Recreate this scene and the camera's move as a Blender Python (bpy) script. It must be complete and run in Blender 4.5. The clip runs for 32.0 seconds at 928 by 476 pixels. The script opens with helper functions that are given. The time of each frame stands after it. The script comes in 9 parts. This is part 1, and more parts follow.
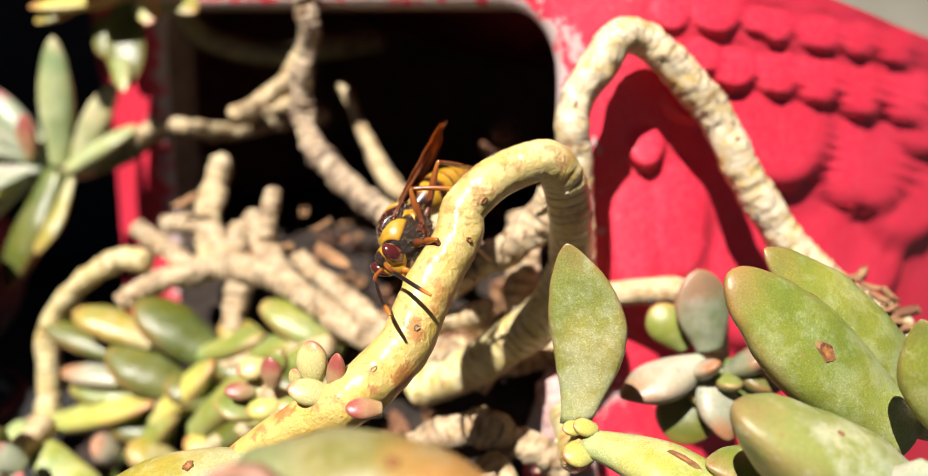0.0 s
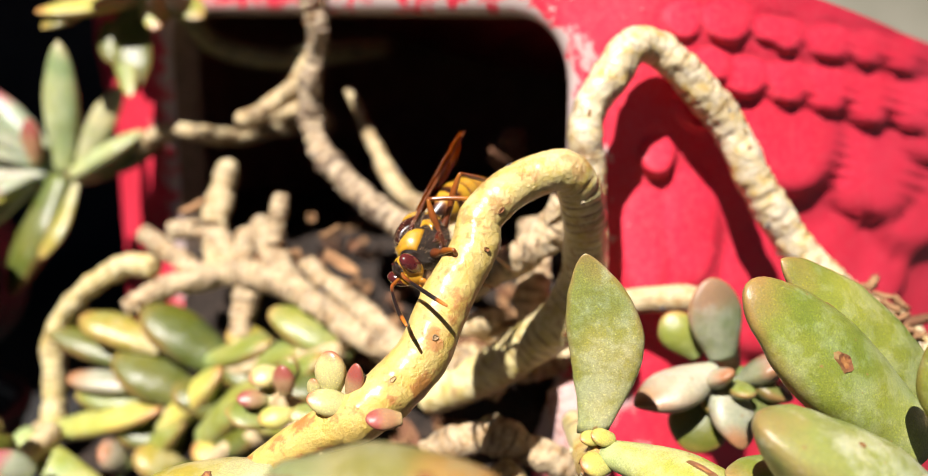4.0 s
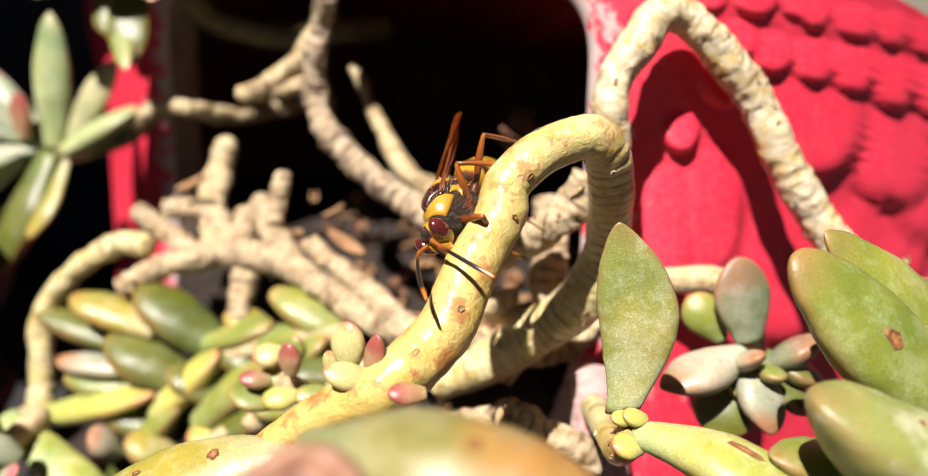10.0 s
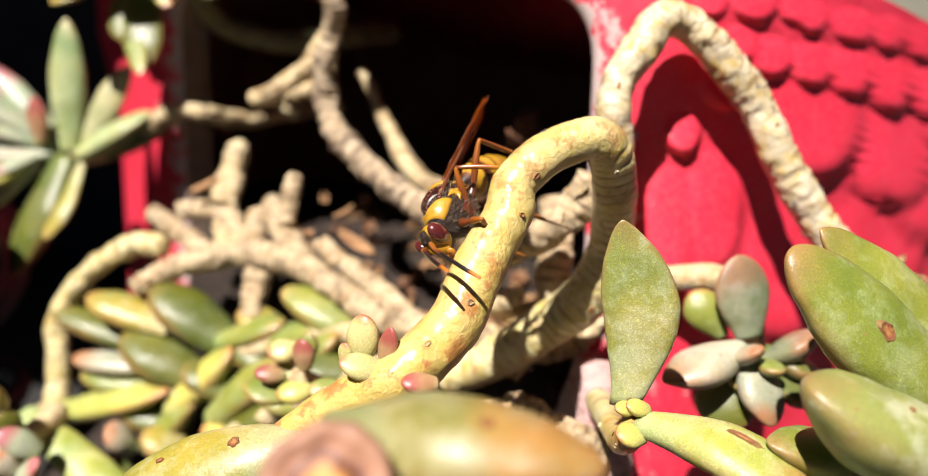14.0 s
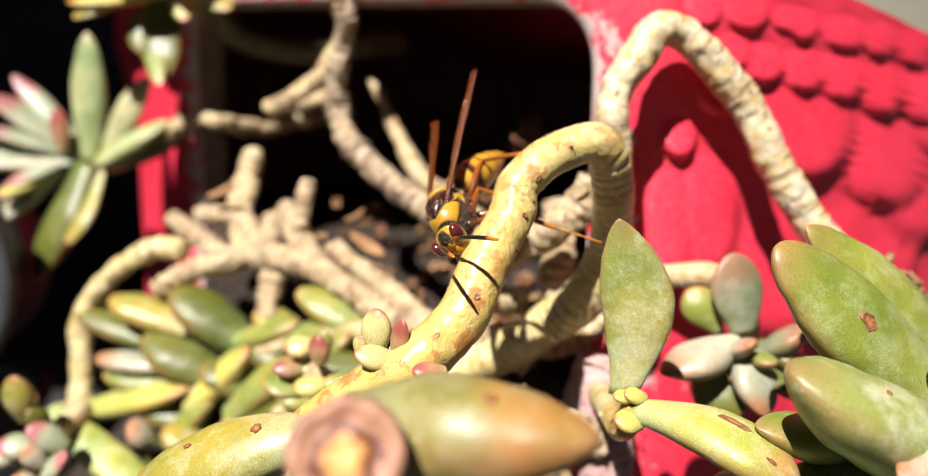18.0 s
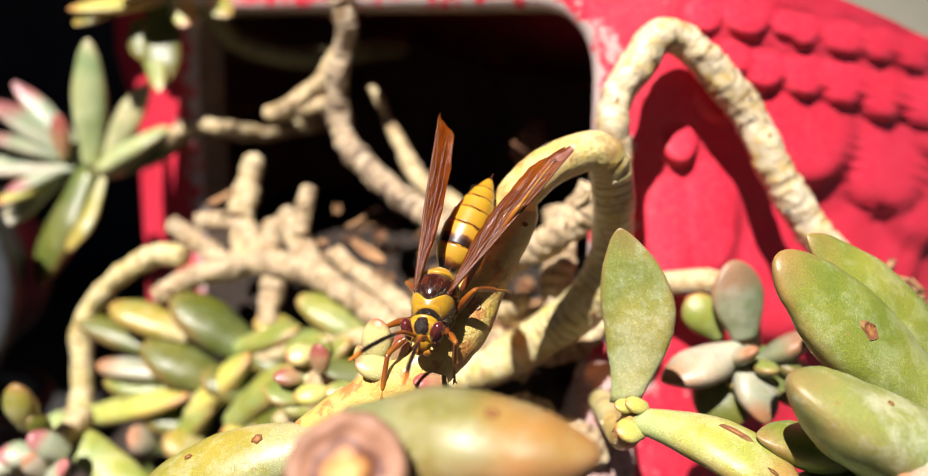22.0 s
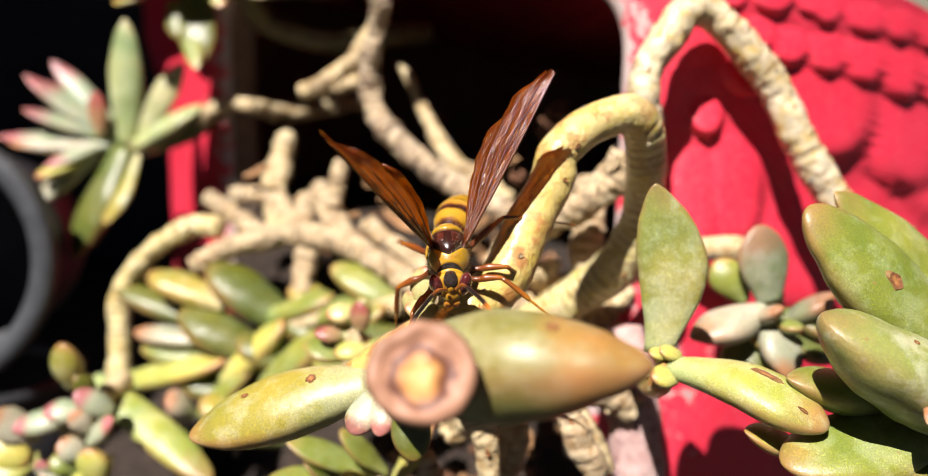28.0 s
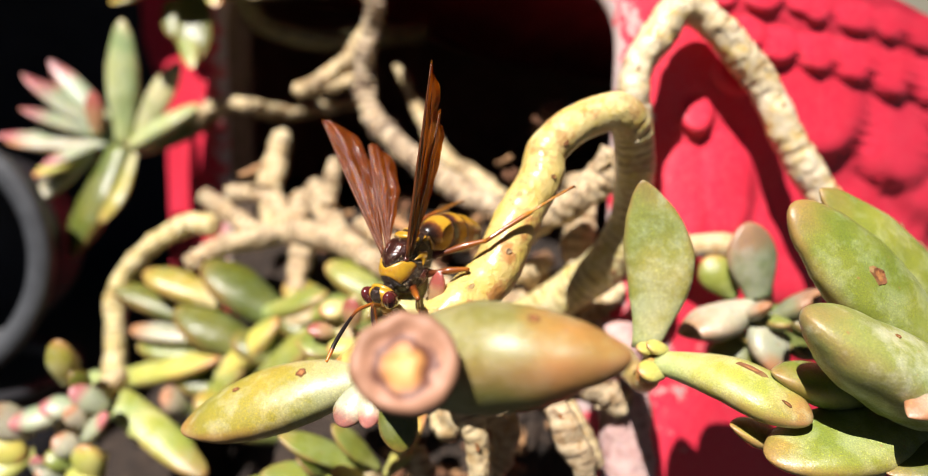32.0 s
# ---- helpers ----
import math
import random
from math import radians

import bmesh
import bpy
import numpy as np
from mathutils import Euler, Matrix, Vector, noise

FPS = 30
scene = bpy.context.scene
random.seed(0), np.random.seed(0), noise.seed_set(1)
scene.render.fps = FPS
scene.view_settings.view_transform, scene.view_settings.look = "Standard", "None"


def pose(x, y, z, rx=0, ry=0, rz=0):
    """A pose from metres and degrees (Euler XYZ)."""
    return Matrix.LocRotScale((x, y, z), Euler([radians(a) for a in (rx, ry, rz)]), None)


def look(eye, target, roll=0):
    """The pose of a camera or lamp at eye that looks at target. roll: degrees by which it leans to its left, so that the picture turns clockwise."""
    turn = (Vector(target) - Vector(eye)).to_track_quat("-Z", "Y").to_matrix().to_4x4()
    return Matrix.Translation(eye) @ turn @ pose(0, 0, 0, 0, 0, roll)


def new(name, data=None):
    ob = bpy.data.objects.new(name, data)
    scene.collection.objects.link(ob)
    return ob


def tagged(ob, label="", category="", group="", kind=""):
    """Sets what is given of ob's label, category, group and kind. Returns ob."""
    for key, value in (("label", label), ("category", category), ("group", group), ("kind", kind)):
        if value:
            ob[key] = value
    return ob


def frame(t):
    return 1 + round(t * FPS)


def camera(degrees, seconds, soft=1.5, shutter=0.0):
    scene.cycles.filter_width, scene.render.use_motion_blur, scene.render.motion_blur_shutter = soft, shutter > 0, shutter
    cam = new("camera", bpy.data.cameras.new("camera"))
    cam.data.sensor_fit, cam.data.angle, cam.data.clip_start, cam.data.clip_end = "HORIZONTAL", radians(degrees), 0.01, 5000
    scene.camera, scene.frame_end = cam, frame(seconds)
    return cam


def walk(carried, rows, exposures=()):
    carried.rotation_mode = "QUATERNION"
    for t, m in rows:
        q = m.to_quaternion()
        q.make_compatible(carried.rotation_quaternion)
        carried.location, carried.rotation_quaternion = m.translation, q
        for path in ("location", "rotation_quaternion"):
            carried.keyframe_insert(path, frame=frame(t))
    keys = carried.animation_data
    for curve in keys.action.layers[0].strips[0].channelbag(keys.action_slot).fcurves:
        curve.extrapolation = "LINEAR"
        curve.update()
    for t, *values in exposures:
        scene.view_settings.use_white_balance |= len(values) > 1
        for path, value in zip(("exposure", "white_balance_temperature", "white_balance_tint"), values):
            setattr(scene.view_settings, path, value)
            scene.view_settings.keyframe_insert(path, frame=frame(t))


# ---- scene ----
cam = camera(62.6, 32.0, 0.9)
cam.data.dof.use_dof, cam.data.dof.focus_distance, cam.data.dof.aperture_fstop = True, 0.108, 10.2
METRES, EYE, TILT, LEAN, TURN = 0.08, 0.16, -10.0, 0.0, 0.0
ROWS = [
    (0.0, 0.0, 0.0, 0.0, 0.0, 0.0, -0.0),
    (0.5, -0.001, 0.0137, -0.0048, 0.01, 0.0, -0.03),
    (1.0, 0.0043, 0.0127, -0.0003, -0.02, 0.01, -0.04),
    (1.5, 0.0094, 0.0022, 0.0136, -0.03, 0.05, -0.04),
    (2.0, -0.0063, 0.0002, -0.01, -0.07, 0.04, -0.02),
    (2.5, -0.0367, -0.0117, 0.0017, -0.09, 0.07, -0.01),
    (3.0, -0.0437, -0.0049, 0.0005, -0.16, 0.1, -0.02),
    (3.5, -0.0415, -0.0038, 0.0147, -0.25, 0.12, -0.04),
    (5.5, -0.0585, 0.0256, -0.0021, -0.75, 0.13, -0.31),
    (6.0, -0.1014, 0.0441, -0.0233, -0.86, 0.13, -0.41),
    (6.5, -0.1138, 0.0736, -0.0294, -0.98, 0.11, -0.54),
    (7.0, -0.1289, 0.0929, -0.0236, -1.09, 0.14, -0.63),
    (7.5, -0.133, 0.0966, -0.0073, -1.17, 0.14, -0.7),
    (8.0, -0.1207, 0.1054, -0.0206, -1.27, 0.13, -0.77),
    (8.5, -0.1321, 0.0883, -0.0097, -1.34, 0.15, -0.78),
    (9.0, -0.1391, 0.0821, -0.0268, -1.39, 0.17, -0.82),
    (9.5, -0.1371, 0.0796, -0.025, -1.43, 0.18, -0.82),
    (10.0, -0.112, 0.0837, -0.0456, -1.46, 0.21, -0.86),
    (10.5, -0.0908, 0.0863, -0.0522, -1.54, 0.2, -0.86),
    (11.0, -0.094, 0.073, -0.056, -1.53, 0.22, -0.9),
    (11.5, -0.1041, 0.0623, -0.0624, -1.52, 0.23, -0.93),
    (12.0, -0.1077, 0.0612, -0.0683, -1.5, 0.27, -0.93),
    (12.5, -0.1141, 0.0458, -0.0688, -1.44, 0.33, -0.95),
    (13.0, -0.1095, 0.0445, -0.0661, -1.36, 0.38, -0.93),
    (13.5, -0.1125, 0.0374, -0.0563, -1.29, 0.45, -0.87),
    (14.0, -0.1235, 0.0287, -0.0592, -1.18, 0.54, -0.81),
    (14.5, -0.1343, 0.0125, -0.0766, -1.08, 0.64, -0.77),
    (16.5, -0.1131, -0.0544, -0.0657, -0.73, 0.97, -0.53),
    (17.0, -0.0953, -0.0586, -0.0538, -0.68, 1.02, -0.5),
    (17.5, -0.1103, -0.0558, -0.0778, -0.62, 1.06, -0.52),
    (18.0, -0.1216, -0.0616, -0.0758, -0.56, 1.07, -0.49),
    (18.5, -0.1295, -0.0561, -0.0852, -0.53, 1.09, -0.49),
    (19.0, -0.1403, -0.0546, -0.0793, -0.49, 1.11, -0.47),
    (19.5, -0.1343, -0.0529, -0.061, -0.49, 1.12, -0.44),
    (20.0, -0.1105, -0.0523, -0.0567, -0.51, 1.13, -0.4),
    (20.5, -0.119, -0.062, -0.0588, -0.5, 1.12, -0.35),
    (21.0, -0.1136, -0.063, -0.0501, -0.49, 1.14, -0.32),
    (21.5, -0.1147, -0.0595, -0.0538, -0.51, 1.14, -0.32),
    (22.0, -0.1207, -0.0612, -0.059, -0.48, 1.13, -0.32),
    (22.5, -0.123, -0.0657, -0.0706, -0.48, 1.11, -0.36),
    (23.0, -0.1326, -0.0717, -0.0754, -0.42, 1.12, -0.4),
    (23.5, -0.1377, -0.0704, -0.0906, -0.41, 1.1, -0.44),
    (24.0, -0.1488, -0.077, -0.0884, -0.36, 1.12, -0.49),
    (24.5, -0.1458, -0.0808, -0.0966, -0.35, 1.1, -0.53),
    (25.0, -0.1522, -0.0874, -0.1166, -0.27, 1.14, -0.6),
    (25.5, -0.1612, -0.099, -0.118, -0.24, 1.12, -0.64),
    (26.0, -0.1576, -0.0972, -0.1324, -0.2, 1.14, -0.71),
    (26.5, -0.195, -0.1157, -0.1376, -0.11, 1.16, -0.77),
    (28.5, -0.1943, -0.1347, -0.1611, -0.05, 1.31, -0.9),
    (29.0, -0.1899, -0.1365, -0.1597, -0.03, 1.32, -0.91),
    (29.5, -0.1823, -0.137, -0.1658, -0.05, 1.37, -0.94),
    (30.0, -0.1756, -0.1429, -0.1684, -0.05, 1.32, -0.92),
    (30.5, -0.1738, -0.1477, -0.1689, -0.08, 1.33, -0.93),
    (31.0, -0.169, -0.1523, -0.1655, -0.03, 1.35, -0.92),
    (31.5, -0.1667, -0.1502, -0.1648, -0.01, 1.38, -0.92),
    (32.0, -0.172, -0.1499, -0.1696, -0.03, 1.4, -0.92),
]
walk(cam, [(t, pose(0, 0, EYE, TILT, LEAN, TURN) @ pose(METRES * x, METRES * y, METRES * z, 90 + pitch, roll, yaw)) for t, x, y, z, yaw, pitch, roll in ROWS])

# ---- world and light ----
world = bpy.data.worlds.new("sky")
scene.world = world
world.use_nodes = True
SUN_DIR = Vector((0.279, 0.572, -0.772)).normalized()  # the way the sunlight travels
sky = world.node_tree.nodes.new("ShaderNodeTexSky")
sky.sky_type, sky.sun_disc = "NISHITA", False
sky.air_density, sky.dust_density = 0.07, 0.0
sky.sun_elevation = math.asin(-SUN_DIR.z)
sky.sun_rotation = math.atan2(-SUN_DIR.x, -SUN_DIR.y)
world.node_tree.links.new(sky.outputs[0], world.node_tree.nodes["Background"].inputs[0])
world.node_tree.nodes["Background"].inputs[1].default_value = 0.03
sun = new("sun", bpy.data.lights.new("sun", "SUN"))
sun.data.energy, sun.data.angle, sun.data.color = 5.0, radians(0.55), (1.0, 0.94, 0.91)
sun.matrix_world = look((0, 0, 2), Vector((0, 0, 2)) + SUN_DIR)
scene.view_settings.exposure = 1.12

CM = 0.01


# ---- materials ----
def nodes_of(name):
    m = bpy.data.materials.new(name)
    m.use_nodes = True
    return m, m.node_tree.nodes, m.node_tree.links, m.node_tree.nodes["Principled BSDF"]


def ramp(nodes, stops):
    r = nodes.new("ShaderNodeValToRGB")
    while len(r.color_ramp.elements) < len(stops):
        r.color_ramp.elements.new(0.5)
    for e, (p, c) in zip(r.color_ramp.elements, stops):
        e.position, e.color = p, (*c, 1)
    return r


def texture(nodes, links, scale, detail=4, rough=0.55, kind="Noise"):
    co = nodes.new("ShaderNodeTexCoord")
    n = nodes.new("ShaderNodeTex" + kind)
    n.inputs["Scale"].default_value = scale
    if kind == "Noise":
        n.inputs["Detail"].default_value, n.inputs["Roughness"].default_value = detail, rough
    links.new(co.outputs["Object"], n.inputs["Vector"])
    return n


def mix(nodes, links, fac, a, b, mode="MIX"):
    m = nodes.new("ShaderNodeMix")
    m.data_type, m.blend_type = "RGBA", mode
    for sock, v in ((m.inputs[0], fac), (m.inputs[6], a), (m.inputs[7], b)):
        if isinstance(v, (int, float)):
            sock.default_value = v
        elif isinstance(v, tuple):
            sock.default_value = (*v, 1)
        else:
            links.new(v, sock)
    return m.outputs[2]


def relief(nodes, links, bsdf, parts):
    """Bump from (height socket, strength, metres) one on another."""
    last = None
    for height, strength, dist in parts:
        b = nodes.new("ShaderNodeBump")
        b.inputs["Strength"].default_value, b.inputs["Distance"].default_value = strength, dist
        links.new(height, b.inputs["Height"])
        if last:
            links.new(last, b.inputs["Normal"])
        last = b.outputs[0]
    links.new(last, bsdf.inputs["Normal"])


def attribute(nodes, name):
    a = nodes.new("ShaderNodeAttribute")
    a.attribute_name = name
    return a.outputs["Fac"]


def leaf_material(name, base, middle, tip, powder=(0.50, 0.56, 0.44), bloom=0.35, rough=0.34, red=0.82, margin=0.55):
    """A waxy succulent leaf: base to tip colours, rubbed pale powder, brown margin, cells with painted glitter."""
    m, n, l, b = nodes_of(name)
    r = ramp(n, [(0.0, base), (0.30, middle), (red, middle), (min(0.99, red + 0.22), tip)])
    wob = texture(n, l, 150, 3)
    add = n.new("ShaderNodeMath")
    add.operation = "MULTIPLY_ADD"
    l.new(wob.outputs[0], add.inputs[0])
    add.inputs[1].default_value = 0.30
    sub = n.new("ShaderNodeMath")
    sub.inputs[1].default_value = -0.15
    l.new(attribute(n, "along"), sub.inputs[0])
    l.new(sub.outputs[0], add.inputs[2])
    l.new(add.outputs[0], r.inputs[0])
    # powder in large rubbed patches with ragged edges, most of it near the base
    pale = texture(n, l, 210, 7, 0.66)
    low = n.new("ShaderNodeMath")
    low.operation = "MULTIPLY_ADD"
    l.new(attribute(n, "along"), low.inputs[0])
    low.inputs[1].default_value = -0.20
    l.new(pale.outputs[0], low.inputs[2])
    pr = ramp(n, [(0.34, (0, 0, 0)), (0.46, (bloom * 0.6, bloom * 0.6, bloom * 0.6)), (0.62, (bloom, bloom, bloom))])
    l.new(low.outputs[0], pr.inputs[0])
    c = mix(n, l, pr.outputs[0], r.outputs[0], powder)
    olive = texture(n, l, 75, 2)
    orr = ramp(n, [(0.35, (0.70, 0.80, 0.68)), (0.68, (1.15, 1.06, 0.95))])
    l.new(olive.outputs[0], orr.inputs[0])
    c = mix(n, l, 1.0, c, orr.outputs[0], "MULTIPLY")
    # fine cell mottling; its brightest specks are glints painted into the colour
    fine = texture(n, l, 4300, 3, 0.6)
    fr = ramp(n, [(0.34, (0.68, 0.70, 0.62)), (0.50, (0.95, 0.95, 0.92)), (0.60, (1.22, 1.22, 1.15)), (0.67, (2.3, 2.2, 1.8))])
    l.new(fine.outputs[0], fr.inputs[0])
    c = mix(n, l, 0.55, c, fr.outputs[0], "MULTIPLY")
    mr = n.new("ShaderNodeMath")
    mr.operation = "MULTIPLY_ADD"
    l.new(wob.outputs[0], mr.inputs[0])
    mr.inputs[1].default_value = 0.9
    l.new(attribute(n, "worn"), mr.inputs[2])
    mm = ramp(n, [(0.80, (0, 0, 0)), (1.35, (margin, margin, margin))])
    half = n.new("ShaderNodeMath")
    half.operation = "MULTIPLY"
    half.inputs[1].default_value = 0.7
    l.new(mr.outputs[0], half.inputs[0])
    l.new(half.outputs[0], mm.inputs[0])
    mm.color_ramp.elements[0].position, mm.color_ramp.elements[1].position = 0.50, 0.92
    c = mix(n, l, mm.outputs[0], c, (0.30, 0.13, 0.055))
    freckle = texture(n, l, 520, 2)
    fk = ramp(n, [(0.70, (0, 0, 0)), (0.75, (0.8, 0.8, 0.8))])
    l.new(freckle.outputs[0], fk.inputs[0])
    c = mix(n, l, fk.outputs[0], c, (0.26, 0.14, 0.05))
    l.new(c, b.inputs["Base Color"])
    rg = ramp(n, [(0.40, (rough + 0.16,) * 3), (0.66, (rough - 0.12,) * 3)])
    l.new(fine.outputs[0], rg.inputs[0])
    l.new(rg.outputs[0], b.inputs["Roughness"])
    b.inputs["Subsurface Weight"].default_value = 0.16
    b.inputs["Subsurface Radius"].default_value = (0.6, 0.7, 0.2)
    b.inputs["Subsurface Scale"].default_value = 0.002
    relief(n, l, b, [(fine.outputs[0], 0.3, 0.00015), (pale.outputs[0], 0.3, 0.0006)])
    return m


def bark_material(name, pale, warm, dark, patch=0.5, rough=0.5, coat=0.0, ripe=0.0, bumps=0.6):
    """Succulent stem skin: cream with yellow and rust patches, grey flecks, fine wrinkles."""
    m, n, l, b = nodes_of(name)
    big = texture(n, l, 130, 4)
    r = ramp(n, [(0.30, pale), (patch, warm), (0.64, pale), (0.75, warm)])
    l.new(big.outputs[0], r.inputs[0])
    rust = texture(n, l, 260, 5, 0.65)
    mott = texture(n, l, 430, 5, 0.6)
    mo = ramp(n, [(0.36, tuple(min(1, v * 1.12 + 0.02) for v in pale)), (0.50, pale), (0.62, warm)])
    l.new(mott.outputs[0], mo.inputs[0])
    rr = ramp(n, [(0.56, (0, 0, 0)), (0.68, (0.75, 0.75, 0.75))])
    l.new(rust.outputs[0], rr.inputs[0])
    c = mix(n, l, 0.5, r.outputs[0], mo.outputs[0])
    c = mix(n, l, rr.outputs[0], c, dark)
    fine = texture(n, l, 1500, 5, 0.7)
    fr = ramp(n, [(0.66, (0, 0, 0)), (0.74, (0.6, 0.6, 0.6))])
    l.new(fine.outputs[0], fr.inputs[0])
    c = mix(n, l, fr.outputs[0], c, tuple(v * 0.35 for v in dark))
    if ripe:
        # the old end of the stem turns ochre and rust
        end = n.new("ShaderNodeMath")
        end.operation = "MULTIPLY_ADD"
        l.new(big.outputs[0], end.inputs[0])
        end.inputs[1].default_value = -0.22
        l.new(attribute(n, "along"), end.inputs[2])
        er = ramp(n, [(0.0, (ripe, ripe, ripe)), (0.18, (ripe * 0.85,) * 3), (0.34, (0.40, 0.40, 0.40)), (0.55, (0, 0, 0))])
        l.new(end.outputs[0], er.inputs[0])
        c = mix(n, l, er.outputs[0], c, (0.56, 0.38, 0.07), "MIX")
        ru = ramp(n, [(0.52, (0, 0, 0)), (0.60, (0.9, 0.9, 0.9))])
        l.new(rust.outputs[0], ru.inputs[0])
        c = mix(n, l, mix(n, l, 1.0, ru.outputs[0], er.outputs[0], "MULTIPLY"), c, (0.40, 0.12, 0.03))
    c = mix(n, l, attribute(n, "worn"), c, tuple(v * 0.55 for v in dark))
    l.new(c, b.inputs["Base Color"])
    b.inputs["Roughness"].default_value = rough
    b.inputs["Coat Weight"].default_value, b.inputs["Coat Roughness"].default_value = coat, 0.3
    b.inputs["Subsurface Weight"].default_value = 0.12
    b.inputs["Subsurface Radius"].default_value = (0.8, 0.6, 0.25)
    b.inputs["Subsurface Scale"].default_value = 0.002
    relief(n, l, b, [(fine.outputs[0], 0.8, 0.0005), (rust.outputs[0], bumps, 0.0014)])
    return m


def plain_material(name, colour, second, scale, rough=0.5, bump=0.3, depth=0.0005, metal=0.0, coat=0.0):
    m, n, l, b = nodes_of(name)
    t = texture(n, l, scale, 6, 0.62)
    r = ramp(n, [(0.35, colour), (0.68, second)])
    l.new(t.outputs[0], r.inputs[0])
    l.new(r.outputs[0], b.inputs["Base Color"])
    b.inputs["Roughness"].default_value, b.inputs["Metallic"].default_value = rough, metal
    b.inputs["Coat Weight"].default_value = coat
    fine = texture(n, l, scale * 6, 4)
    relief(n, l, b, [(fine.outputs[0], bump, depth), (t.outputs[0], bump, depth * 3)])
    return m


def red_paint():
    m, n, l, b = nodes_of("red_paint")
    t = texture(n, l, 45, 5)
    r = ramp(n, [(0.3, (0.60, 0.016, 0.042)), (0.7, (0.68, 0.026, 0.062))])
    l.new(t.outputs[0], r.inputs[0])
    chip = texture(n, l, 210, 8, 0.7)
    add = n.new("ShaderNodeMath")
    add.operation = "ADD"
    l.new(chip.outputs[0], add.inputs[0])
    l.new(attribute(n, "worn"), add.inputs[1])
    cr = ramp(n, [(0.70, (0, 0, 0)), (0.78, (1, 1, 1))])
    l.new(add.outputs[0], cr.inputs[0])
    c = mix(n, l, cr.outputs[0], r.outputs[0], (0.46, 0.37, 0.34))
    dust = texture(n, l, 900, 4, 0.7)
    dr = ramp(n, [(0.42, (0, 0, 0)), (0.80, (0.24, 0.24, 0.24))])
    l.new(dust.outputs[0], dr.inputs[0])
    c = mix(n, l, dr.outputs[0], c, (0.52, 0.20, 0.20))
    l.new(c, b.inputs["Base Color"])
    b.inputs["Roughness"].default_value = 0.45
    relief(n, l, b, [(dust.outputs[0], 0.2, 0.0004), (cr.outputs[0], 0.3, 0.0004)])
    return m


def banded_material(name, stops, rough=0.3, coat=0.3, grain=900, stray=0.12):
    """A smooth cuticle coloured along the part's own length."""
    m, n, l, b = nodes_of(name)
    r = ramp(n, stops)
    t = texture(n, l, grain, 4)
    add = n.new("ShaderNodeMath")
    add.operation = "MULTIPLY_ADD"
    l.new(t.outputs[0], add.inputs[0])
    add.inputs[1].default_value = stray
    sub = n.new("ShaderNodeMath")
    sub.inputs[1].default_value = -stray / 2
    l.new(attribute(n, "along"), sub.inputs[0])
    l.new(sub.outputs[0], add.inputs[2])
    l.new(add.outputs[0], r.inputs[0])
    l.new(r.outputs[0], b.inputs["Base Color"])
    b.inputs["Roughness"].default_value, b.inputs["Coat Weight"].default_value = rough, coat
    b.inputs["Coat Roughness"].default_value = 0.15
    relief(n, l, b, [(t.outputs[0], 0.12, 0.00012)])
    return m


def wing_material():
    """Thin amber membrane: glossy, letting light through."""
    m, n, l, b = nodes_of("amber_wing")
    t = texture(n, l, 500, 5)
    r = ramp(n, [(0.3, (0.065, 0.017, 0.003)), (0.55, (0.18, 0.052, 0.006)), (0.75, (0.32, 0.115, 0.012))])
    l.new(t.outputs[0], r.inputs[0])
    l.new(r.outputs[0], b.inputs["Base Color"])
    b.inputs["Roughness"].default_value = 0.16
    b.inputs["Specular IOR Level"].default_value = 0.8
    glow = n.new("ShaderNodeBsdfTranslucent")
    glow.inputs[0].default_value = (0.66, 0.25, 0.014, 1)
    skin = n.new("ShaderNodeMixShader")
    skin.inputs[0].default_value = 0.5
    l.new(b.outputs[0], skin.inputs[1])
    l.new(glow.outputs[0], skin.inputs[2])
    clear = n.new("ShaderNodeBsdfTransparent")
    clear.inputs[0].default_value = (0.88, 0.50, 0.12, 1)
    both = n.new("ShaderNodeMixShader")
    both.inputs[0].default_value = 0.66
    l.new(clear.outputs[0], both.inputs[1])
    l.new(skin.outputs[0], both.inputs[2])
    l.new(both.outputs[0], n["Material Output"].inputs[0])
    wr = texture(n, l, 420, 5, 0.6)
    relief(n, l, b, [(wr.outputs[0], 0.7, 0.001)])
    return m


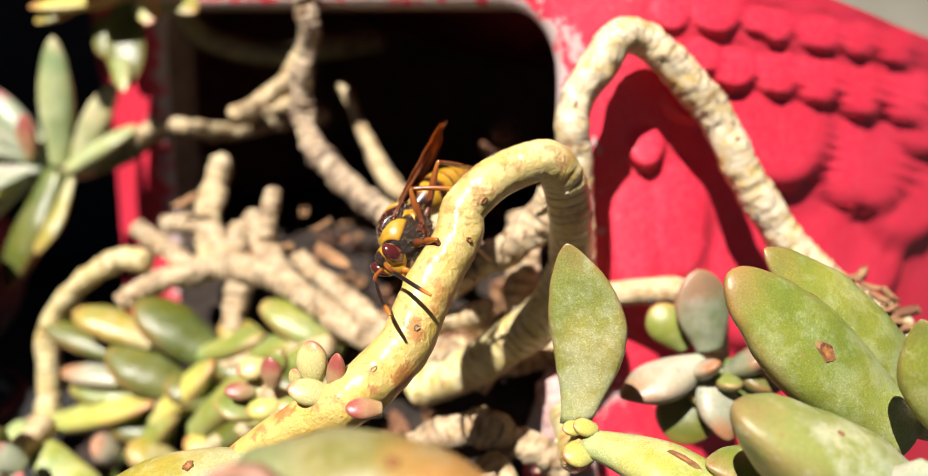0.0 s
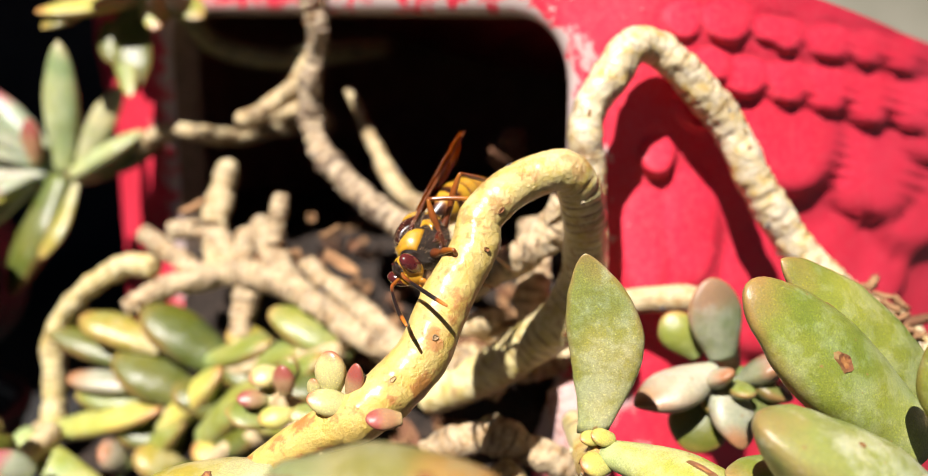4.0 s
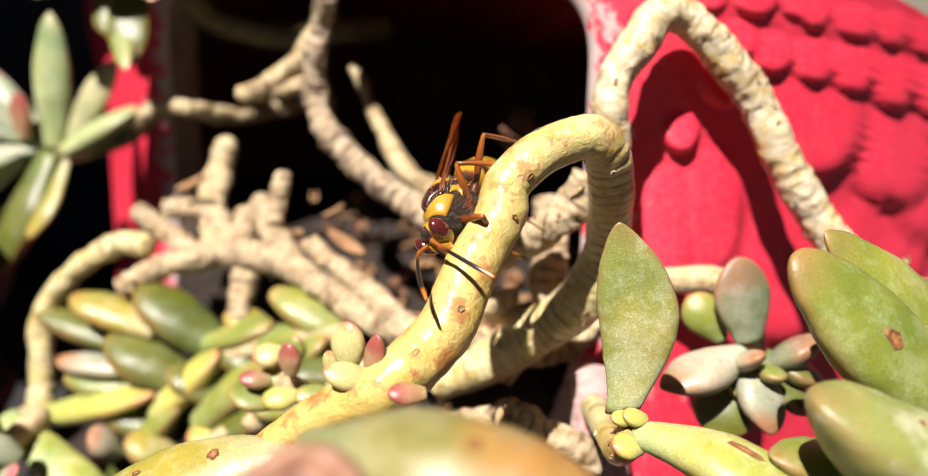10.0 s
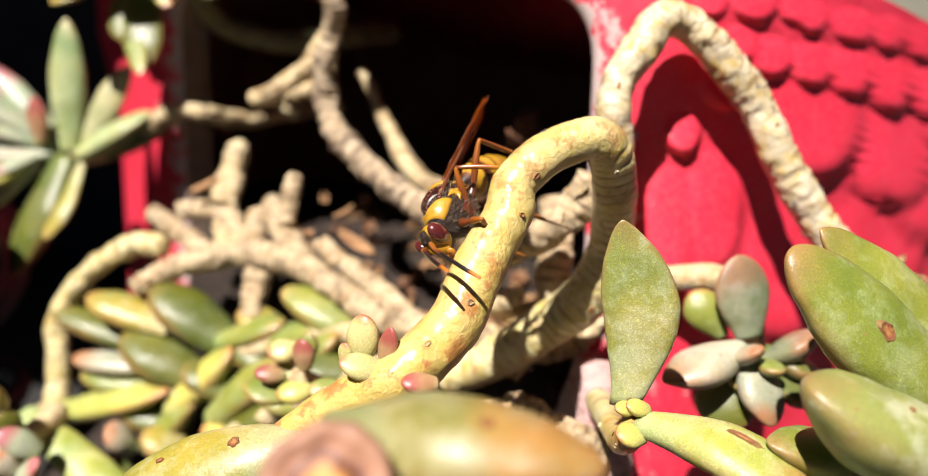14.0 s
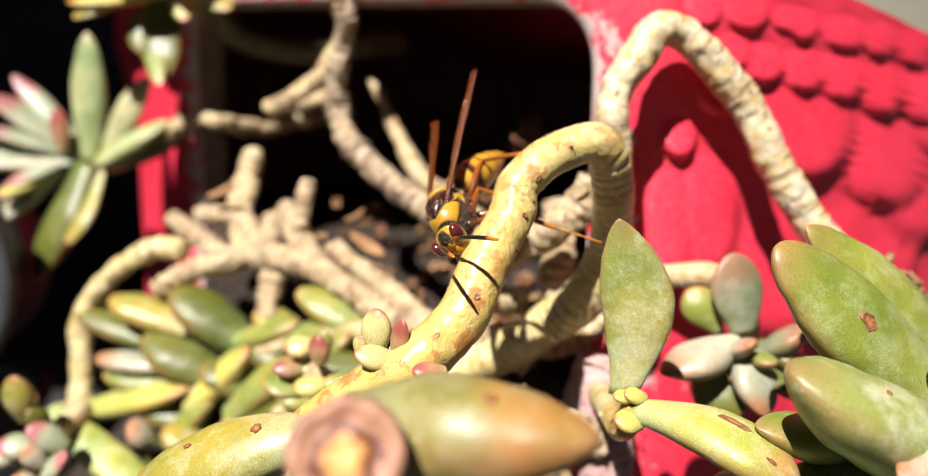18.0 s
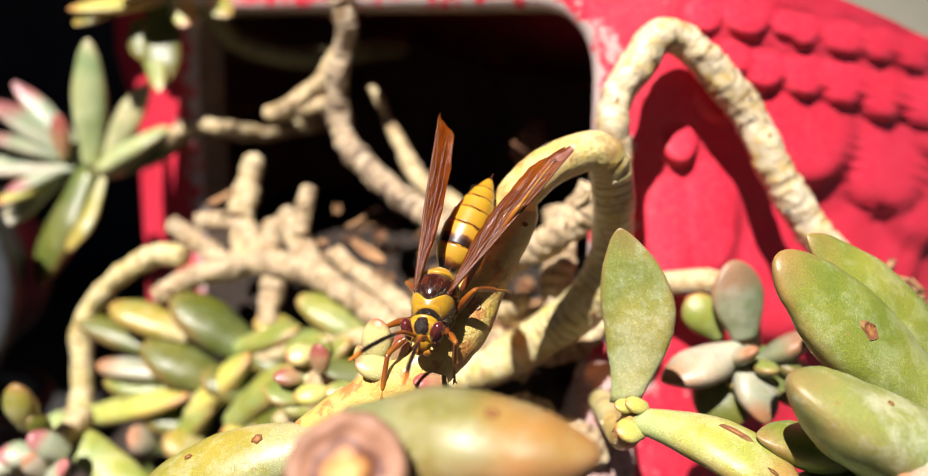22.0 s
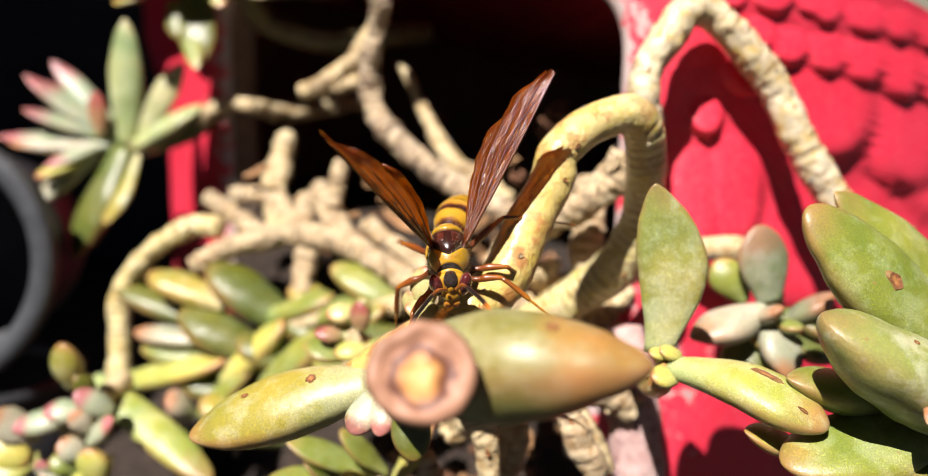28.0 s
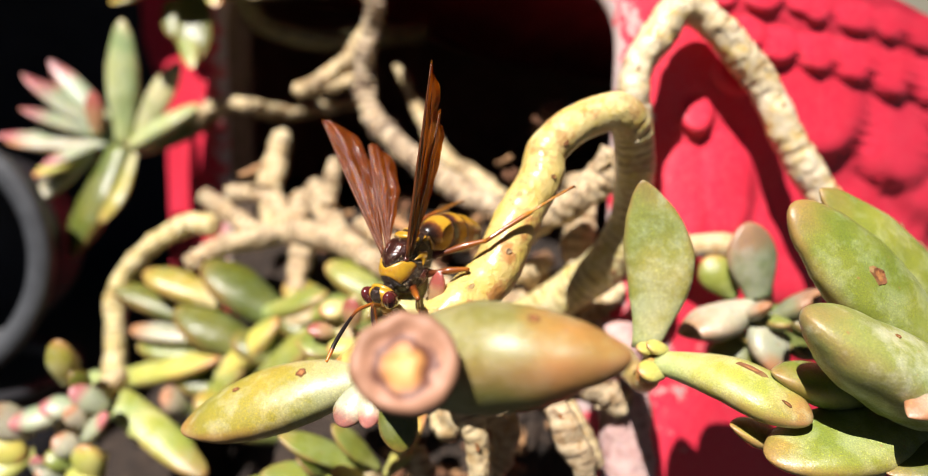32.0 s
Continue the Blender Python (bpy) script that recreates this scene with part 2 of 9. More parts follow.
LEAF = {
    "green": leaf_material("green_leaf", (0.28, 0.325, 0.11), (0.198, 0.218, 0.038), (0.27, 0.18, 0.0576), powder=(0.385, 0.405, 0.24), bloom=0.55, margin=0.32),
    "chalky": leaf_material("chalky_green_leaf", (0.37, 0.37, 0.18), (0.28, 0.268, 0.075), (0.288, 0.18, 0.0648), powder=(0.46, 0.47, 0.33), bloom=0.8, margin=0.4),
    "frost": leaf_material("frosted_green_leaf", (0.317, 0.346, 0.115), (0.259, 0.302, 0.144), (0.403, 0.36, 0.187), powder=(0.432, 0.461, 0.331), bloom=0.5, margin=0.3),
    "fawn": leaf_material("fawn_green_leaf", (0.288, 0.317, 0.144), (0.36, 0.331, 0.187), (0.432, 0.346, 0.216), powder=(0.446, 0.432, 0.317), bloom=0.4, margin=0.3),
    "rosy": leaf_material("rosy_bud", (0.403, 0.418, 0.259), (0.475, 0.432, 0.331), (0.331, 0.122, 0.115), powder=(0.518, 0.475, 0.418), bloom=0.3, rough=0.3, red=0.62, margin=0.15),
    "lime": leaf_material("lime_leaf", (0.35, 0.39, 0.14), (0.27, 0.29, 0.06), (0.302, 0.187, 0.0648), powder=(0.42, 0.44, 0.28), bloom=0.6, red=0.74),
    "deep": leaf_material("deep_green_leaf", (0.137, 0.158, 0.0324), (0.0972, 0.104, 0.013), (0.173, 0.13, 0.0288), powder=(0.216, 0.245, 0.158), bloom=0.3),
    "grey": leaf_material("grey_green_leaf", (0.35, 0.40, 0.28), (0.215, 0.24, 0.075), (0.26, 0.19, 0.075), powder=(0.46, 0.48, 0.38), bloom=0.8, margin=0.25),
    "pink": leaf_material("pink_grey_leaf", (0.331, 0.382, 0.274), (0.331, 0.302, 0.238), (0.346, 0.158, 0.0864), powder=(0.475, 0.432, 0.41), bloom=0.55, red=0.66, margin=0.25),
    "dusk": leaf_material("brown_grey_leaf", (0.245, 0.288, 0.173), (0.187, 0.194, 0.115), (0.245, 0.144, 0.0936), powder=(0.36, 0.331, 0.302), bloom=0.6, red=0.5),
    "yellow": leaf_material("yellow_leaf", (0.331, 0.346, 0.101), (0.446, 0.396, 0.101), (0.403, 0.187, 0.072), powder=(0.49, 0.475, 0.288), bloom=0.3),
    "olive": leaf_material("olive_yellow_leaf", (0.403, 0.36, 0.187), (0.288, 0.238, 0.0432), (0.302, 0.187, 0.0576), powder=(0.461, 0.432, 0.302), bloom=0.6),
    "orange": leaf_material("orange_tipped_leaf", (0.216, 0.238, 0.108), (0.18, 0.166, 0.0504), (0.36, 0.18, 0.0576), powder=(0.346, 0.346, 0.23), bloom=0.5, red=0.56),
    "bud": leaf_material("red_tipped_bud", (0.54, 0.47, 0.20), (0.60, 0.47, 0.23), (0.46, 0.15, 0.09), powder=(0.58, 0.48, 0.29), bloom=0.2, rough=0.28, red=0.78, margin=0.2),
    "redbud": leaf_material("red_bud", (0.374, 0.288, 0.144), (0.36, 0.187, 0.108), (0.317, 0.072, 0.0648), powder=(0.432, 0.324, 0.259), bloom=0.2, rough=0.28, red=0.5, margin=0.2),
    "mint": leaf_material("mint_leaf", (0.238, 0.274, 0.072), (0.194, 0.209, 0.0396), (0.302, 0.23, 0.072), powder=(0.346, 0.374, 0.216), bloom=0.4),
    "rose": leaf_material("rose_tipped_leaf", (0.23, 0.302, 0.144), (0.259, 0.302, 0.216), (0.331, 0.101, 0.122), powder=(0.403, 0.374, 0.374), bloom=0.35, red=0.62, margin=0.3),
}
BARK = {
    "cream": bark_material("cream_stem", (0.70, 0.63, 0.36), (0.54, 0.425, 0.10), (0.37, 0.18, 0.048), 0.47, 0.30, 0.5, 0.8, 0.30),
    "ochre": bark_material("ochre_stem", (0.66, 0.58, 0.33), (0.52, 0.38, 0.11), (0.288, 0.144, 0.0432), 0.5, 0.4, 0.2),
    "honey": bark_material("honey_stem", (0.68, 0.60, 0.43), (0.58, 0.40, 0.12), (0.302, 0.158, 0.0576), 0.46, 0.34, 0.3),
    "pinkish": bark_material("weathered_pink", (0.533, 0.374, 0.338), (0.446, 0.259, 0.23), (0.288, 0.115, 0.101), 0.5, 0.8),
    "tan": bark_material("tan_stem", (0.58, 0.485, 0.29), (0.40, 0.255, 0.10), (0.187, 0.101, 0.0432)),
    "dry": bark_material("dry_stem", (0.55, 0.445, 0.28), (0.36, 0.225, 0.10), (0.14, 0.072, 0.032), rough=0.7, bumps=0.9),
    "grey": bark_material("grey_stem", (0.52, 0.42, 0.28), (0.36, 0.24, 0.13), (0.15, 0.085, 0.05), rough=0.8, bumps=0.9),
    # darker stem colours with the shade already in them
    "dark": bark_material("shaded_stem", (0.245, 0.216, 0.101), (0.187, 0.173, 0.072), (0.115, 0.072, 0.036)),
}
SCAR = banded_material("rust_scar", [(0.0, (0.36, 0.17, 0.05)), (0.35, (0.26, 0.10, 0.025)), (0.6, (0.15, 0.05, 0.016)), (0.85, (0.17, 0.075, 0.022)), (1.0, (0.20, 0.12, 0.035))], 0.8, 0.0, 1500, 0.9)
PITH = plain_material("grey_scar", (0.302, 0.274, 0.259), (0.072, 0.0576, 0.0576), 2200, 0.8, 0.7, 0.0004)
RED = red_paint()
EDGE = plain_material("bare_edge", (0.173, 0.115, 0.0792), (0.288, 0.216, 0.166), 160, 0.85, 0.5, 0.0006)
INSIDE = plain_material("planter_inside", (0.23, 0.14, 0.095), (0.36, 0.23, 0.16), 90, 0.85)
SOIL = plain_material("dark_soil", (0.022, 0.014, 0.009), (0.070, 0.044, 0.028), 260, 0.95, 0.9, 0.002)
LITTER = plain_material("dead_leaf", (0.20, 0.095, 0.038), (0.42, 0.24, 0.11), 300, 0.85, 0.5, 0.0006)
BROWN = plain_material("brown_husk", (0.144, 0.0576, 0.0252), (0.23, 0.108, 0.0504), 500, 0.8, 0.6, 0.0006)
# near-black because the shade round the planter is put into the ground colour
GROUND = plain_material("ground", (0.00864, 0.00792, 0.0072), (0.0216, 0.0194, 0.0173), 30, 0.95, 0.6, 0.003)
GREY_POT = plain_material("grey_plastic", (0.030, 0.032, 0.036), (0.060, 0.064, 0.069), 60, 0.5)
PALE_WALL = plain_material("olive_grey_wall", (0.173, 0.166, 0.122), (0.245, 0.23, 0.18), 8, 0.9)
# dark tone carries the shade of the space behind the planter
SHADE_WALL = plain_material("shade_toned_wall", (0.0216, 0.0216, 0.0245), (0.036, 0.036, 0.0403), 20, 0.9)
BLACK_POT = plain_material("black_plastic", (0.013, 0.0137, 0.0158), (0.0245, 0.0259, 0.0302), 60, 0.6)
CUT = banded_material("cut_leaf_face", [(0.0, (0.60, 0.36, 0.12)), (0.20, (0.50, 0.25, 0.07)), (0.36, (0.34, 0.14, 0.045)), (0.44, (0.13, 0.045, 0.025)), (0.52, (0.12, 0.045, 0.028)), (0.60, (0.36, 0.18, 0.11)), (0.80, (0.34, 0.17, 0.10)), (1.0, (0.22, 0.11, 0.06))], 0.6, 0.0, 230, 0.6)
YELLOW = banded_material("yellow_cuticle", [(0.0, (0.173, 0.0576, 0.0072)), (0.18, (0.374, 0.187, 0.0108)), (0.6, (0.418, 0.238, 0.0144)), (1.0, (0.317, 0.137, 0.00864))], 0.34, 0.3, 1100, 0.6)
BLACK = plain_material("black_cuticle", (0.0072, 0.00432, 0.0036), (0.0396, 0.0187, 0.00864), 1500, 0.36, 0.9, 0.0003, coat=0.2)
SHIELD = plain_material("glossy_black_shield", (0.00576, 0.00288, 0.00216), (0.0432, 0.00864, 0.00504), 240, 0.28, 0.25, 0.0001, coat=0.4)
MAROON = plain_material("maroon_cuticle", (0.0252, 0.00576, 0.0036), (0.0864, 0.0158, 0.0072), 700, 0.26, 0.35, 0.00015, coat=0.5)
EYE = plain_material("maroon_eye", (0.0432, 0.0072, 0.0072), (0.108, 0.0173, 0.0158), 260, 0.16, 0.05, 0.0001, coat=0.8)
AMBER = banded_material("amber_shin", [(0.0, (0.158, 0.0396, 0.0072)), (0.38, (0.245, 0.072, 0.00864)), (0.52, (0.374, 0.151, 0.013)), (0.9, (0.36, 0.137, 0.0144)), (1.0, (0.158, 0.0432, 0.00864))])
THIGH = banded_material("red_brown_thigh", [(0.0, (0.036, 0.0108, 0.00432)), (0.3, (0.108, 0.0252, 0.00576)), (0.8, (0.216, 0.0576, 0.0072)), (1.0, (0.288, 0.0936, 0.00864))])
HAIR = plain_material("tan_hair", (0.245, 0.158, 0.0792), (0.36, 0.259, 0.144), 900, 0.5)
FEELER = banded_material("feeler", [(0.0, (0.36, 0.115, 0.0144)), (0.28, (0.259, 0.0648, 0.0108)), (0.42, (0.0108, 0.0072, 0.0072)), (0.84, (0.0144, 0.00864, 0.0072)), (0.92, (0.446, 0.122, 0.0144)), (1.0, (0.475, 0.144, 0.0144))])
TERGITE = banded_material("banded_cuticle", [(0.0, (0.00864, 0.00432, 0.00288)), (0.26, (0.0216, 0.0072, 0.0036)), (0.42, (0.115, 0.0324, 0.0072)), (0.54, (0.374, 0.194, 0.0144)), (0.90, (0.418, 0.238, 0.018)), (0.97, (0.288, 0.13, 0.0101)), (1.0, (0.072, 0.0216, 0.00576))], 0.34, 0.25, 500, 0.45)
TERGITE_AMBER = banded_material("amber_band_cuticle", [(0.0, (0.0144, 0.00576, 0.0036)), (0.06, (0.03, 0.011, 0.0045)), (0.11, (0.20, 0.075, 0.009)), (0.20, (0.374, 0.194, 0.0115)), (0.90, (0.418, 0.238, 0.0158)), (0.97, (0.23, 0.0864, 0.00864)), (1.0, (0.0432, 0.0144, 0.00576))], 0.34, 0.25, 500, 0.40)
WING = wing_material()
VEIN = plain_material("wing_vein", (0.072, 0.018, 0.00576), (0.144, 0.0432, 0.0108), 900, 0.35)


# ---- building blocks ----
def mesh_of(name, verts, faces, material, along=None, extra=None, smooth=True):
    me = bpy.data.meshes.new(name)
    me.from_pydata([tuple(v) for v in verts], [], faces)
    me.materials.append(material)
    if smooth:
        me.polygons.foreach_set("use_smooth", [True] * len(me.polygons))
    for key, values in (("along", along), ("worn", extra)):
        if values is not None:
            me.attributes.new(key, "FLOAT", "POINT").data.foreach_set("value", np.asarray(values, dtype=np.float32))
    me.update()
    return me


def part(name, me, parent=None, label=""):
    ob = new(name, me)
    if parent:
        ob.parent = parent
    return tagged(ob, label=label)


def thing(name, at, label, category, group="", kind=""):
    ob = new(name)
    ob.location = Vector(at) * CM
    ob.empty_display_size = 0.005
    return tagged(ob, label, category, group, kind)


def origin_of(ob):
    at = Vector((0, 0, 0))
    while ob:
        at += ob.location
        ob = ob.parent
    return at


def spline(points, per=10):
    """Catmull-Rom through rows of numbers."""
    p = np.array(points, dtype=float)
    p = np.vstack([2 * p[0] - p[1], p, 2 * p[-1] - p[-2]])
    out = []
    for i in range(1, len(p) - 2):
        for k in range(per):
            s = k / per
            a, b, c, d = p[i - 1], p[i], p[i + 1], p[i + 2]
            out.append(0.5 * (2 * b + (c - a) * s + (2 * a - 5 * b + 4 * c - d) * s * s + (3 * b - a - 3 * c + d) * s ** 3))
    out.append(p[-2])
    return np.array(out)


def frames_along(path):
    """A side and an up vector at each point of a path, turned as little as possible."""
    tang = np.gradient(path, axis=0)
    tang /= np.linalg.norm(tang, axis=1)[:, None]
    side = np.cross(tang[0], (0.13, 0.21, 0.97))
    sides, ups = [], []
    for t in tang:
        side = side - t * np.dot(side, t)
        side /= np.linalg.norm(side)
        sides.append(side)
        ups.append(np.cross(side, t))
    return tang, np.array(sides), np.array(ups)


def tube(ctrl, per=12, around=20, ridge=0.0, lump=0.05, ringlen=0.22, seed=0, squash=1.0, fine=0.0, ridge_from=0.0):
    """Vertices (cm), faces and the way along of a lumpy tapering stem; ctrl rows are x, y, z, radius; rings begin at ridge_from."""
    c = spline(ctrl, per)
    path, rad = c[:, :3], c[:, 3]
    tang, sd, up = frames_along(path)
    run = np.concatenate([[0], np.cumsum(np.linalg.norm(np.diff(path, axis=0), axis=1))])
    verts, along, crease = [], [], []
    ring_depth = ridge
    for i in range(len(path)):
        ridge = ring_depth * min(1.0, max(0.06, (run[i] / run[-1] - ridge_from) * 18 + 0.5)) if ridge_from else ring_depth
        for k in range(around):
            a = 2 * math.pi * k / around
            dirn = sd[i] * math.cos(a) + up[i] * math.sin(a) * squash
            q = Vector(path[i] + dirn * rad[i])
            n1 = noise.noise(q * 1.6 + Vector((seed * 7.1, 0, 0)))
            n2 = noise.noise(q * 5.0 + Vector((0, seed * 3.7, 0)))
            wob = run[i] + 0.12 * noise.noise(q * 2.2)
            sn = abs(math.sin(math.pi * wob / ringlen))
            mod = 0.6 + 1.1 * noise.noise(q * 1.1 + Vector((0, 0, seed * 2.3)))
            rid = (sn ** 0.7 - 0.6) * mod
            n3 = noise.noise(q * 13.0) if fine else 0.0
            pit = max(0.0, noise.noise(q * 4.2 + Vector((seed, 5, 0))) - 0.42) if fine else 0.0
            r = rad[i] * (1 + lump * (1.3 * n1 + 0.7 * n2) + ridge * rid + fine * n3 + 2.2 * fine * pit)
            verts.append(path[i] + dirn * r)
            along.append(run[i] / run[-1])
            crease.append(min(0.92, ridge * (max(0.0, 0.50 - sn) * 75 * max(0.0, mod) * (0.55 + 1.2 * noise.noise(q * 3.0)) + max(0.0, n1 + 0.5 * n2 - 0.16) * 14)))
    faces = []
    for i in range(len(path) - 1):
        for k in range(around):
            k2 = (k + 1) % around
            faces.append((i * around + k, i * around + k2, (i + 1) * around + k2, (i + 1) * around + k))
    for end, s in ((0, -1), (len(path) - 1, 1)):
        verts.append(path[end] + tang[end] * s * rad[end] * 0.35)
        along.append(0.0 if end == 0 else 1.0)
        crease.append(0.3)
        for k in range(around):
            k2 = (k + 1) % around
            f = (end * around + k, end * around + k2, len(verts) - 1)
            faces.append(f if s > 0 else f[::-1])
    return np.array(verts), faces, along, np.clip(crease, 0, 1)


def stem(parent, name, ctrl, bark="cream", label="", scars=0, seed=0, **kw):
    """A stem as a part of a plant, with knobbly leaf scars on it as parts of the stem."""
    v, f, al, dirt = tube(ctrl, seed=seed, **kw)
    o = np.array(origin_of(parent)) / CM
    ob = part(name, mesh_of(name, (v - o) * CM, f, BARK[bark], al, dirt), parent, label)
    rng = random.Random(seed + 11)
    c = spline(ctrl, 12)
    tang, sd, up = frames_along(c[:, :3])
    for _ in range(scars):
        i = rng.randrange(3, len(c) - 3)
        a = rng.uniform(0, 2 * math.pi)
        out = sd[i] * math.cos(a) + up[i] * math.sin(a)
        r = c[i, 3]
        patch(ob, "leaf_scar", c[i, :3] + out * r * 0.99, out, tang[i], rng.uniform(0.028, 0.06), rng.uniform(0.035, 0.08), rng.choice((SCAR, PITH, BARK["tan"], BARK["tan"], BARK["dry"])), rng.randrange(999))
    return ob


def patch(parent, name, at, normal, along, rx, ry, material, seed=0, label=""):
    """A small raised, ragged scab that follows a surface."""
    n = Vector(normal).normalized()
    t = (Vector(along) - n * Vector(along).dot(n)).normalized()
    s = n.cross(t)
    o = origin_of(parent) / CM
    verts, faces, m, ringed = [Vector(at) + n * 0.002 - o], [], 16, [0.0]
    for ring, (k, h) in enumerate(((0.45, 0.006), (0.80, 0.022), (1.10, -0.03))):
        for j in range(m):
            a = 2 * math.pi * j / m
            w = k * (1 + 0.42 * noise.noise(Vector((math.cos(a) * 1.7, math.sin(a) * 1.7, seed * 1.37))))
            p = Vector(at) + s * (math.cos(a) * rx * w) + t * (math.sin(a) * ry * w)
            p += n * (h + 0.014 * noise.noise(Vector((j * 1.3, ring * 2.1, seed))) - 0.55 * (rx * w * math.cos(a)) ** 2)
            verts.append(p - o)
            ringed.append((0.4, 0.8, 1.0)[ring])
    for j in range(m):
        faces.append((0, 1 + j, 1 + (j + 1) % m))
        for ring in (0, 1):
            a, b = 1 + ring * m, 1 + (ring + 1) * m
            faces.append((a + j, b + j, b + (j + 1) % m, a + (j + 1) % m))
    return part(name, mesh_of(name, [p * CM for p in verts], faces, material, ringed, smooth=False), parent, label)


def leaf(parent, base, tip, width, thick, up, kind, bend=0.0, neck=0.34, widest=0.6, name="leaf", label="", blunt=0.72, scabs=(), seed=0, sway=0.0):
    """A plump leaf from base to tip (cm); up is its upper side; bend lifts or drops its middle, sway moves it aside; scabs are (along, across, rx, ry)."""
    b, t = Vector(base), Vector(tip)
    ax = t - b
    ln = ax.length
    ax.normalize()
    z = Vector(up)
    z = (z - ax * z.dot(ax)).normalized()
    x = ax.cross(z)
    o = origin_of(parent) / CM
    n, m = 26, 20
    verts, along, margin, faces = [], [], [], []

    def spot(s, a, lift=1.0):
        if s < widest:
            w = neck + (1 - neck) * math.sin(math.pi / 2 * s / widest) ** 1.25
        else:
            w = max(0.0, math.cos(math.pi / 2 * (s - widest) / (1 - widest))) ** blunt
        th = w * (0.62 + 0.38 * (1 - s))
        ca, sa = math.cos(a), math.sin(a)
        mid = b + ax * (ln * s) + z * (bend * math.sin(math.pi * s)) + x * (sway * math.sin(math.pi * s ** 0.9))
        q = mid + x * (ca * w * width / 2) + z * (sa * th * thick / 2 * (0.72 if sa > 0 else 1.0))
        k = noise.noise(q * 1.5 + Vector((seed, 0, 0))) * 0.03 * width + noise.noise(q * 4.0 + Vector((0, seed, 0))) * 0.012 * width
        return q + (x * ca + z * sa) * k * min(1, w * 1.5) * lift

    for i in range(n + 1):
        s = 1 - (1 - i / n) ** 1.35
        for j in range(m):
            verts.append(spot(min(s, 0.9995), 2 * math.pi * j / m) - o)
            along.append(s)
            margin.append(min(1.0, abs(math.cos(2 * math.pi * j / m)) ** 6 * min(1, s * 1.6) * (0.55 + 0.45 * s) + max(0.0, s - 0.93) * 9))
    for i in range(n):
        for j in range(m):
            j2 = (j + 1) % m
            faces.append((i * m + j, (i + 1) * m + j, (i + 1) * m + j2, i * m + j2))
    faces.append(tuple(range(m)))
    faces.append(tuple(n * m + j for j in reversed(range(m))))
    ob = part(name, mesh_of(name, [v * CM for v in verts], faces, LEAF[kind], along, margin), parent, label)
    for s, a, rx, ry in scabs:
        p = spot(s, a)
        nn = (spot(s + 0.01, a) - spot(s - 0.01, a)).cross(spot(s, a + 0.05) - spot(s, a - 0.05))
        nn = nn if nn.dot(p - (b + ax * ln * s)) > 0 else -nn
        patch(ob, "scab", p, nn, ax, rx, ry, SCAR, int(s * 900), "rust-brown scab")
    return ob


def ball(parent, name, at, size, material, turn=(0, 0, 0), along_axis=1, lump=0.0, label="", rings=12, seg=18, seed=0):
    """An ellipsoid part (cm), coloured along one of its axes."""
    rot = Euler([radians(a) for a in turn]).to_matrix()
    verts, faces, al = [], [], []
    for i in range(rings + 1):
        ph = math.pi * i / rings
        for j in range(seg):
            a = 2 * math.pi * j / seg
            u = Vector((math.sin(ph) * math.cos(a), -math.cos(ph), math.sin(ph) * math.sin(a)))
            k = 1 + lump * noise.noise(u * 2.0 + Vector((seed, seed, 0)))
            al.append(0.5 + 0.5 * u[along_axis])
            verts.append((rot @ Vector((u.x * size[0] * k, u.y * size[1] * k, u.z * size[2] * k)) + Vector(at)) * CM)
    for i in range(rings):
        for j in range(seg):
            j2 = (j + 1) % seg
            faces.append((i * seg + j, i * seg + j2, (i + 1) * seg + j2, (i + 1) * seg + j))
    return part(name, mesh_of(name, verts, faces, material, al), parent, label)


# ---- the setting ----
def ground_sheet():
    n = 40
    verts, faces = [], []
    for i in range(n + 1):
        for j in range(n + 1):
            x, y = [math.copysign(abs(v) ** 3, v) * 60 for v in (2 * i / n - 1, 2 * j / n - 1)]
            verts.append((x, y, -0.003 + 0.002 * noise.noise(Vector((x * 20, y * 20, 0)))))
    for i in range(n):
        for j in range(n):
            a = i * (n + 1) + j
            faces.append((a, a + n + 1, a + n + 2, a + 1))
    tagged(new("ground", mesh_of("ground", verts, faces, GROUND)), "ground round the planter with shade painted into its near-black colour", "ground", kind="structure")


ground_sheet()

# The planter's front in plan (cm): a belly that bulges towards the viewer.
PLAN = [(-17, 36), (-14.6, 31.5), (-12.6, 28.2), (-10.2, 25.4), (-4.4, 20.4), (0.6, 16.5), (2.6, 15.7), (4.6, 15.8), (8.6, 17.75), (13.5, 21.2), (18, 25.5), (21, 32)]
BELLY = spline(PLAN, 24)
BELLY_RUN = np.concatenate([[0], np.cumsum(np.linalg.norm(np.diff(BELLY, axis=0), axis=1))])


def run_at(x):
    return float(np.interp(x, BELLY[:, 0], BELLY_RUN))


def belly(u, out=0.0):
    """The place in plan at the run u, moved outwards."""
    x, y = np.interp(u, BELLY_RUN, BELLY[:, 0]), np.interp(u, BELLY_RUN, BELLY[:, 1])
    x2, y2 = np.interp(u + 0.3, BELLY_RUN, BELLY[:, 0]), np.interp(u + 0.3, BELLY_RUN, BELLY[:, 1])
    x1, y1 = np.interp(u - 0.3, BELLY_RUN, BELLY[:, 0]), np.interp(u - 0.3, BELLY_RUN, BELLY[:, 1])
    t = np.array([x2 - x1, y2 - y1])
    t = t / np.linalg.norm(t)
    return x + t[1] * out, y - t[0] * out


U_LEFT, U_RIGHT = run_at(-9.6), run_at(1.85)
U_START = run_at(-13.3)


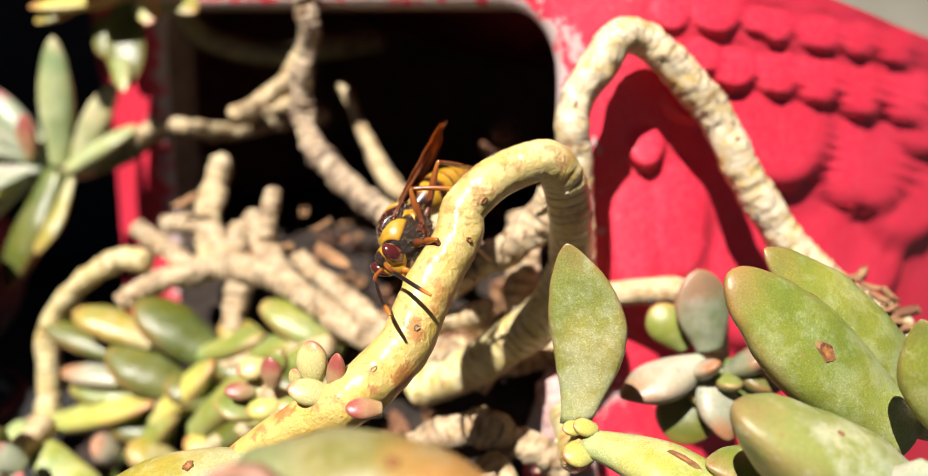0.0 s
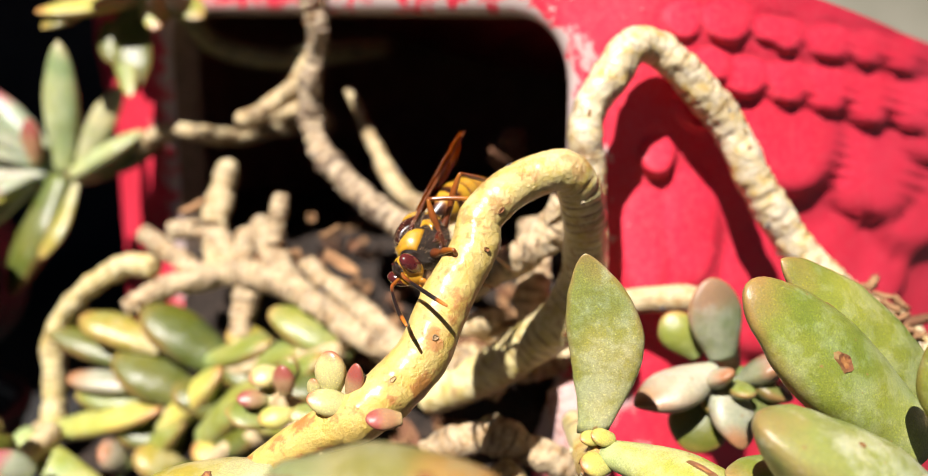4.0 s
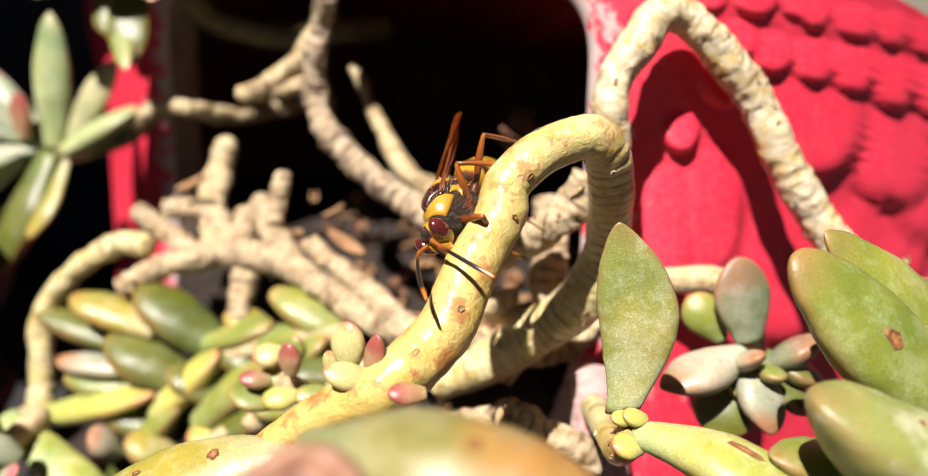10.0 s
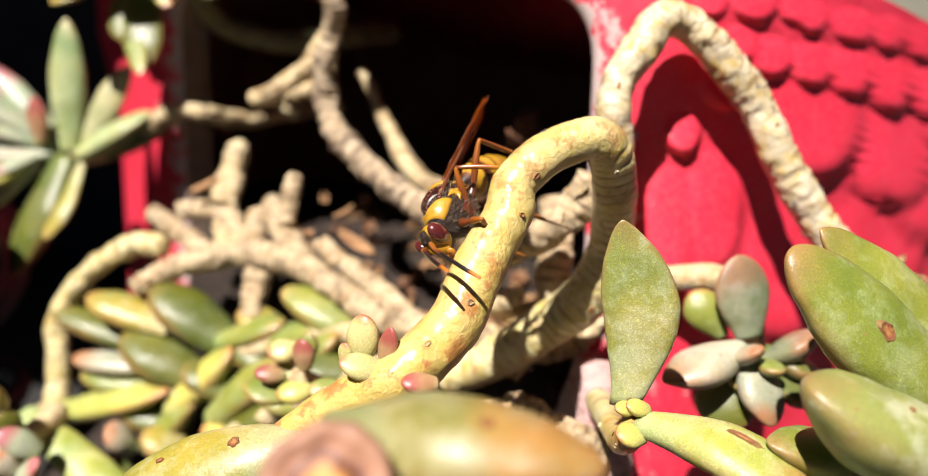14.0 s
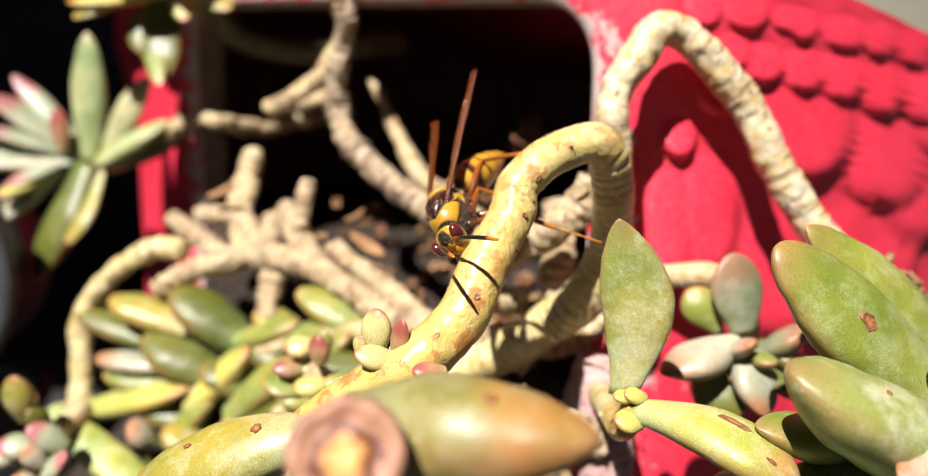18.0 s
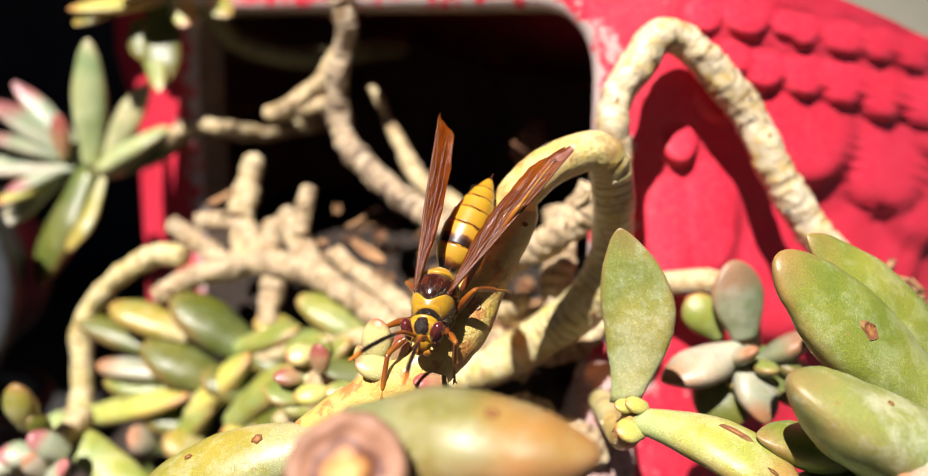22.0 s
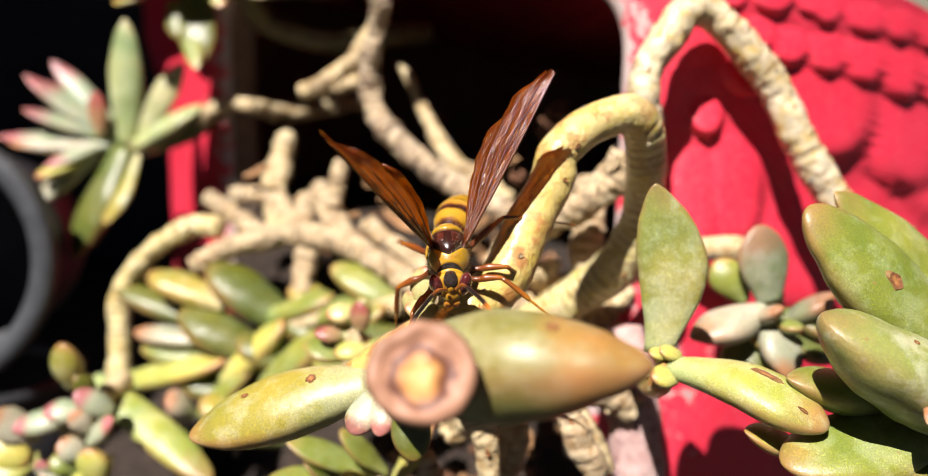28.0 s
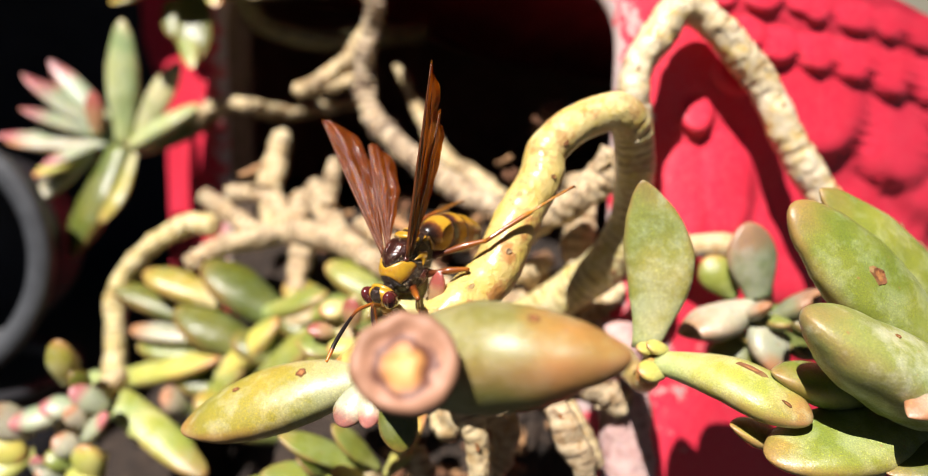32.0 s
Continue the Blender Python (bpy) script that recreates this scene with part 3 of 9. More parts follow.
def left_edge(z):
    """The run at which the front ends on the left: its shoulder flares out at the top."""
    return float(np.interp(z, (15.6, 18.6), (run_at(-13.3), run_at(-16.4))))


# Moulded feathers as run, height, half width, half height, proud.
LOW_FEATHERS = [(30.43, 13.09, 1.09, 1.76, 0.3), (33.01, 12.15, 1.71, 1.61, 0.3), (36.55, 12.38, 2.35, 1.69, 0.34), (38.94, 13.87, 2.51, 1.51, 0.34), (29.77, 13.35, 0.49, 1.34, 0.3), (30.82, 13.7, 0.64, 1.33, 0.26), (36.81, 14.8, 1.91, 1.44, 0.36)]
BROAD_FEATHERS = [(29.94, 15.15, 0.38, 0.46, 0.28), (33.44, 15.47, 1.67, 1.33, 0.36), (39.83, 15.68, 1.96, 1.1, 0.3), (30.86, 16.15, 0.6, 0.56, 0.28), (31.08, 16.96, 0.45, 0.39, 0.22), (31.93, 16.73, 0.62, 0.46, 0.25), (33.17, 16.64, 0.67, 0.52, 0.26), (34.48, 16.54, 0.79, 0.6, 0.28), (36.12, 16.34, 0.95, 0.72, 0.28), (38.21, 16.24, 1.23, 0.78, 0.28)]
TOP_FEATHERS = [(30.38, 17.82, 0.41, 0.43, 0.14), (31.42, 17.83, 0.63, 0.48, 0.16), (32.5, 17.71, 0.46, 0.31, 0.12), (33.06, 17.61, 0.53, 0.38, 0.13), (34.5, 17.52, 0.76, 0.42, 0.14), (35.96, 17.45, 0.72, 0.46, 0.14), (37.56, 17.36, 0.9, 0.5, 0.14)]
SCALES = sorted(LOW_FEATHERS + BROAD_FEATHERS + TOP_FEATHERS, key=lambda row: row[1])


def scale_relief(u, z):
    """Overlapping moulded feathers: each rises towards its rounded lower edge."""
    h = 0.0
    for su, sz, rx, rz, proud in SCALES:
        du, dz = (u - su) / rx, (z - sz) / rz
        r = math.sqrt(du * du + dz * dz)
        if r < 1.3:
            edge = 1 / (1 + math.exp((r - 1.0) * 14))
            h += (proud * (0.42 - 0.58 * dz) - 0.10 * proud * r ** 6 - h) * edge
            if dz < 0.35:
                h -= 0.16 * proud * math.exp(-(((r - 1.07) / 0.07) ** 2)) * (0.35 - dz)
    return h


def hole_outline(count):
    """The opening's rounded outline as (run, height), anticlockwise from its right side."""
    corners = [(U_RIGHT, 7.4, 3.2), (U_RIGHT, 17.9, 1.2), (U_LEFT, 18.95, 0.9), (U_LEFT, 9.2, 1.0)]
    pts = []
    for i, (u, z, r) in enumerate(corners):
        pu, pz, _ = corners[i - 1]
        nu, nz, _ = corners[(i + 1) % 4]
        a = np.array([pu - u, pz - z]) / math.hypot(pu - u, pz - z)
        b = np.array([nu - u, nz - z]) / math.hypot(nu - u, nz - z)
        for k in range(13):
            s = k / 12
            c = np.array([u, z])
            pts.append((1 - s) ** 2 * (c + a * r * 1.3) + 2 * s * (1 - s) * c + s * s * (c + b * r * 1.3))
    pts = np.array(pts)
    seg = np.linalg.norm(np.diff(np.vstack([pts, pts[:1]]), axis=0), axis=1)
    run = np.concatenate([[0], np.cumsum(seg)])
    closed = np.vstack([pts, pts[:1]])
    at = np.linspace(0, run[-1], count, endpoint=False)
    return np.stack([np.interp(at, run, closed[:, 0]), np.interp(at, run, closed[:, 1])], axis=1)


def top_height(u):
    return float(np.interp(u, [0, run_at(-4), run_at(2), run_at(7), run_at(10.6), BELLY_RUN[-1]], [22.5, 21.8, 19.6, 18.48, 17.8, 15.5]))


def planter():
    pot = thing("planter", (2.6, 16.0, 0), "red painted moulded planter with feather scales and a wide dark opening", "planter")
    o = np.array((2.6, 16.0, 0))
    count, rings = 800, 190
    hole = hole_outline(count)
    centre = np.array([U_LEFT + 0.80 * (U_RIGHT - U_LEFT), 12.4])
    verts, worn = [], []
    for k in range(count):
        d = hole[k] - centre
        # out to the planter's edge along the same ray
        far = 1.0
        lo, hi = 1.0, 60.0
        for _ in range(26):
            far = (lo + hi) / 2
            p = centre + d * far
            inside = left_edge(p[1]) < p[0] < BELLY_RUN[-1] - 0.3 and 0.0 < p[1] < top_height(p[0])
            lo, hi = (far, hi) if inside else (lo, far)
        for r in range(rings + 1):
            s = (r / rings) ** 1.15
            u, z = centre + d * (1 + (far - 1) * s)
            gap = (far - 1) * s * np.linalg.norm(d)
            edge = -0.22 * math.exp(-gap / 0.16)
            h = scale_relief(u, z) * min(1, gap / 0.7) + edge + 0.03 * noise.noise(Vector((u * 0.9, z * 0.9, 3)))
            x, y = belly(u, h)
            verts.append((x - o[0], y - o[1], z))
            worn.append(0.33 * math.exp(-gap / 1.2) + (0.20 * math.exp(-gap / 2.4) if z < 10 and u > U_RIGHT - 0.5 else 0.0) + 0.06 * math.exp(-(top_height(u) - z) / 0.5))
    faces = []
    w = rings + 1
    for k in range(count):
        k2 = (k + 1) % count
        for r in range(rings):
            faces.append((k * w + r, k * w + r + 1, k2 * w + r + 1, k2 * w + r))
    part("front_wall", mesh_of("front_wall", np.array(verts) * CM, faces, RED, None, worn), pot, "red painted wall with moulded overlapping scales")
    # the opening's inner edge
    verts, faces, depth = [], [], (0.22, -0.1, -0.5, -0.9)
    for k in range(count):
        for d in depth:
            x, y = belly(hole[k][0], -0.22 if d == 0.22 else -0.22 + d)
            verts.append((x - o[0], y - o[1], hole[k][1]))
    n = len(depth)
    for k in range(count):
        k2 = (k + 1) % count
        for j in range(n - 1):
            faces.append((k * n + j, k2 * n + j, k2 * n + j + 1, k * n + j + 1))
    part("opening_edge", mesh_of("opening_edge", np.array(verts) * CM, faces, EDGE), pot, "bare brown inner edge of the opening")
    # the hollow behind: back, sides and cover
    verts, faces, m = [], [], 60
    for k in range(m + 1):
        s = k / m
        a = math.pi * s
        x = 3.9 + 17.1 * -math.cos(a)
        y = 30 + 22 * math.sin(a)
        for z in (0.0, top_height(U_START + s * (BELLY_RUN[-1] - 0.3 - U_START)) + 0.1):
            verts.append((x - o[0], y - o[1], z))
    for k in range(m):
        faces.append((2 * k, 2 * k + 1, 2 * k + 3, 2 * k + 2))
    part("back_wall", mesh_of("back_wall", np.array(verts) * CM, faces, INSIDE), pot, "dark unpainted inside of the planter")
    verts, faces = [], []
    us = np.linspace(U_START, BELLY_RUN[-1] - 0.3, 80)
    for u in us:
        for d, dz in ((-0.02, 0.0), (-1.0, -0.35), (-4.0, -0.6)):
            x, y = belly(u, d)
            verts.append((x - o[0], y - o[1], top_height(u) + dz))
        a = math.pi * (u - U_START) / (BELLY_RUN[-1] - 0.3 - U_START)
        bx, by = 3.9 + 17.2 * -math.cos(a), 30 + 22.1 * math.sin(a)
        verts.append(((x + bx) / 2 - o[0], (y + by) / 2 - o[1], top_height(u) - 0.4))
        verts.append((bx - o[0], by - o[1], top_height(u) - 0.5))
    for k in range(len(us) - 1):
        for j in range(4):
            faces.append((k * 5 + j, k * 5 + j + 1, k * 5 + j + 6, k * 5 + j + 5))
    # a thick brow over the left jamb, out of view, added to cast its shade
    rim = [(-0.1, 20.2), (1.2, 20.4), (2.4, 20.8), (3.1, 21.3), (3.3, 21.9), (2.9, 22.4), (1.6, 22.6), (-0.1, 22.6)]
    bv, bf = [], []
    brow = np.linspace(run_at(-16.4), run_at(-8.9), 30)
    for i, u in enumerate(brow):
        k = math.sin(math.pi * min(1, min(i, 29 - i) / 6) / 2) ** 0.6
        for d, z in rim:
            x, y = belly(u, max(-0.1, d * k))
            bv.append((x - o[0], y - o[1], z + 0.08 * noise.noise(Vector((x, y, z)))))
    m = len(rim)
    for i in range(29):
        for j in range(m - 1):
            bf.append((i * m + j, i * m + j + 1, (i + 1) * m + j + 1, (i + 1) * m + j))
    part("brow", mesh_of("brow", np.array(bv) * CM, bf, RED), pot, "red painted rounded brow, unseen, added to shade the jamb")
    part("cover", mesh_of("cover", np.array(verts) * CM, faces, RED), pot, "red painted shoulder over the hollow")
    return pot


planter()


def soil_height(x, y):
    """The soil's lie: level in the hollow, falling away outside the opening."""
    z = 9.0 + 0.22 * (min(y, 25) - 14.0)
    front = float(np.interp(x, BELLY[:, 0], BELLY[:, 1]))
    steep = float(np.interp(x, (-10.0, -9.0, -6.0, -4.0, 0.4, 1.8), (60.0, 4.0, 0.55, 0.55, 2.8, 60.0)))
    edge = front + (0.9 if x > 1.5 or x < -9.5 else 0.0)
    if y < edge:
        z = max(z - steep * (edge - y), 8.2 - 0.55 * (edge - y) if x < -9.5 else 0.0)
    return max(z, 0.05)


def soil():
    n, m = 110, 80
    verts, faces = [], []
    for i in range(n + 1):
        for j in range(m + 1):
            x, y = -14 + 24 * i / n, 12.0 + 30 * j / m
            z = soil_height(x, y) + 0.30 * noise.noise(Vector((x, y, 0)) * 0.7) + 0.16 * noise.noise(Vector((x, y, 4)) * 2.7) + 0.07 * noise.noise(Vector((x, y, 7)) * 7.0)
            verts.append((x * CM, y * CM, max(z, 0.03) * CM))
    for i in range(n):
        for j in range(m):
            a = i * (m + 1) + j
            faces.append((a, a + m + 1, a + m + 2, a + 1))
    tagged(new("soil", mesh_of("soil", verts, faces, SOIL)), "dark crumbly potting soil inside the planter", "soil", kind="structure")


soil()


def revolved(profile, m=56):
    verts, faces, n = [], [], len(profile)
    for k in range(m):
        a = 2 * math.pi * k / m
        for r, z in profile:
            verts.append((r * math.cos(a) * CM, r * math.sin(a) * CM, z * CM))
    for k in range(m):
        k2 = (k + 1) % m
        for j in range(n - 1):
            faces.append((k * n + j, k2 * n + j, k2 * n + j + 1, k * n + j + 1))
    return verts, faces


def pots():
    """An upright tub, and a small pot lying on it with its mouth to the front."""
    tub = thing("plastic_tub", (-18.07, 22.42, 0), "black plastic nursery tub with a rolled rim", "tub")
    part("tub_wall", mesh_of("tub_wall", *revolved([(0, 0.3), (2.8, 0.3), (3.0, 0.0), (3.2, 0.0), (3.7, 6.72 - 0.5), (3.5, 6.72 - 0.5), (2.9, 1.0), (0, 0.9)]), BLACK_POT), tub)
    part("rim", mesh_of("rim", *revolved([(3.5, 6.72 - 0.55), (3.9, 6.72 - 0.5), (4.0, 6.72 - 0.2), (3.9, 6.72), (3.6, 6.72), (3.4, 6.72 - 0.3), (3.5, 6.72 - 0.55)]), BLACK_POT), tub)
    pot = thing("plant_pot", (-17.47, 19.82, 10.82), "small dark grey plastic pot lying on its side", "pot")
    pot.rotation_euler = (radians(86), 0, radians(8))
    part("pot_wall", mesh_of("pot_wall", *revolved([(0, -6.0), (2.9, -6.0), (3.1, -5.8), (3.85, -0.3), (3.7, -0.3), (2.9, -5.6), (0, -5.6)], 80), BLACK_POT), pot)
    part("rim", mesh_of("rim", *revolved([(3.78, -0.7), (3.98, -0.62), (4.12, -0.4), (4.12, -0.12), (4.0, 0.04), (3.6, 0.0), (3.46, -0.12), (3.46, -0.3), (3.72, -0.42), (3.78, -0.7)], 80), GREY_POT), pot, "pale grey scuffed rim")


pots()

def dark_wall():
    """A plain wall, shade put into its dark colour, closing the place behind and beside the planter."""
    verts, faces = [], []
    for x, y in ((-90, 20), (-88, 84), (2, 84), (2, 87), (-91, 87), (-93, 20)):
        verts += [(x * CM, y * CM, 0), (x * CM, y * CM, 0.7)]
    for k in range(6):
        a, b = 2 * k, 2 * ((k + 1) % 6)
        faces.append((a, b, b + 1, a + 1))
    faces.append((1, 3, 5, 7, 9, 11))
    tagged(new("wall_left", mesh_of("wall_left", verts, faces, SHADE_WALL, smooth=False)), "plain added wall behind the planter with shade painted into its near-black colour", "wall", kind="structure")


dark_wall()


# Unseen eave, added only to block the sun from the wall behind.
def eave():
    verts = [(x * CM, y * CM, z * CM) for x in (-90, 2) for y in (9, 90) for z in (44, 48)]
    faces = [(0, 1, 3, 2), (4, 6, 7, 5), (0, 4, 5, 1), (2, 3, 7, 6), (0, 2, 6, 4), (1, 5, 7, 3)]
    tagged(new("shade_eave", mesh_of("shade_eave", verts, faces, SHADE_WALL, smooth=False)), "plain unseen eave added to shade the back wall", "eave", kind="structure")


eave()

def pale_wall():
    verts = [(x * CM, y * CM, z * CM) for x in (2.3, 120) for y in (110, 114) for z in (0, 70)]
    faces = [(0, 1, 3, 2), (4, 6, 7, 5), (0, 4, 5, 1), (2, 3, 7, 6), (0, 2, 6, 4), (1, 5, 7, 3)]
    tagged(new("wall_back", mesh_of("wall_back", verts, faces, PALE_WALL, smooth=False)), "plain olive-grey wall far behind the planter", "wall", kind="structure")


pale_wall()

# ---- plants ----


def cut_leaf(parent, face, back, radius):
    """A thick leaf cut across: a ringed, dished face with a rounded brown rim."""
    a, b = Vector(face), Vector(back)
    ax = (b - a).normalized()
    s = ax.cross(Vector((0, 0, 1))).normalized()
    u = s.cross(ax)
    o = origin_of(parent) / CM
    prof = [(0.0, 0.10, 0.0), (0.2, 0.07, 0.22), (0.36, 0.10, 0.38), (0.46, 0.15, 0.48), (0.60, 0.13, 0.58), (0.72, 0.05, 0.70), (0.88, 0.0, 0.85), (0.98, 0.10, 0.95), (1.0, 0.3, 1.0), (0.94, 0.6, 1.0), (0.80, 1.0, 1.0), (0.6, 1.5, 1.0), (0.35, 2.0, 1.0), (0.1, 2.3, 1.0)]
    m, verts, al, faces = 44, [], [], []
    for r, d, k in prof:
        for j in range(m):
            an = 2 * math.pi * j / m
            w = 1 + 0.10 * noise.noise(Vector((math.cos(an) * 1.1, math.sin(an) * 1.1, 2.0 + r))) + 0.05 * noise.noise(Vector((math.cos(an) * 3, math.sin(an) * 3, r * 3)))
            p = a + (s * math.cos(an) + u * math.sin(an) * 0.93) * (r * w * radius) + ax * ((d + 0.09 * noise.noise(Vector((math.cos(an) * 3 * r, math.sin(an) * 3 * r, 9)))) * radius)
            verts.append((p - o) * CM)
            al.append(min(1, max(0, k + (0.16 * math.sin(an) + 0.22 * noise.noise(Vector((math.cos(an) * 0.9, math.sin(an) * 0.9, 4 + r * 2)))) * min(1, r * 3) * (1.2 - r))))
    for i in range(len(prof) - 1):
        for j in range(m):
            j2 = (j + 1) % m
            faces.append((i * m + j, i * m + j2, (i + 1) * m + j2, (i + 1) * m + j))
    return part("cut_leaf", mesh_of("cut_leaf", verts, faces, CUT, al), parent, "brown callused cut leaf with a ringed face")


def husk(parent, at, seed, size=1.0):
    """A crumpled dry husk."""
    o = origin_of(parent) / CM
    return ball(parent, "husk", Vector(at) - o, (0.16 * size, 0.2 * size, 0.13 * size), BROWN, (seed * 37 % 180, seed * 61 % 180, 0), 1, 0.9, seed=seed, rings=10, seg=12)


def scrap_mesh(name, rng, seed, size=1.0):
    """A thin curled dry scrap."""
    n, m = 7, 5
    ln, wd = size * rng.uniform(0.3, 1.2), size * rng.uniform(0.14, 0.46)
    rot = Euler((rng.uniform(-0.8, 0.8), rng.uniform(-0.7, 0.7), rng.uniform(0, 6.3))).to_matrix()
    top, faces = [], []
    for i in range(n):
        s = i / (n - 1)
        w = wd * math.sin(math.pi * (0.08 + 0.84 * s)) ** 0.7
        for j in range(m):
            q = j / (m - 1) - 0.5
            top.append(Vector((q * w, (s - 0.5) * ln, 0.5 * wd * (2 * q) ** 2 + 0.25 * ln * (s - 0.5) ** 2 + 0.04 * noise.noise(Vector((i, j, seed))))))
    verts = [rot @ p for p in top] + [rot @ (p - Vector((0, 0, 0.035))) for p in top]
    h = n * m
    for i in range(n - 1):
        for j in range(m - 1):
            a = i * m + j
            faces += [(a, a + 1, a + m + 1, a + m), (h + a, h + a + m, h + a + m + 1, h + a + 1)]
    rim = [j for j in range(m)] + [i * m + m - 1 for i in range(1, n)] + [(n - 1) * m + j for j in range(m - 2, -1, -1)] + [i * m for i in range(n - 2, 0, -1)]
    for a, b in zip(rim, rim[1:] + rim[:1]):
        faces.append((a, h + a, h + b, b))
    return mesh_of(name, [p * CM for p in verts], faces, rng.choice((LITTER, LITTER, BROWN)))


def dead_leaf(at, seed):
    """A curled dry leaf or chip of bark on the soil."""
    ob = new("dead_leaf", scrap_mesh("dead_leaf", random.Random(seed), seed))
    ob.location = (Vector(at) + Vector((0, 0, 0.05))) * CM
    tagged(ob, "curled dry brown leaf scrap lying on the soil", "dead leaf", "litter on the soil")


main = thing("succulent", (-1, 14.65, 10.41), "old trailing succulent with a thick arching cream stem and waxy leaves", "succulent", "succulents spilling from the planter")
stem(main, "stem", [(-3.4, 10.4, 10.8, 0.21), (-2.7, 10.3, 11.3, 0.28), (-2, 10.2, 11.7, 0.35), (-1.6, 10.2, 11.9, 0.4), (-0.9, 10.6, 12.5, 0.39), (-0.5, 11, 13.3, 0.38), (-0.1, 11.4, 14, 0.37), (-0, 11.6, 14.4, 0.34), (0.4, 11.8, 14.8, 0.33), (0.8, 12, 15, 0.32), (1.3, 12.1, 15.1, 0.34), (1.6, 12.4, 14.8, 0.36), (1.8, 12.9, 14.2, 0.37), (1.9, 13.4, 13.5, 0.38), (1.9, 13.7, 12.9, 0.4), (1.5, 14, 12, 0.44), (0.9, 14.4, 11.4, 0.45), (0.1, 14.8, 10.7, 0.44), (-1, 15.3, 10.1, 0.43)], "cream", "thick cream-yellow arching stem dotted with leaf scars", scars=26, seed=1, per=30, around=52, lump=0.055, ridge=0.045, ridge_from=0.5, fine=0.022, ringlen=0.2)
leaf(main, (-2.9, 10.1, 10.9), (-5.9, 10.3, 9.9), 1.22, 1.22, (-0.1, -0.51, 0.85), "olive", neck=0.5, widest=0.5, bend=0.08, blunt=0.55, label='olive-yellow blotched leaf', scabs=((0.28, 1.44, 0.10, 0.09), (0.64, 1.32, 0.04, 0.07)), seed=2)
leaf(main, (-2.17, 10.34, 12.07), (-2.13, 10.29, 12.72), 0.50, 0.48, (-0.2, -0.65, 0.74), "bud", name='bud', neck=0.6, widest=0.5, blunt=0.5, seed=3)
leaf(main, (-1.84, 10.18, 12), (-1.74, 10.11, 12.6), 0.30, 0.28, (-0.2, -0.65, 0.74), "redbud", name='bud', neck=0.6, widest=0.5, blunt=0.5, seed=4)
leaf(main, (-1.85, 10.12, 11.97), (-2.43, 9.98, 12.15), 0.41, 0.39, (-0.2, -0.65, 0.74), "bud", name='bud', neck=0.6, widest=0.5, blunt=0.5, seed=5)
leaf(main, (-2.39, 10.38, 11.98), (-2.38, 10.27, 12.32), 0.25, 0.24, (-0.2, -0.65, 0.74), "bud", name='bud', neck=0.6, widest=0.5, blunt=0.5, seed=6)
leaf(main, (-1.11, 9.72, 11.96), (-1.57, 9.55, 12.02), 0.32, 0.30, (-0.2, -0.65, 0.74), "redbud", name='bud', neck=0.6, widest=0.5, blunt=0.5, seed=7)
leaf(main, (-2.1, 7.1, 12.2), (0.4, 6.2, 12.5), 1.25, 1.73, (0, -0.19, 0.98), "orange", neck=0.66, widest=0.45, bend=0.08, blunt=0.56, label='big plump green leaf with an orange tip', scabs=((0.64, 1.32, 0.06, 0.07),), seed=8)
leaf(main, (-2.68, 8.49, 11.36), (-2.97, 8.12, 10.9), 0.44, 0.42, (-0.31, -0.88, 0.36), "rosy", neck=0.55, widest=0.62, blunt=0.5, name='bud', seed=9)
leaf(main, (-2.51, 8.4, 11.4), (-2.61, 8.02, 10.92), 0.33, 0.31, (-0.11, -0.92, 0.38), "rosy", neck=0.55, widest=0.62, blunt=0.5, name='bud', seed=10)
leaf(main, (-2.27, 8.21, 11.48), (-2.12, 7.78, 10.7), 0.51, 0.46, (0, -0.93, 0.37), "deep", neck=0.5, widest=0.6, blunt=0.55, name='bud', seed=11)
stem(main, "side_stem", [(-3.34, 13.55, 9.37, 0.3), (-2.81, 11.24, 10.18, 0.3), (-2.49, 9.07, 11.14, 0.32), (-2.21, 7.63, 11.71, 0.33), (-2.03, 6.87, 12.01, 0.3)], "tan", seed=12, ridge=0.03)
cut_leaf(main, (-1.93, 5.79, 12.56), (-2.14, 7.25, 11.86), 0.56)
shoot = thing("succulent", (1.98, 13.7, 10.18), "small succulent shoot with one upright leaf and one long leaf", "succulent", "succulents spilling from the planter")
leaf(shoot, (1.7, 11, 11.2), (1.5, 10.9, 14), 1.13, 0.55, (-0.12, -0.92, 0.37), "chalky", neck=0.42, widest=0.53, bend=-0.06, blunt=0.66, label='upright flat green leaf with sparkle painted on its skin', sway=0.25, seed=13)
leaf(shoot, (1.83, 10.61, 11.08), (3.67, 9.03, 10.7), 0.96, 0.92, (0.1, -0.45, 0.89), "lime", neck=0.44, widest=0.68, bend=0.2, blunt=0.5, label='long yellow-green drooping leaf', scabs=((0.60, 1.75, 0.05, 0.24), (0.86, 1.2, 0.03, 0.08)), seed=14)
stem(shoot, "stem", [(1.79, 10.83, 11.17, 0.13), (1.7, 10.58, 10.9, 0.19), (1.68, 11.03, 10.59, 0.2), (1.77, 12.21, 10.39, 0.22), (1.87, 13.7, 10.18, 0.25)], "cream", scars=6, seed=15, ridge=0.04)
leaf(shoot, (1.77, 10.66, 11.28), (1.44, 10.49, 11.31), 0.26, 0.25, (-0.2, -0.65, 0.74), "yellow", name='bud', neck=0.6, widest=0.5, blunt=0.5, seed=16)
leaf(shoot, (1.95, 10.61, 11.27), (1.59, 10.46, 11.38), 0.28, 0.26, (-0.2, -0.65, 0.74), "yellow", name='bud', neck=0.6, widest=0.5, blunt=0.5, seed=17)
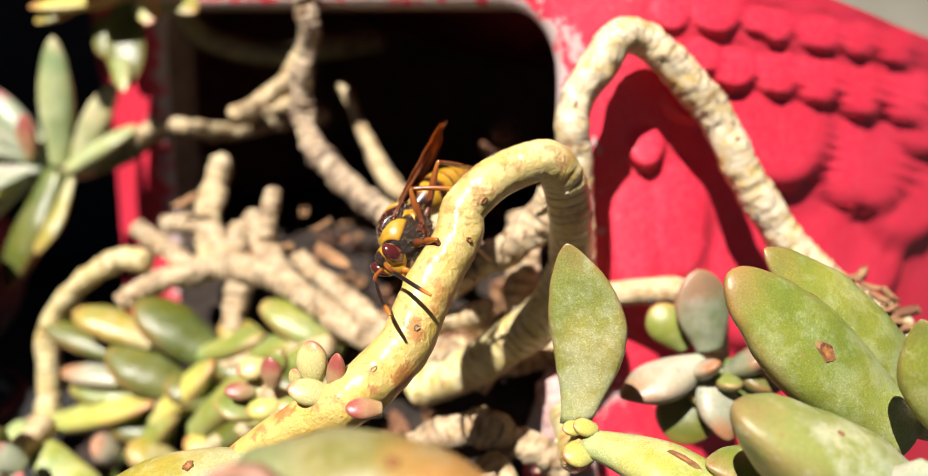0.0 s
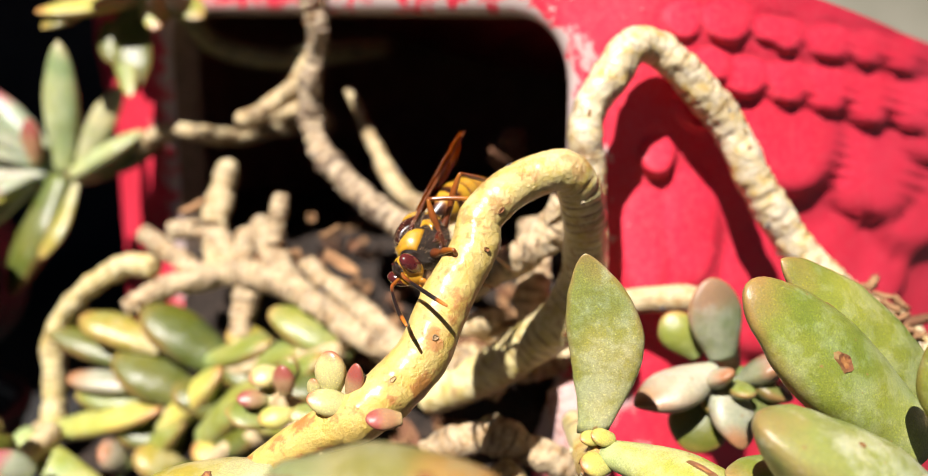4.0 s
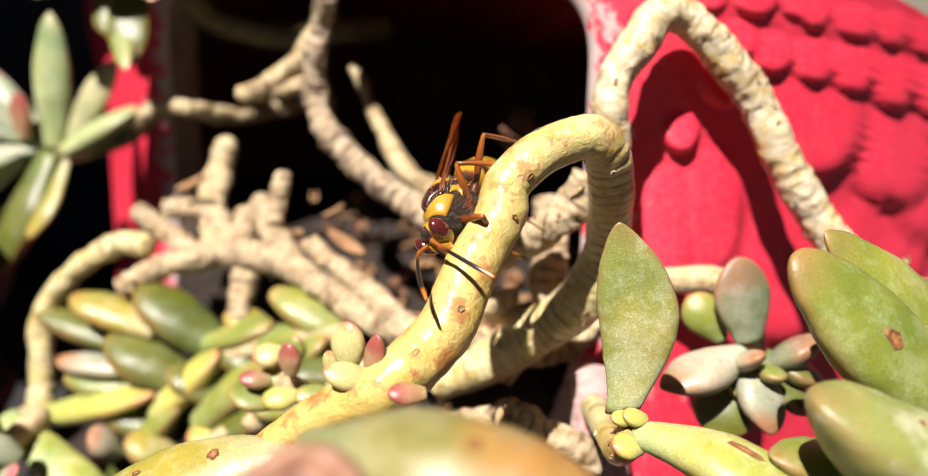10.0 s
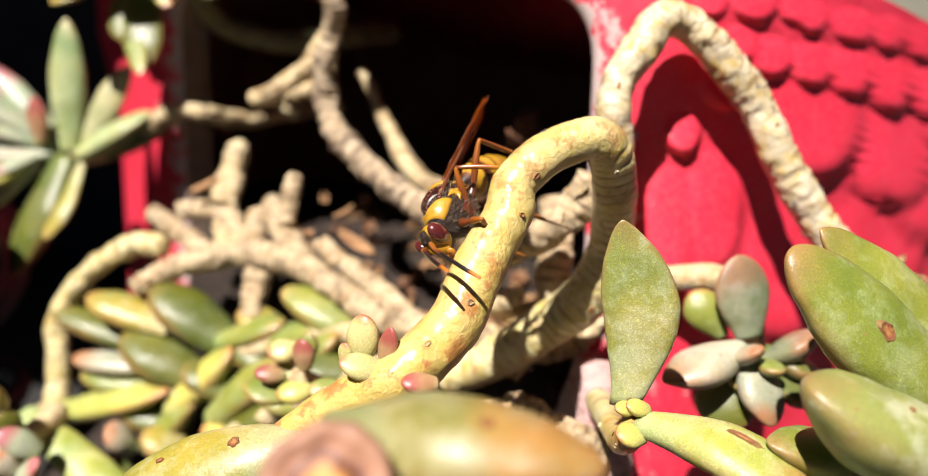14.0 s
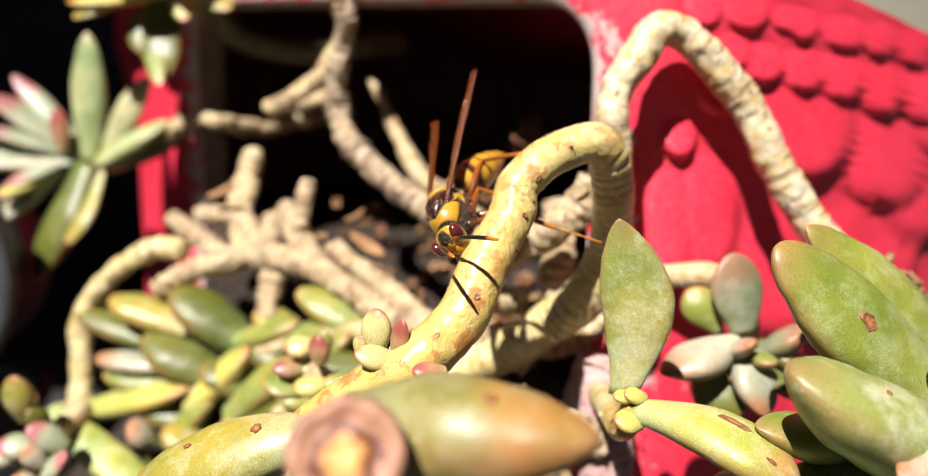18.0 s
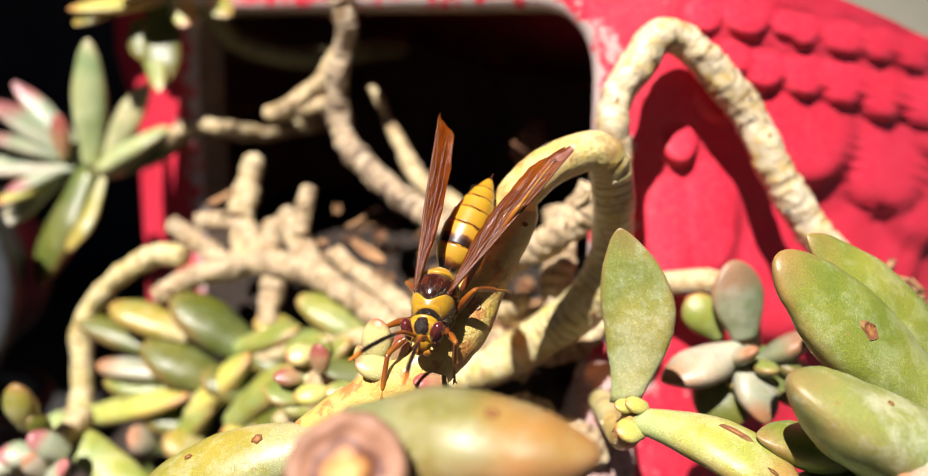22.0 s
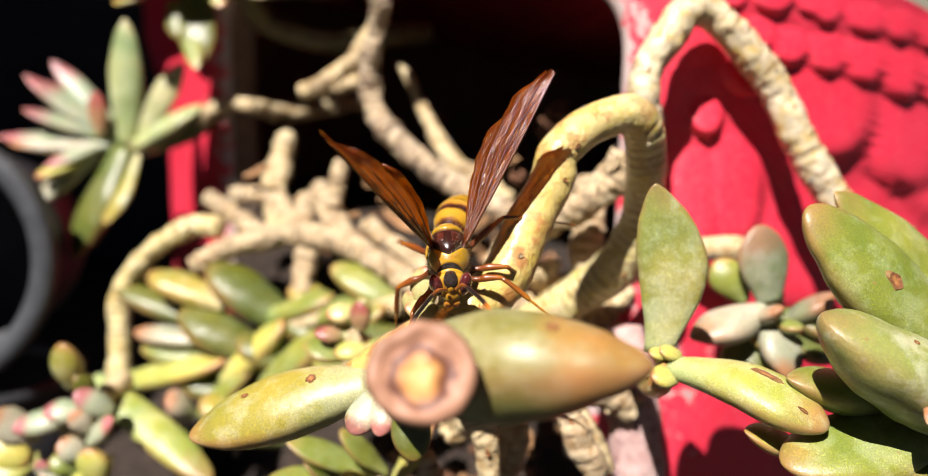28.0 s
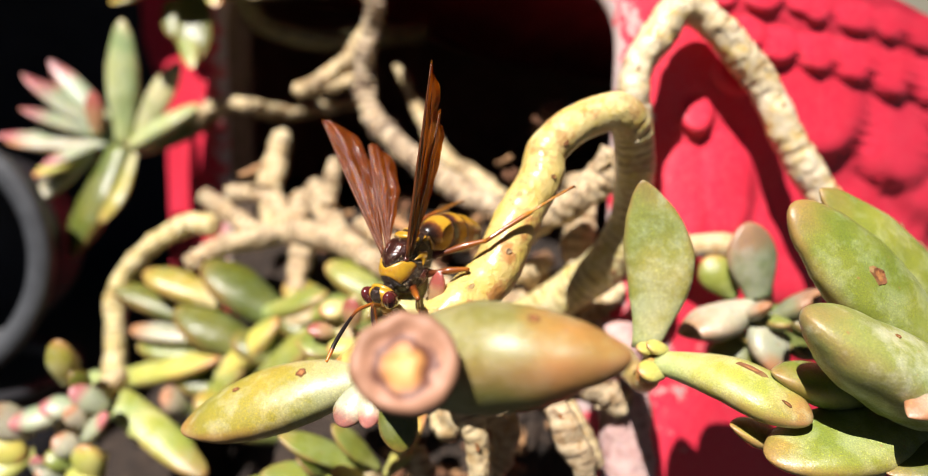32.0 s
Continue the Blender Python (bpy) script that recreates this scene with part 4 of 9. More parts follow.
leaf(shoot, (1.86, 10.45, 10.93), (1.42, 10.29, 11.02), 0.40, 0.38, (-0.2, -0.65, 0.74), "yellow", name='bud', neck=0.6, widest=0.5, blunt=0.5, seed=18)
right_rosette = thing("succulent", (8.3, 11.67, 10.22), "plump olive-green succulent rosette with rusty scabs", "succulent", "succulents spilling from the planter")
leaf(right_rosette, (6.3, 10.4, 11.3), (3.6, 10.2, 13.7), 1.50, 1.30, (-0.3, -0.6, 0.74), "green", neck=0.66, widest=0.5, blunt=0.5, label='broad green leaf with rust-brown scabs', scabs=((0.54, 1.68, 0.15, 0.17),), seed=19)
leaf(right_rosette, (7.2, 11.3, 11.5), (4.4, 11, 13.9), 1.38, 1.10, (-0.2, -0.64, 0.75), "green", neck=0.62, widest=0.5, blunt=0.7, scabs=((0.74, 2.16, 0.13, 0.30),), seed=20)
leaf(right_rosette, (5.9, 9.2, 10.9), (3.2, 8.5, 12.4), 1.50, 1.65, (0.05, -0.34, 0.94), "grey", neck=0.6, widest=0.5, blunt=0.45, scabs=((0.6, 1.7, 0.04, 0.05),), seed=21)
leaf(right_rosette, (6.51, 9.18, 11.62), (5.68, 9.18, 13.35), 1.05, 0.63, (-0.61, -0.51, 0.61), "green", neck=0.5, widest=0.5, seed=22)
leaf(right_rosette, (5, 10, 10.8), (3.2, 9.4, 11.3), 0.95, 0.85, (0, -0.24, 0.97), "green", neck=0.5, blunt=0.6, widest=0.5, seed=23)
leaf(right_rosette, (5.9, 9.7, 10.5), (3, 8.9, 10.2), 1.35, 1.10, (-0.1, -0.35, 0.93), "green", neck=0.5, widest=0.52, blunt=0.5, seed=24)
leaf(right_rosette, (6.4, 9.3, 10.4), (4.6, 8.7, 10.1), 1.00, 0.60, (-0.21, -0.37, 0.91), "deep", seed=25)
leaf(right_rosette, (5.6, 8.6, 11.7), (4.4, 8, 11.2), 0.62, 0.45, (-0.42, -0.64, 0.65), "pink", seed=26)
leaf(right_rosette, (3.8, 9.9, 10), (2.7, 9.6, 10.4), 0.62, 0.50, (0, -0.35, 0.94), "olive", seed=27)
stem(right_rosette, "stem", [(6.62, 10.39, 11.59, 0.35), (7.46, 10.83, 11.21, 0.4), (8.49, 11.64, 10.03, 0.4)], "tan", seed=28)
arch = thing("succulent", (2.34, 14.45, 11.59), "knobbly pale succulent stem bent into an arch", "succulent stem", "succulents spilling from the planter")
stem(arch, "stem", [(2.3, 14.4, 11.9, 0.31), (2.2, 14.4, 13.5, 0.31), (2.1, 14.3, 14.8, 0.31), (2, 14.2, 15.6, 0.31), (2.1, 14.3, 16.1, 0.32), (2.5, 14.4, 16.7, 0.34), (2.9, 14.6, 17.2, 0.34), (3.4, 14.8, 17.2, 0.33), (3.8, 14.8, 16.9, 0.33), (4.3, 14.9, 16.4, 0.34), (4.7, 15, 16, 0.34), (5.1, 15, 15.4, 0.34), (5.4, 15, 14.8, 0.35), (5.8, 15, 14.2, 0.35), (6.2, 15, 13.6, 0.35), (6.8, 14.9, 12.9, 0.35), (7.5, 14.8, 12.3, 0.34), (8.4, 14.5, 11.7, 0.34), (9.1, 13.8, 10.9, 0.32)], "honey", "knobbly cream stem with ringed bark", scars=44, seed=29, per=30, around=44, ridge=0.032, lump=0.13, ringlen=0.24, fine=0.035)
for k, at in enumerate([(7.3, 14, 12.7), (7.5, 14, 12.8), (7.6, 13.9, 12.6), (7.4, 13.9, 12.4), (7.7, 13.8, 12.4), (7.5, 13.8, 12.2), (7.8, 13.7, 12.2), (8, 14, 12.4), (8, 13.7, 12), (8.3, 13.8, 12.1), (8.1, 13.7, 11.8), (8.3, 13.7, 11.9)]):
    # papery remains of an old flower head on the arch
    curl = part("dry_petal", scrap_mesh("dry_petal", random.Random(500 + k), 500 + k, 0.55), arch, "curled brown papery petal")
    curl.location = Vector(at) * CM - origin_of(arch)
small_rosette = thing("succulent", (5.08, 14.48, 10.6), "small powdery rosette of pink-grey and mint leaves", "succulent", "succulents spilling from the planter")
leaf(small_rosette, (4.3, 13.2, 11.4), (2.7, 12.5, 11), 0.95, 0.90, (-0.2, -0.24, 0.95), "pink", neck=0.45, widest=0.52, blunt=0.66, seed=35)
leaf(small_rosette, (4.58, 13.62, 11.47), (4.28, 13.69, 13), 1.07, 0.64, (0.1, -0.92, 0.37), "dusk", neck=0.5, widest=0.58, blunt=0.55, seed=36)
leaf(small_rosette, (4.2, 13.9, 11.4), (3.6, 14.1, 12.2), 0.78, 0.70, (-0.32, -0.76, 0.56), "mint", blunt=0.5, seed=37)
leaf(small_rosette, (4.42, 13.07, 11.26), (4.55, 12.3, 10.29), 0.87, 0.79, (0.3, -0.92, 0.26), "pink", neck=0.55, widest=0.5, blunt=0.62, seed=38)
leaf(small_rosette, (4.3, 13.32, 10.92), (3.78, 12.85, 10), 1.07, 0.64, (-0.3, -0.84, 0.45), "deep", blunt=0.6, seed=39)
leaf(small_rosette, (4.79, 13.4, 11.34), (5.65, 12.92, 10.96), 0.90, 0.63, (0.21, -0.14, 0.97), "deep", blunt=0.6, seed=40)
leaf(small_rosette, (4.7, 13.3, 11.1), (5.5, 12.9, 11.8), 0.98, 0.70, (0.21, -0.14, 0.97), "dusk", blunt=0.55, seed=41)
leaf(small_rosette, (4.9, 13.2, 10.9), (5.5, 12.7, 10.5), 1.00, 0.60, (0.21, -0.14, 0.97), "deep", seed=42)
leaf(small_rosette, (4.1, 13.2, 11.2), (4.3, 12.4, 11.6), 0.50, 0.48, (0, -0.68, 0.73), "pink", neck=0.6, blunt=0.5, seed=43)
leaf(small_rosette, (4.6, 12.97, 11.22), (4.6, 12.36, 11.23), 0.45, 0.43, (0, -0.68, 0.73), "mint", neck=0.6, blunt=0.5, seed=44)
leaf(small_rosette, (4.46, 13.31, 10.86), (4.22, 12.68, 10.73), 0.64, 0.51, (0, -0.74, 0.67), "mint", seed=45)
stem(small_rosette, "stem", [(4.54, 13.27, 11.22, 0.14), (4.82, 13.89, 10.7, 0.2), (5.15, 14.63, 10.29, 0.24)], "tan", seed=46)
stem(small_rosette, "side_stem", [(2.98, 15.16, 12.16, 0.26), (3.61, 14.78, 12.32, 0.26), (4.26, 14.59, 12.36, 0.27), (4.81, 14.44, 12.07, 0.25), (5.08, 14.48, 10.6, 0.22)], "tan", scars=6, seed=47)
left_rosette = thing("succulent", (-7.92, 23.2, 15.12), "open succulent rosette with rose-tipped leaves on a bare stem", "succulent", "succulents spilling from the planter")
leaf(left_rosette, (-12.6, 23.8, 14), (-12.5, 23.9, 18), 1.04, 0.80, (0.1, -0.92, 0.37), "frost", neck=0.5, widest=0.55, blunt=0.6, seed=48)
leaf(left_rosette, (-12.2, 23.9, 14.3), (-10.8, 24.2, 16.7), 0.84, 0.60, (0.21, -0.8, 0.56), "fawn", neck=0.5, widest=0.55, blunt=0.6, seed=49)
leaf(left_rosette, (-12.3, 23.8, 14), (-10, 23.7, 15.3), 1.30, 1.00, (0.1, -0.35, 0.93), "frost", neck=0.5, widest=0.55, blunt=0.6, seed=50)
leaf(left_rosette, (-11.6, 23.9, 14), (-9.5, 24.4, 15.3), 1.20, 0.90, (0.2, -0.47, 0.86), "deep", neck=0.5, widest=0.55, blunt=0.6, seed=51)
# the deep kind puts this leaf's shade into its colour
leaf(left_rosette, (-12.72, 23.8, 13.9), (-13.93, 22.57, 10.41), 1.65, 1.32, (-0.42, -0.64, 0.65), "deep", neck=0.5, widest=0.55, blunt=0.6, seed=52)
leaf(left_rosette, (-12.9, 23.9, 14.1), (-15.7, 23.6, 16.2), 0.82, 0.60, (-0.11, -0.37, 0.92), "rose", neck=0.5, widest=0.55, blunt=0.6, seed=53)
leaf(left_rosette, (-12.9, 23.9, 14.4), (-15.2, 24.4, 16.7), 0.75, 0.55, (-0.1, -0.66, 0.75), "rose", neck=0.5, widest=0.55, blunt=0.6, seed=54)
leaf(left_rosette, (-13.1, 23.9, 14.2), (-15.6, 23.2, 15.1), 0.85, 0.65, (0, -0.37, 0.93), "rose", neck=0.5, widest=0.55, blunt=0.6, seed=55)
leaf(left_rosette, (-13.1, 23.8, 14), (-16.1, 23.2, 14), 0.95, 0.70, (0, -0.37, 0.93), "pink", neck=0.5, widest=0.55, blunt=0.6, seed=56)
leaf(left_rosette, (-13.25, 23.83, 14.08), (-16.59, 23.44, 14.21), 0.89, 0.71, (0, -0.37, 0.93), "rose", neck=0.5, widest=0.55, blunt=0.6, seed=57)
leaf(left_rosette, (-13.3, 23.9, 14.1), (-14.7, 22.6, 13.3), 0.80, 0.62, (0, -0.37, 0.93), "rose", neck=0.5, widest=0.55, blunt=0.6, seed=58)
leaf(left_rosette, (-13.3, 23.5, 14.3), (-13.3, 23.3, 15.7), 0.62, 0.50, (0, -0.88, 0.48), "redbud", neck=0.5, widest=0.55, blunt=0.6, seed=59)
leaf(left_rosette, (-13.6, 23.8, 13.7), (-15.5, 22.4, 11.8), 0.95, 0.70, (-0.21, -0.5, 0.84), "pink", neck=0.5, widest=0.55, blunt=0.6, seed=60)
leaf(left_rosette, (-13.8, 23.8, 13.7), (-14.8, 22.3, 13), 0.85, 0.60, (-0.21, -0.62, 0.76), "yellow", neck=0.5, widest=0.55, blunt=0.6, seed=61)
leaf(left_rosette, (-13.18, 23.88, 14.36), (-16.1, 24.99, 16.09), 0.82, 0.66, (-0.11, -0.51, 0.86), "rose", neck=0.5, widest=0.55, blunt=0.6, seed=62)
leaf(left_rosette, (-12.26, 23.77, 13.72), (-12.8, 22.37, 11.55), 1.08, 0.54, (-0.3, -0.71, 0.64), "olive", seed=63)
stem(left_rosette, "stem", [(-12.6, 23.9, 14, 0.24), (-11.9, 24.2, 13.9, 0.24), (-10.4, 24, 14.7, 0.26), (-9.2, 23.6, 15.3, 0.26), (-8.3, 23.4, 15.3, 0.25), (-7.7, 24.4, 15.1, 0.25), (-6.9, 25.2, 15.2, 0.25), (-6.1, 26, 15.4, 0.26), (-4.8, 27, 15.6, 0.27)], "tan", "bare cream stem running into the dark", scars=30, seed=64, ridge=0.03, lump=0.3, fine=0.08, around=28, per=18)
stem(left_rosette, "fork", [(-6.3, 21, 15.7, 0.23), (-5.8, 20.9, 15.8, 0.28), (-5.2, 20.8, 16.2, 0.29), (-4.7, 20.7, 16.6, 0.27), (-4.4, 20.6, 17, 0.27), (-4.1, 20.5, 17.5, 0.24)], "tan", "bare cream stem with a fork", scars=10, seed=65, ridge=0.06, lump=0.3, fine=0.08, per=18)
stem(left_rosette, "fork", [(-5.7, 20.9, 15.8, 0.24), (-5, 20.8, 15.9, 0.24), (-4.2, 20.5, 16.1, 0.21)], "tan", scars=6, seed=66, ridge=0.06, lump=0.3, fine=0.08, per=18)
left_plant = thing("succulent", (-1.95, 16.81, 10.58), "sprawling succulent with a pale curved stem and many plump leaves", "succulent", "succulents spilling from the planter")
stem(left_plant, "stem", [(-9.07, 19.6, 10.86, 0.27), (-8.4, 19.56, 11.16, 0.31), (-7.51, 19.53, 11.56, 0.33), (-6.36, 19.37, 11.81, 0.34), (-5.18, 18.96, 11.8, 0.35), (-4.14, 18.3, 11.5, 0.35), (-3.13, 17.4, 11.05, 0.34), (-1.92, 16.53, 10.7, 0.34), (-0.55, 15.33, 10.8, 0.34), (0.56, 14.86, 10.46, 0.3)], "dry", "thick pale grey-cream curved stem", scars=40, seed=66, ridge=0.06, lump=0.3, around=32, per=20, fine=0.08)
stem(left_plant, "hanging_stem", [(-8.28, 19.59, 11.95, 0.29), (-9.12, 19.89, 11.92, 0.29), (-10.13, 20.1, 11.38, 0.28), (-11.01, 20.26, 10.57, 0.27), (-11.52, 20.3, 9.63, 0.28), (-11.44, 20.1, 8.5, 0.31), (-11.47, 19.82, 7.49, 0.31), (-11.95, 19.77, 7.17, 0.26)], "ochre", "thin hanging yellow stem", scars=16, seed=67, ridge=0.05, lump=0.22, fine=0.05, per=18)
leaf(left_plant, (-11.7, 19.6, 7.3), (-7.9, 18.4, 8.5), 0.95, 0.90, (-0.05, -0.41, 0.91), "yellow", neck=0.56, widest=0.58, blunt=0.44, seed=68)
leaf(left_plant, (-11, 17.6, 8.2), (-7.4, 15.6, 6.5), 0.95, 0.85, (-0.05, -0.41, 0.91), "lime", neck=0.56, widest=0.58, blunt=0.44, seed=69)
leaf(left_plant, (-8.05, 19.22, 9.84), (-10.31, 19.56, 10.61), 1.03, 0.98, (-0.05, -0.41, 0.91), "olive", neck=0.56, widest=0.58, blunt=0.44, seed=70)
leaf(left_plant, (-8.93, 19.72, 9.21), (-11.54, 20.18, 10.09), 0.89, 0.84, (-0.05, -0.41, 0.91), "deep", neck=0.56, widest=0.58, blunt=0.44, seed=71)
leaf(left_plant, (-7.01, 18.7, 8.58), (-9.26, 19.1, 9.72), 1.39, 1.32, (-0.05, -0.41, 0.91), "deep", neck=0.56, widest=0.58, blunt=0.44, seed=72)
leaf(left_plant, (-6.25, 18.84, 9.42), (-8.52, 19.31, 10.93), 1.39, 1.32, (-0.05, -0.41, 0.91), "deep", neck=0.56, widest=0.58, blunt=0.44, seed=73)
leaf(left_plant, (-8.67, 19.05, 8.86), (-10.71, 19.38, 9), 0.72, 0.69, (-0.05, -0.41, 0.91), "pink", neck=0.56, widest=0.58, blunt=0.44, seed=74)
leaf(left_plant, (-8.22, 19.24, 8.23), (-10.56, 19.5, 8.53), 0.97, 0.93, (-0.05, -0.41, 0.91), "mint", neck=0.56, widest=0.58, blunt=0.44, seed=75)
leaf(left_plant, (-7.93, 18.48, 7.91), (-6.19, 18.08, 9.69), 1.05, 1.00, (-0.05, -0.41, 0.91), "yellow", neck=0.56, widest=0.58, blunt=0.44, seed=76)
leaf(left_plant, (-8.58, 18.51, 6.97), (-7.06, 18.18, 8.56), 0.93, 0.88, (-0.05, -0.41, 0.91), "mint", neck=0.56, widest=0.58, blunt=0.44, seed=77)
leaf(left_plant, (-6.68, 18.59, 9.73), (-4.9, 18, 10.41), 0.85, 0.80, (-0.05, -0.41, 0.91), "mint", neck=0.56, widest=0.58, blunt=0.44, seed=78)
leaf(left_plant, (-5.61, 18.29, 9.71), (-3.84, 17.51, 10.48), 0.89, 0.85, (-0.05, -0.41, 0.91), "mint", neck=0.56, widest=0.58, blunt=0.44, seed=79)
leaf(left_plant, (-2.88, 17.46, 10.23), (-4.93, 18.04, 11.21), 1.04, 0.98, (-0.05, -0.41, 0.91), "mint", neck=0.56, widest=0.58, blunt=0.44, seed=80)
leaf(left_plant, (-6.65, 17.79, 8.06), (-4.91, 17.16, 9.66), 1.23, 1.17, (-0.05, -0.41, 0.91), "mint", neck=0.56, widest=0.58, blunt=0.44, seed=81)
leaf(left_plant, (-6.12, 17.25, 7.89), (-4.78, 16.91, 8.82), 0.96, 0.91, (-0.05, -0.41, 0.91), "deep", neck=0.56, widest=0.58, blunt=0.44, seed=82)
leaf(left_plant, (-8.8, 18.31, 6.97), (-9.27, 17.94, 7.72), 0.83, 0.78, (-0.05, -0.41, 0.91), "pink", neck=0.56, widest=0.58, blunt=0.44, seed=83)
leaf(left_plant, (-7.21, 17.91, 6.98), (-8.38, 17.82, 7.62), 0.95, 0.90, (-0.05, -0.41, 0.91), "olive", neck=0.56, widest=0.58, blunt=0.44, seed=84)
leaf(left_plant, (-5.54, 17.4, 7.54), (-6.77, 17.37, 7.98), 0.92, 0.87, (-0.05, -0.41, 0.91), "yellow", neck=0.56, widest=0.58, blunt=0.44, seed=85)
leaf(left_plant, (-9.1, 18.8, 6), (-9.9, 18.8, 6.5), 0.60, 0.50, (-0.05, -0.41, 0.91), "deep", neck=0.56, widest=0.58, blunt=0.44, seed=86)
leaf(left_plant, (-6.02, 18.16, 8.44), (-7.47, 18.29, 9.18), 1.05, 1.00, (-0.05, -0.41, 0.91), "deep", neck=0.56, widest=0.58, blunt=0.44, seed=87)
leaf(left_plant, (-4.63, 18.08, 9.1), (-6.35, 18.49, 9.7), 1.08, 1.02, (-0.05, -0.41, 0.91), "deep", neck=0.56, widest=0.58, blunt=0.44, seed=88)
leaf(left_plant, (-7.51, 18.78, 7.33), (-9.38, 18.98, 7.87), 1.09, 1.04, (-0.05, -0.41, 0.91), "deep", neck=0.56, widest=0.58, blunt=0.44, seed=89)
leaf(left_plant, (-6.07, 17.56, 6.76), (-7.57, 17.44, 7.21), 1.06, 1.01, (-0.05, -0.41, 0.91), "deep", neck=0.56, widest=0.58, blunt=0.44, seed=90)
leaf(left_plant, (-2.69, 16.55, 9.68), (-4.39, 16.39, 9.89), 0.89, 0.84, (-0.05, -0.41, 0.91), "deep", neck=0.56, widest=0.58, blunt=0.44, seed=91)
leaf(left_plant, (-4.01, 16.61, 8.83), (-5.16, 16.56, 9.11), 0.90, 0.85, (-0.05, -0.41, 0.91), "mint", neck=0.56, widest=0.58, blunt=0.44, seed=92)
leaf(left_plant, (-4.9, 18.43, 9.97), (-6.2, 18.72, 10.47), 0.89, 0.84, (-0.05, -0.41, 0.91), "olive", neck=0.56, widest=0.58, blunt=0.44, seed=93)
leaf(left_plant, (-4.64, 17.34, 9.53), (-3.45, 16.79, 10.45), 0.85, 0.81, (-0.05, -0.41, 0.91), "mint", neck=0.56, widest=0.58, blunt=0.44, seed=94)
stem(left_plant, "branch", [(-3.09, 17.09, 10.42, 0.28), (-4.34, 17.63, 10.02, 0.26), (-5.66, 18.18, 9.68, 0.25), (-6.83, 18.46, 8.96, 0.24), (-7.85, 18.64, 8.25, 0.22)], "tan", seed=95, ridge=0.04)
stem(left_plant, "branch", [(-2.43, 16.2, 9.96, 0.28), (-3.81, 16.37, 9.19, 0.26), (-4.89, 16.77, 8.59, 0.25), (-6.48, 17.21, 7.63, 0.22)], "tan", seed=96, ridge=0.04)
bud_cluster = thing("succulent", (-3.77, 14.6, 9.54), "cluster of small red-tipped succulent buds", "succulent", "succulents spilling from the planter")
leaf(bud_cluster, (-3.8, 14.07, 11.02), (-4.34, 13.89, 10.98), 0.52, 0.50, (-0.2, -0.65, 0.74), "bud", name='bud', neck=0.6, widest=0.5, blunt=0.5, seed=97)
leaf(bud_cluster, (-3.61, 13.72, 10.74), (-3.64, 13.65, 11.33), 0.44, 0.42, (-0.2, -0.65, 0.74), "redbud", name='bud', neck=0.6, widest=0.5, blunt=0.5, seed=98)
leaf(bud_cluster, (-4.03, 13.98, 10.54), (-4.57, 13.82, 10.61), 0.41, 0.39, (-0.2, -0.65, 0.74), "redbud", name='bud', neck=0.6, widest=0.5, blunt=0.5, seed=99)
leaf(bud_cluster, (-3.63, 14.19, 10.56), (-4.28, 14.02, 10.56), 0.46, 0.44, (-0.2, -0.65, 0.74), "yellow", name='bud', neck=0.6, widest=0.5, blunt=0.5, seed=100)
leaf(bud_cluster, (-3.53, 13.94, 10.27), (-4.16, 13.75, 10.21), 0.50, 0.47, (-0.2, -0.65, 0.74), "yellow", name='bud', neck=0.6, widest=0.5, blunt=0.5, seed=101)
leaf(bud_cluster, (-2.77, 13.54, 10.33), (-3.5, 13.39, 10.47), 0.51, 0.48, (-0.2, -0.65, 0.74), "mint", name='bud', neck=0.6, widest=0.5, blunt=0.5, seed=102)
leaf(bud_cluster, (-3.71, 14.52, 10.71), (-3.66, 14.44, 11.23), 0.47, 0.45, (-0.2, -0.65, 0.74), "mint", name='bud', neck=0.6, widest=0.5, blunt=0.5, seed=103)
stem(bud_cluster, "stem", [(-3.95, 14.07, 10.57, 0.2), (-3.54, 14.21, 10.21, 0.24), (-2.95, 14.74, 9.74, 0.25), (-2.02, 15.04, 9.74, 0.25)], "tan", seed=104)
leaf(bud_cluster, (-3.65, 14.19, 10.1), (-4.87, 14.02, 10.29), 0.90, 0.54, (-0.1, -0.35, 0.93), "mint", seed=105)
pink_rosette = thing("succulent", (-11.36, 16.31, 7.44), "dense rosette of rose-pink and mint succulent buds", "succulent", "succulents spilling from the planter")
leaf(pink_rosette, (-10.8, 15.9, 7.9), (-12, 15.6, 7.7), 0.66, 0.63, (-0.2, -0.65, 0.74), "rose", name='bud', neck=0.6, widest=0.5, blunt=0.5, seed=106)
leaf(pink_rosette, (-9.8, 15.9, 8), (-10.5, 15.6, 8.6), 0.60, 0.57, (-0.2, -0.65, 0.74), "rose", name='bud', neck=0.6, widest=0.5, blunt=0.5, seed=107)
leaf(pink_rosette, (-10.2, 15.6, 7.4), (-9.5, 15.3, 8.1), 0.55, 0.52, (-0.2, -0.65, 0.74), "rose", name='bud', neck=0.6, widest=0.5, blunt=0.5, seed=108)
leaf(pink_rosette, (-10.2, 15.6, 7.7), (-10.5, 15.4, 8.2), 0.50, 0.47, (-0.2, -0.65, 0.74), "pink", name='bud', neck=0.6, widest=0.5, blunt=0.5, seed=109)
leaf(pink_rosette, (-10.3, 15.5, 7.1), (-10.8, 15.3, 7.5), 0.60, 0.58, (-0.2, -0.65, 0.74), "pink", name='bud', neck=0.6, widest=0.5, blunt=0.5, seed=110)
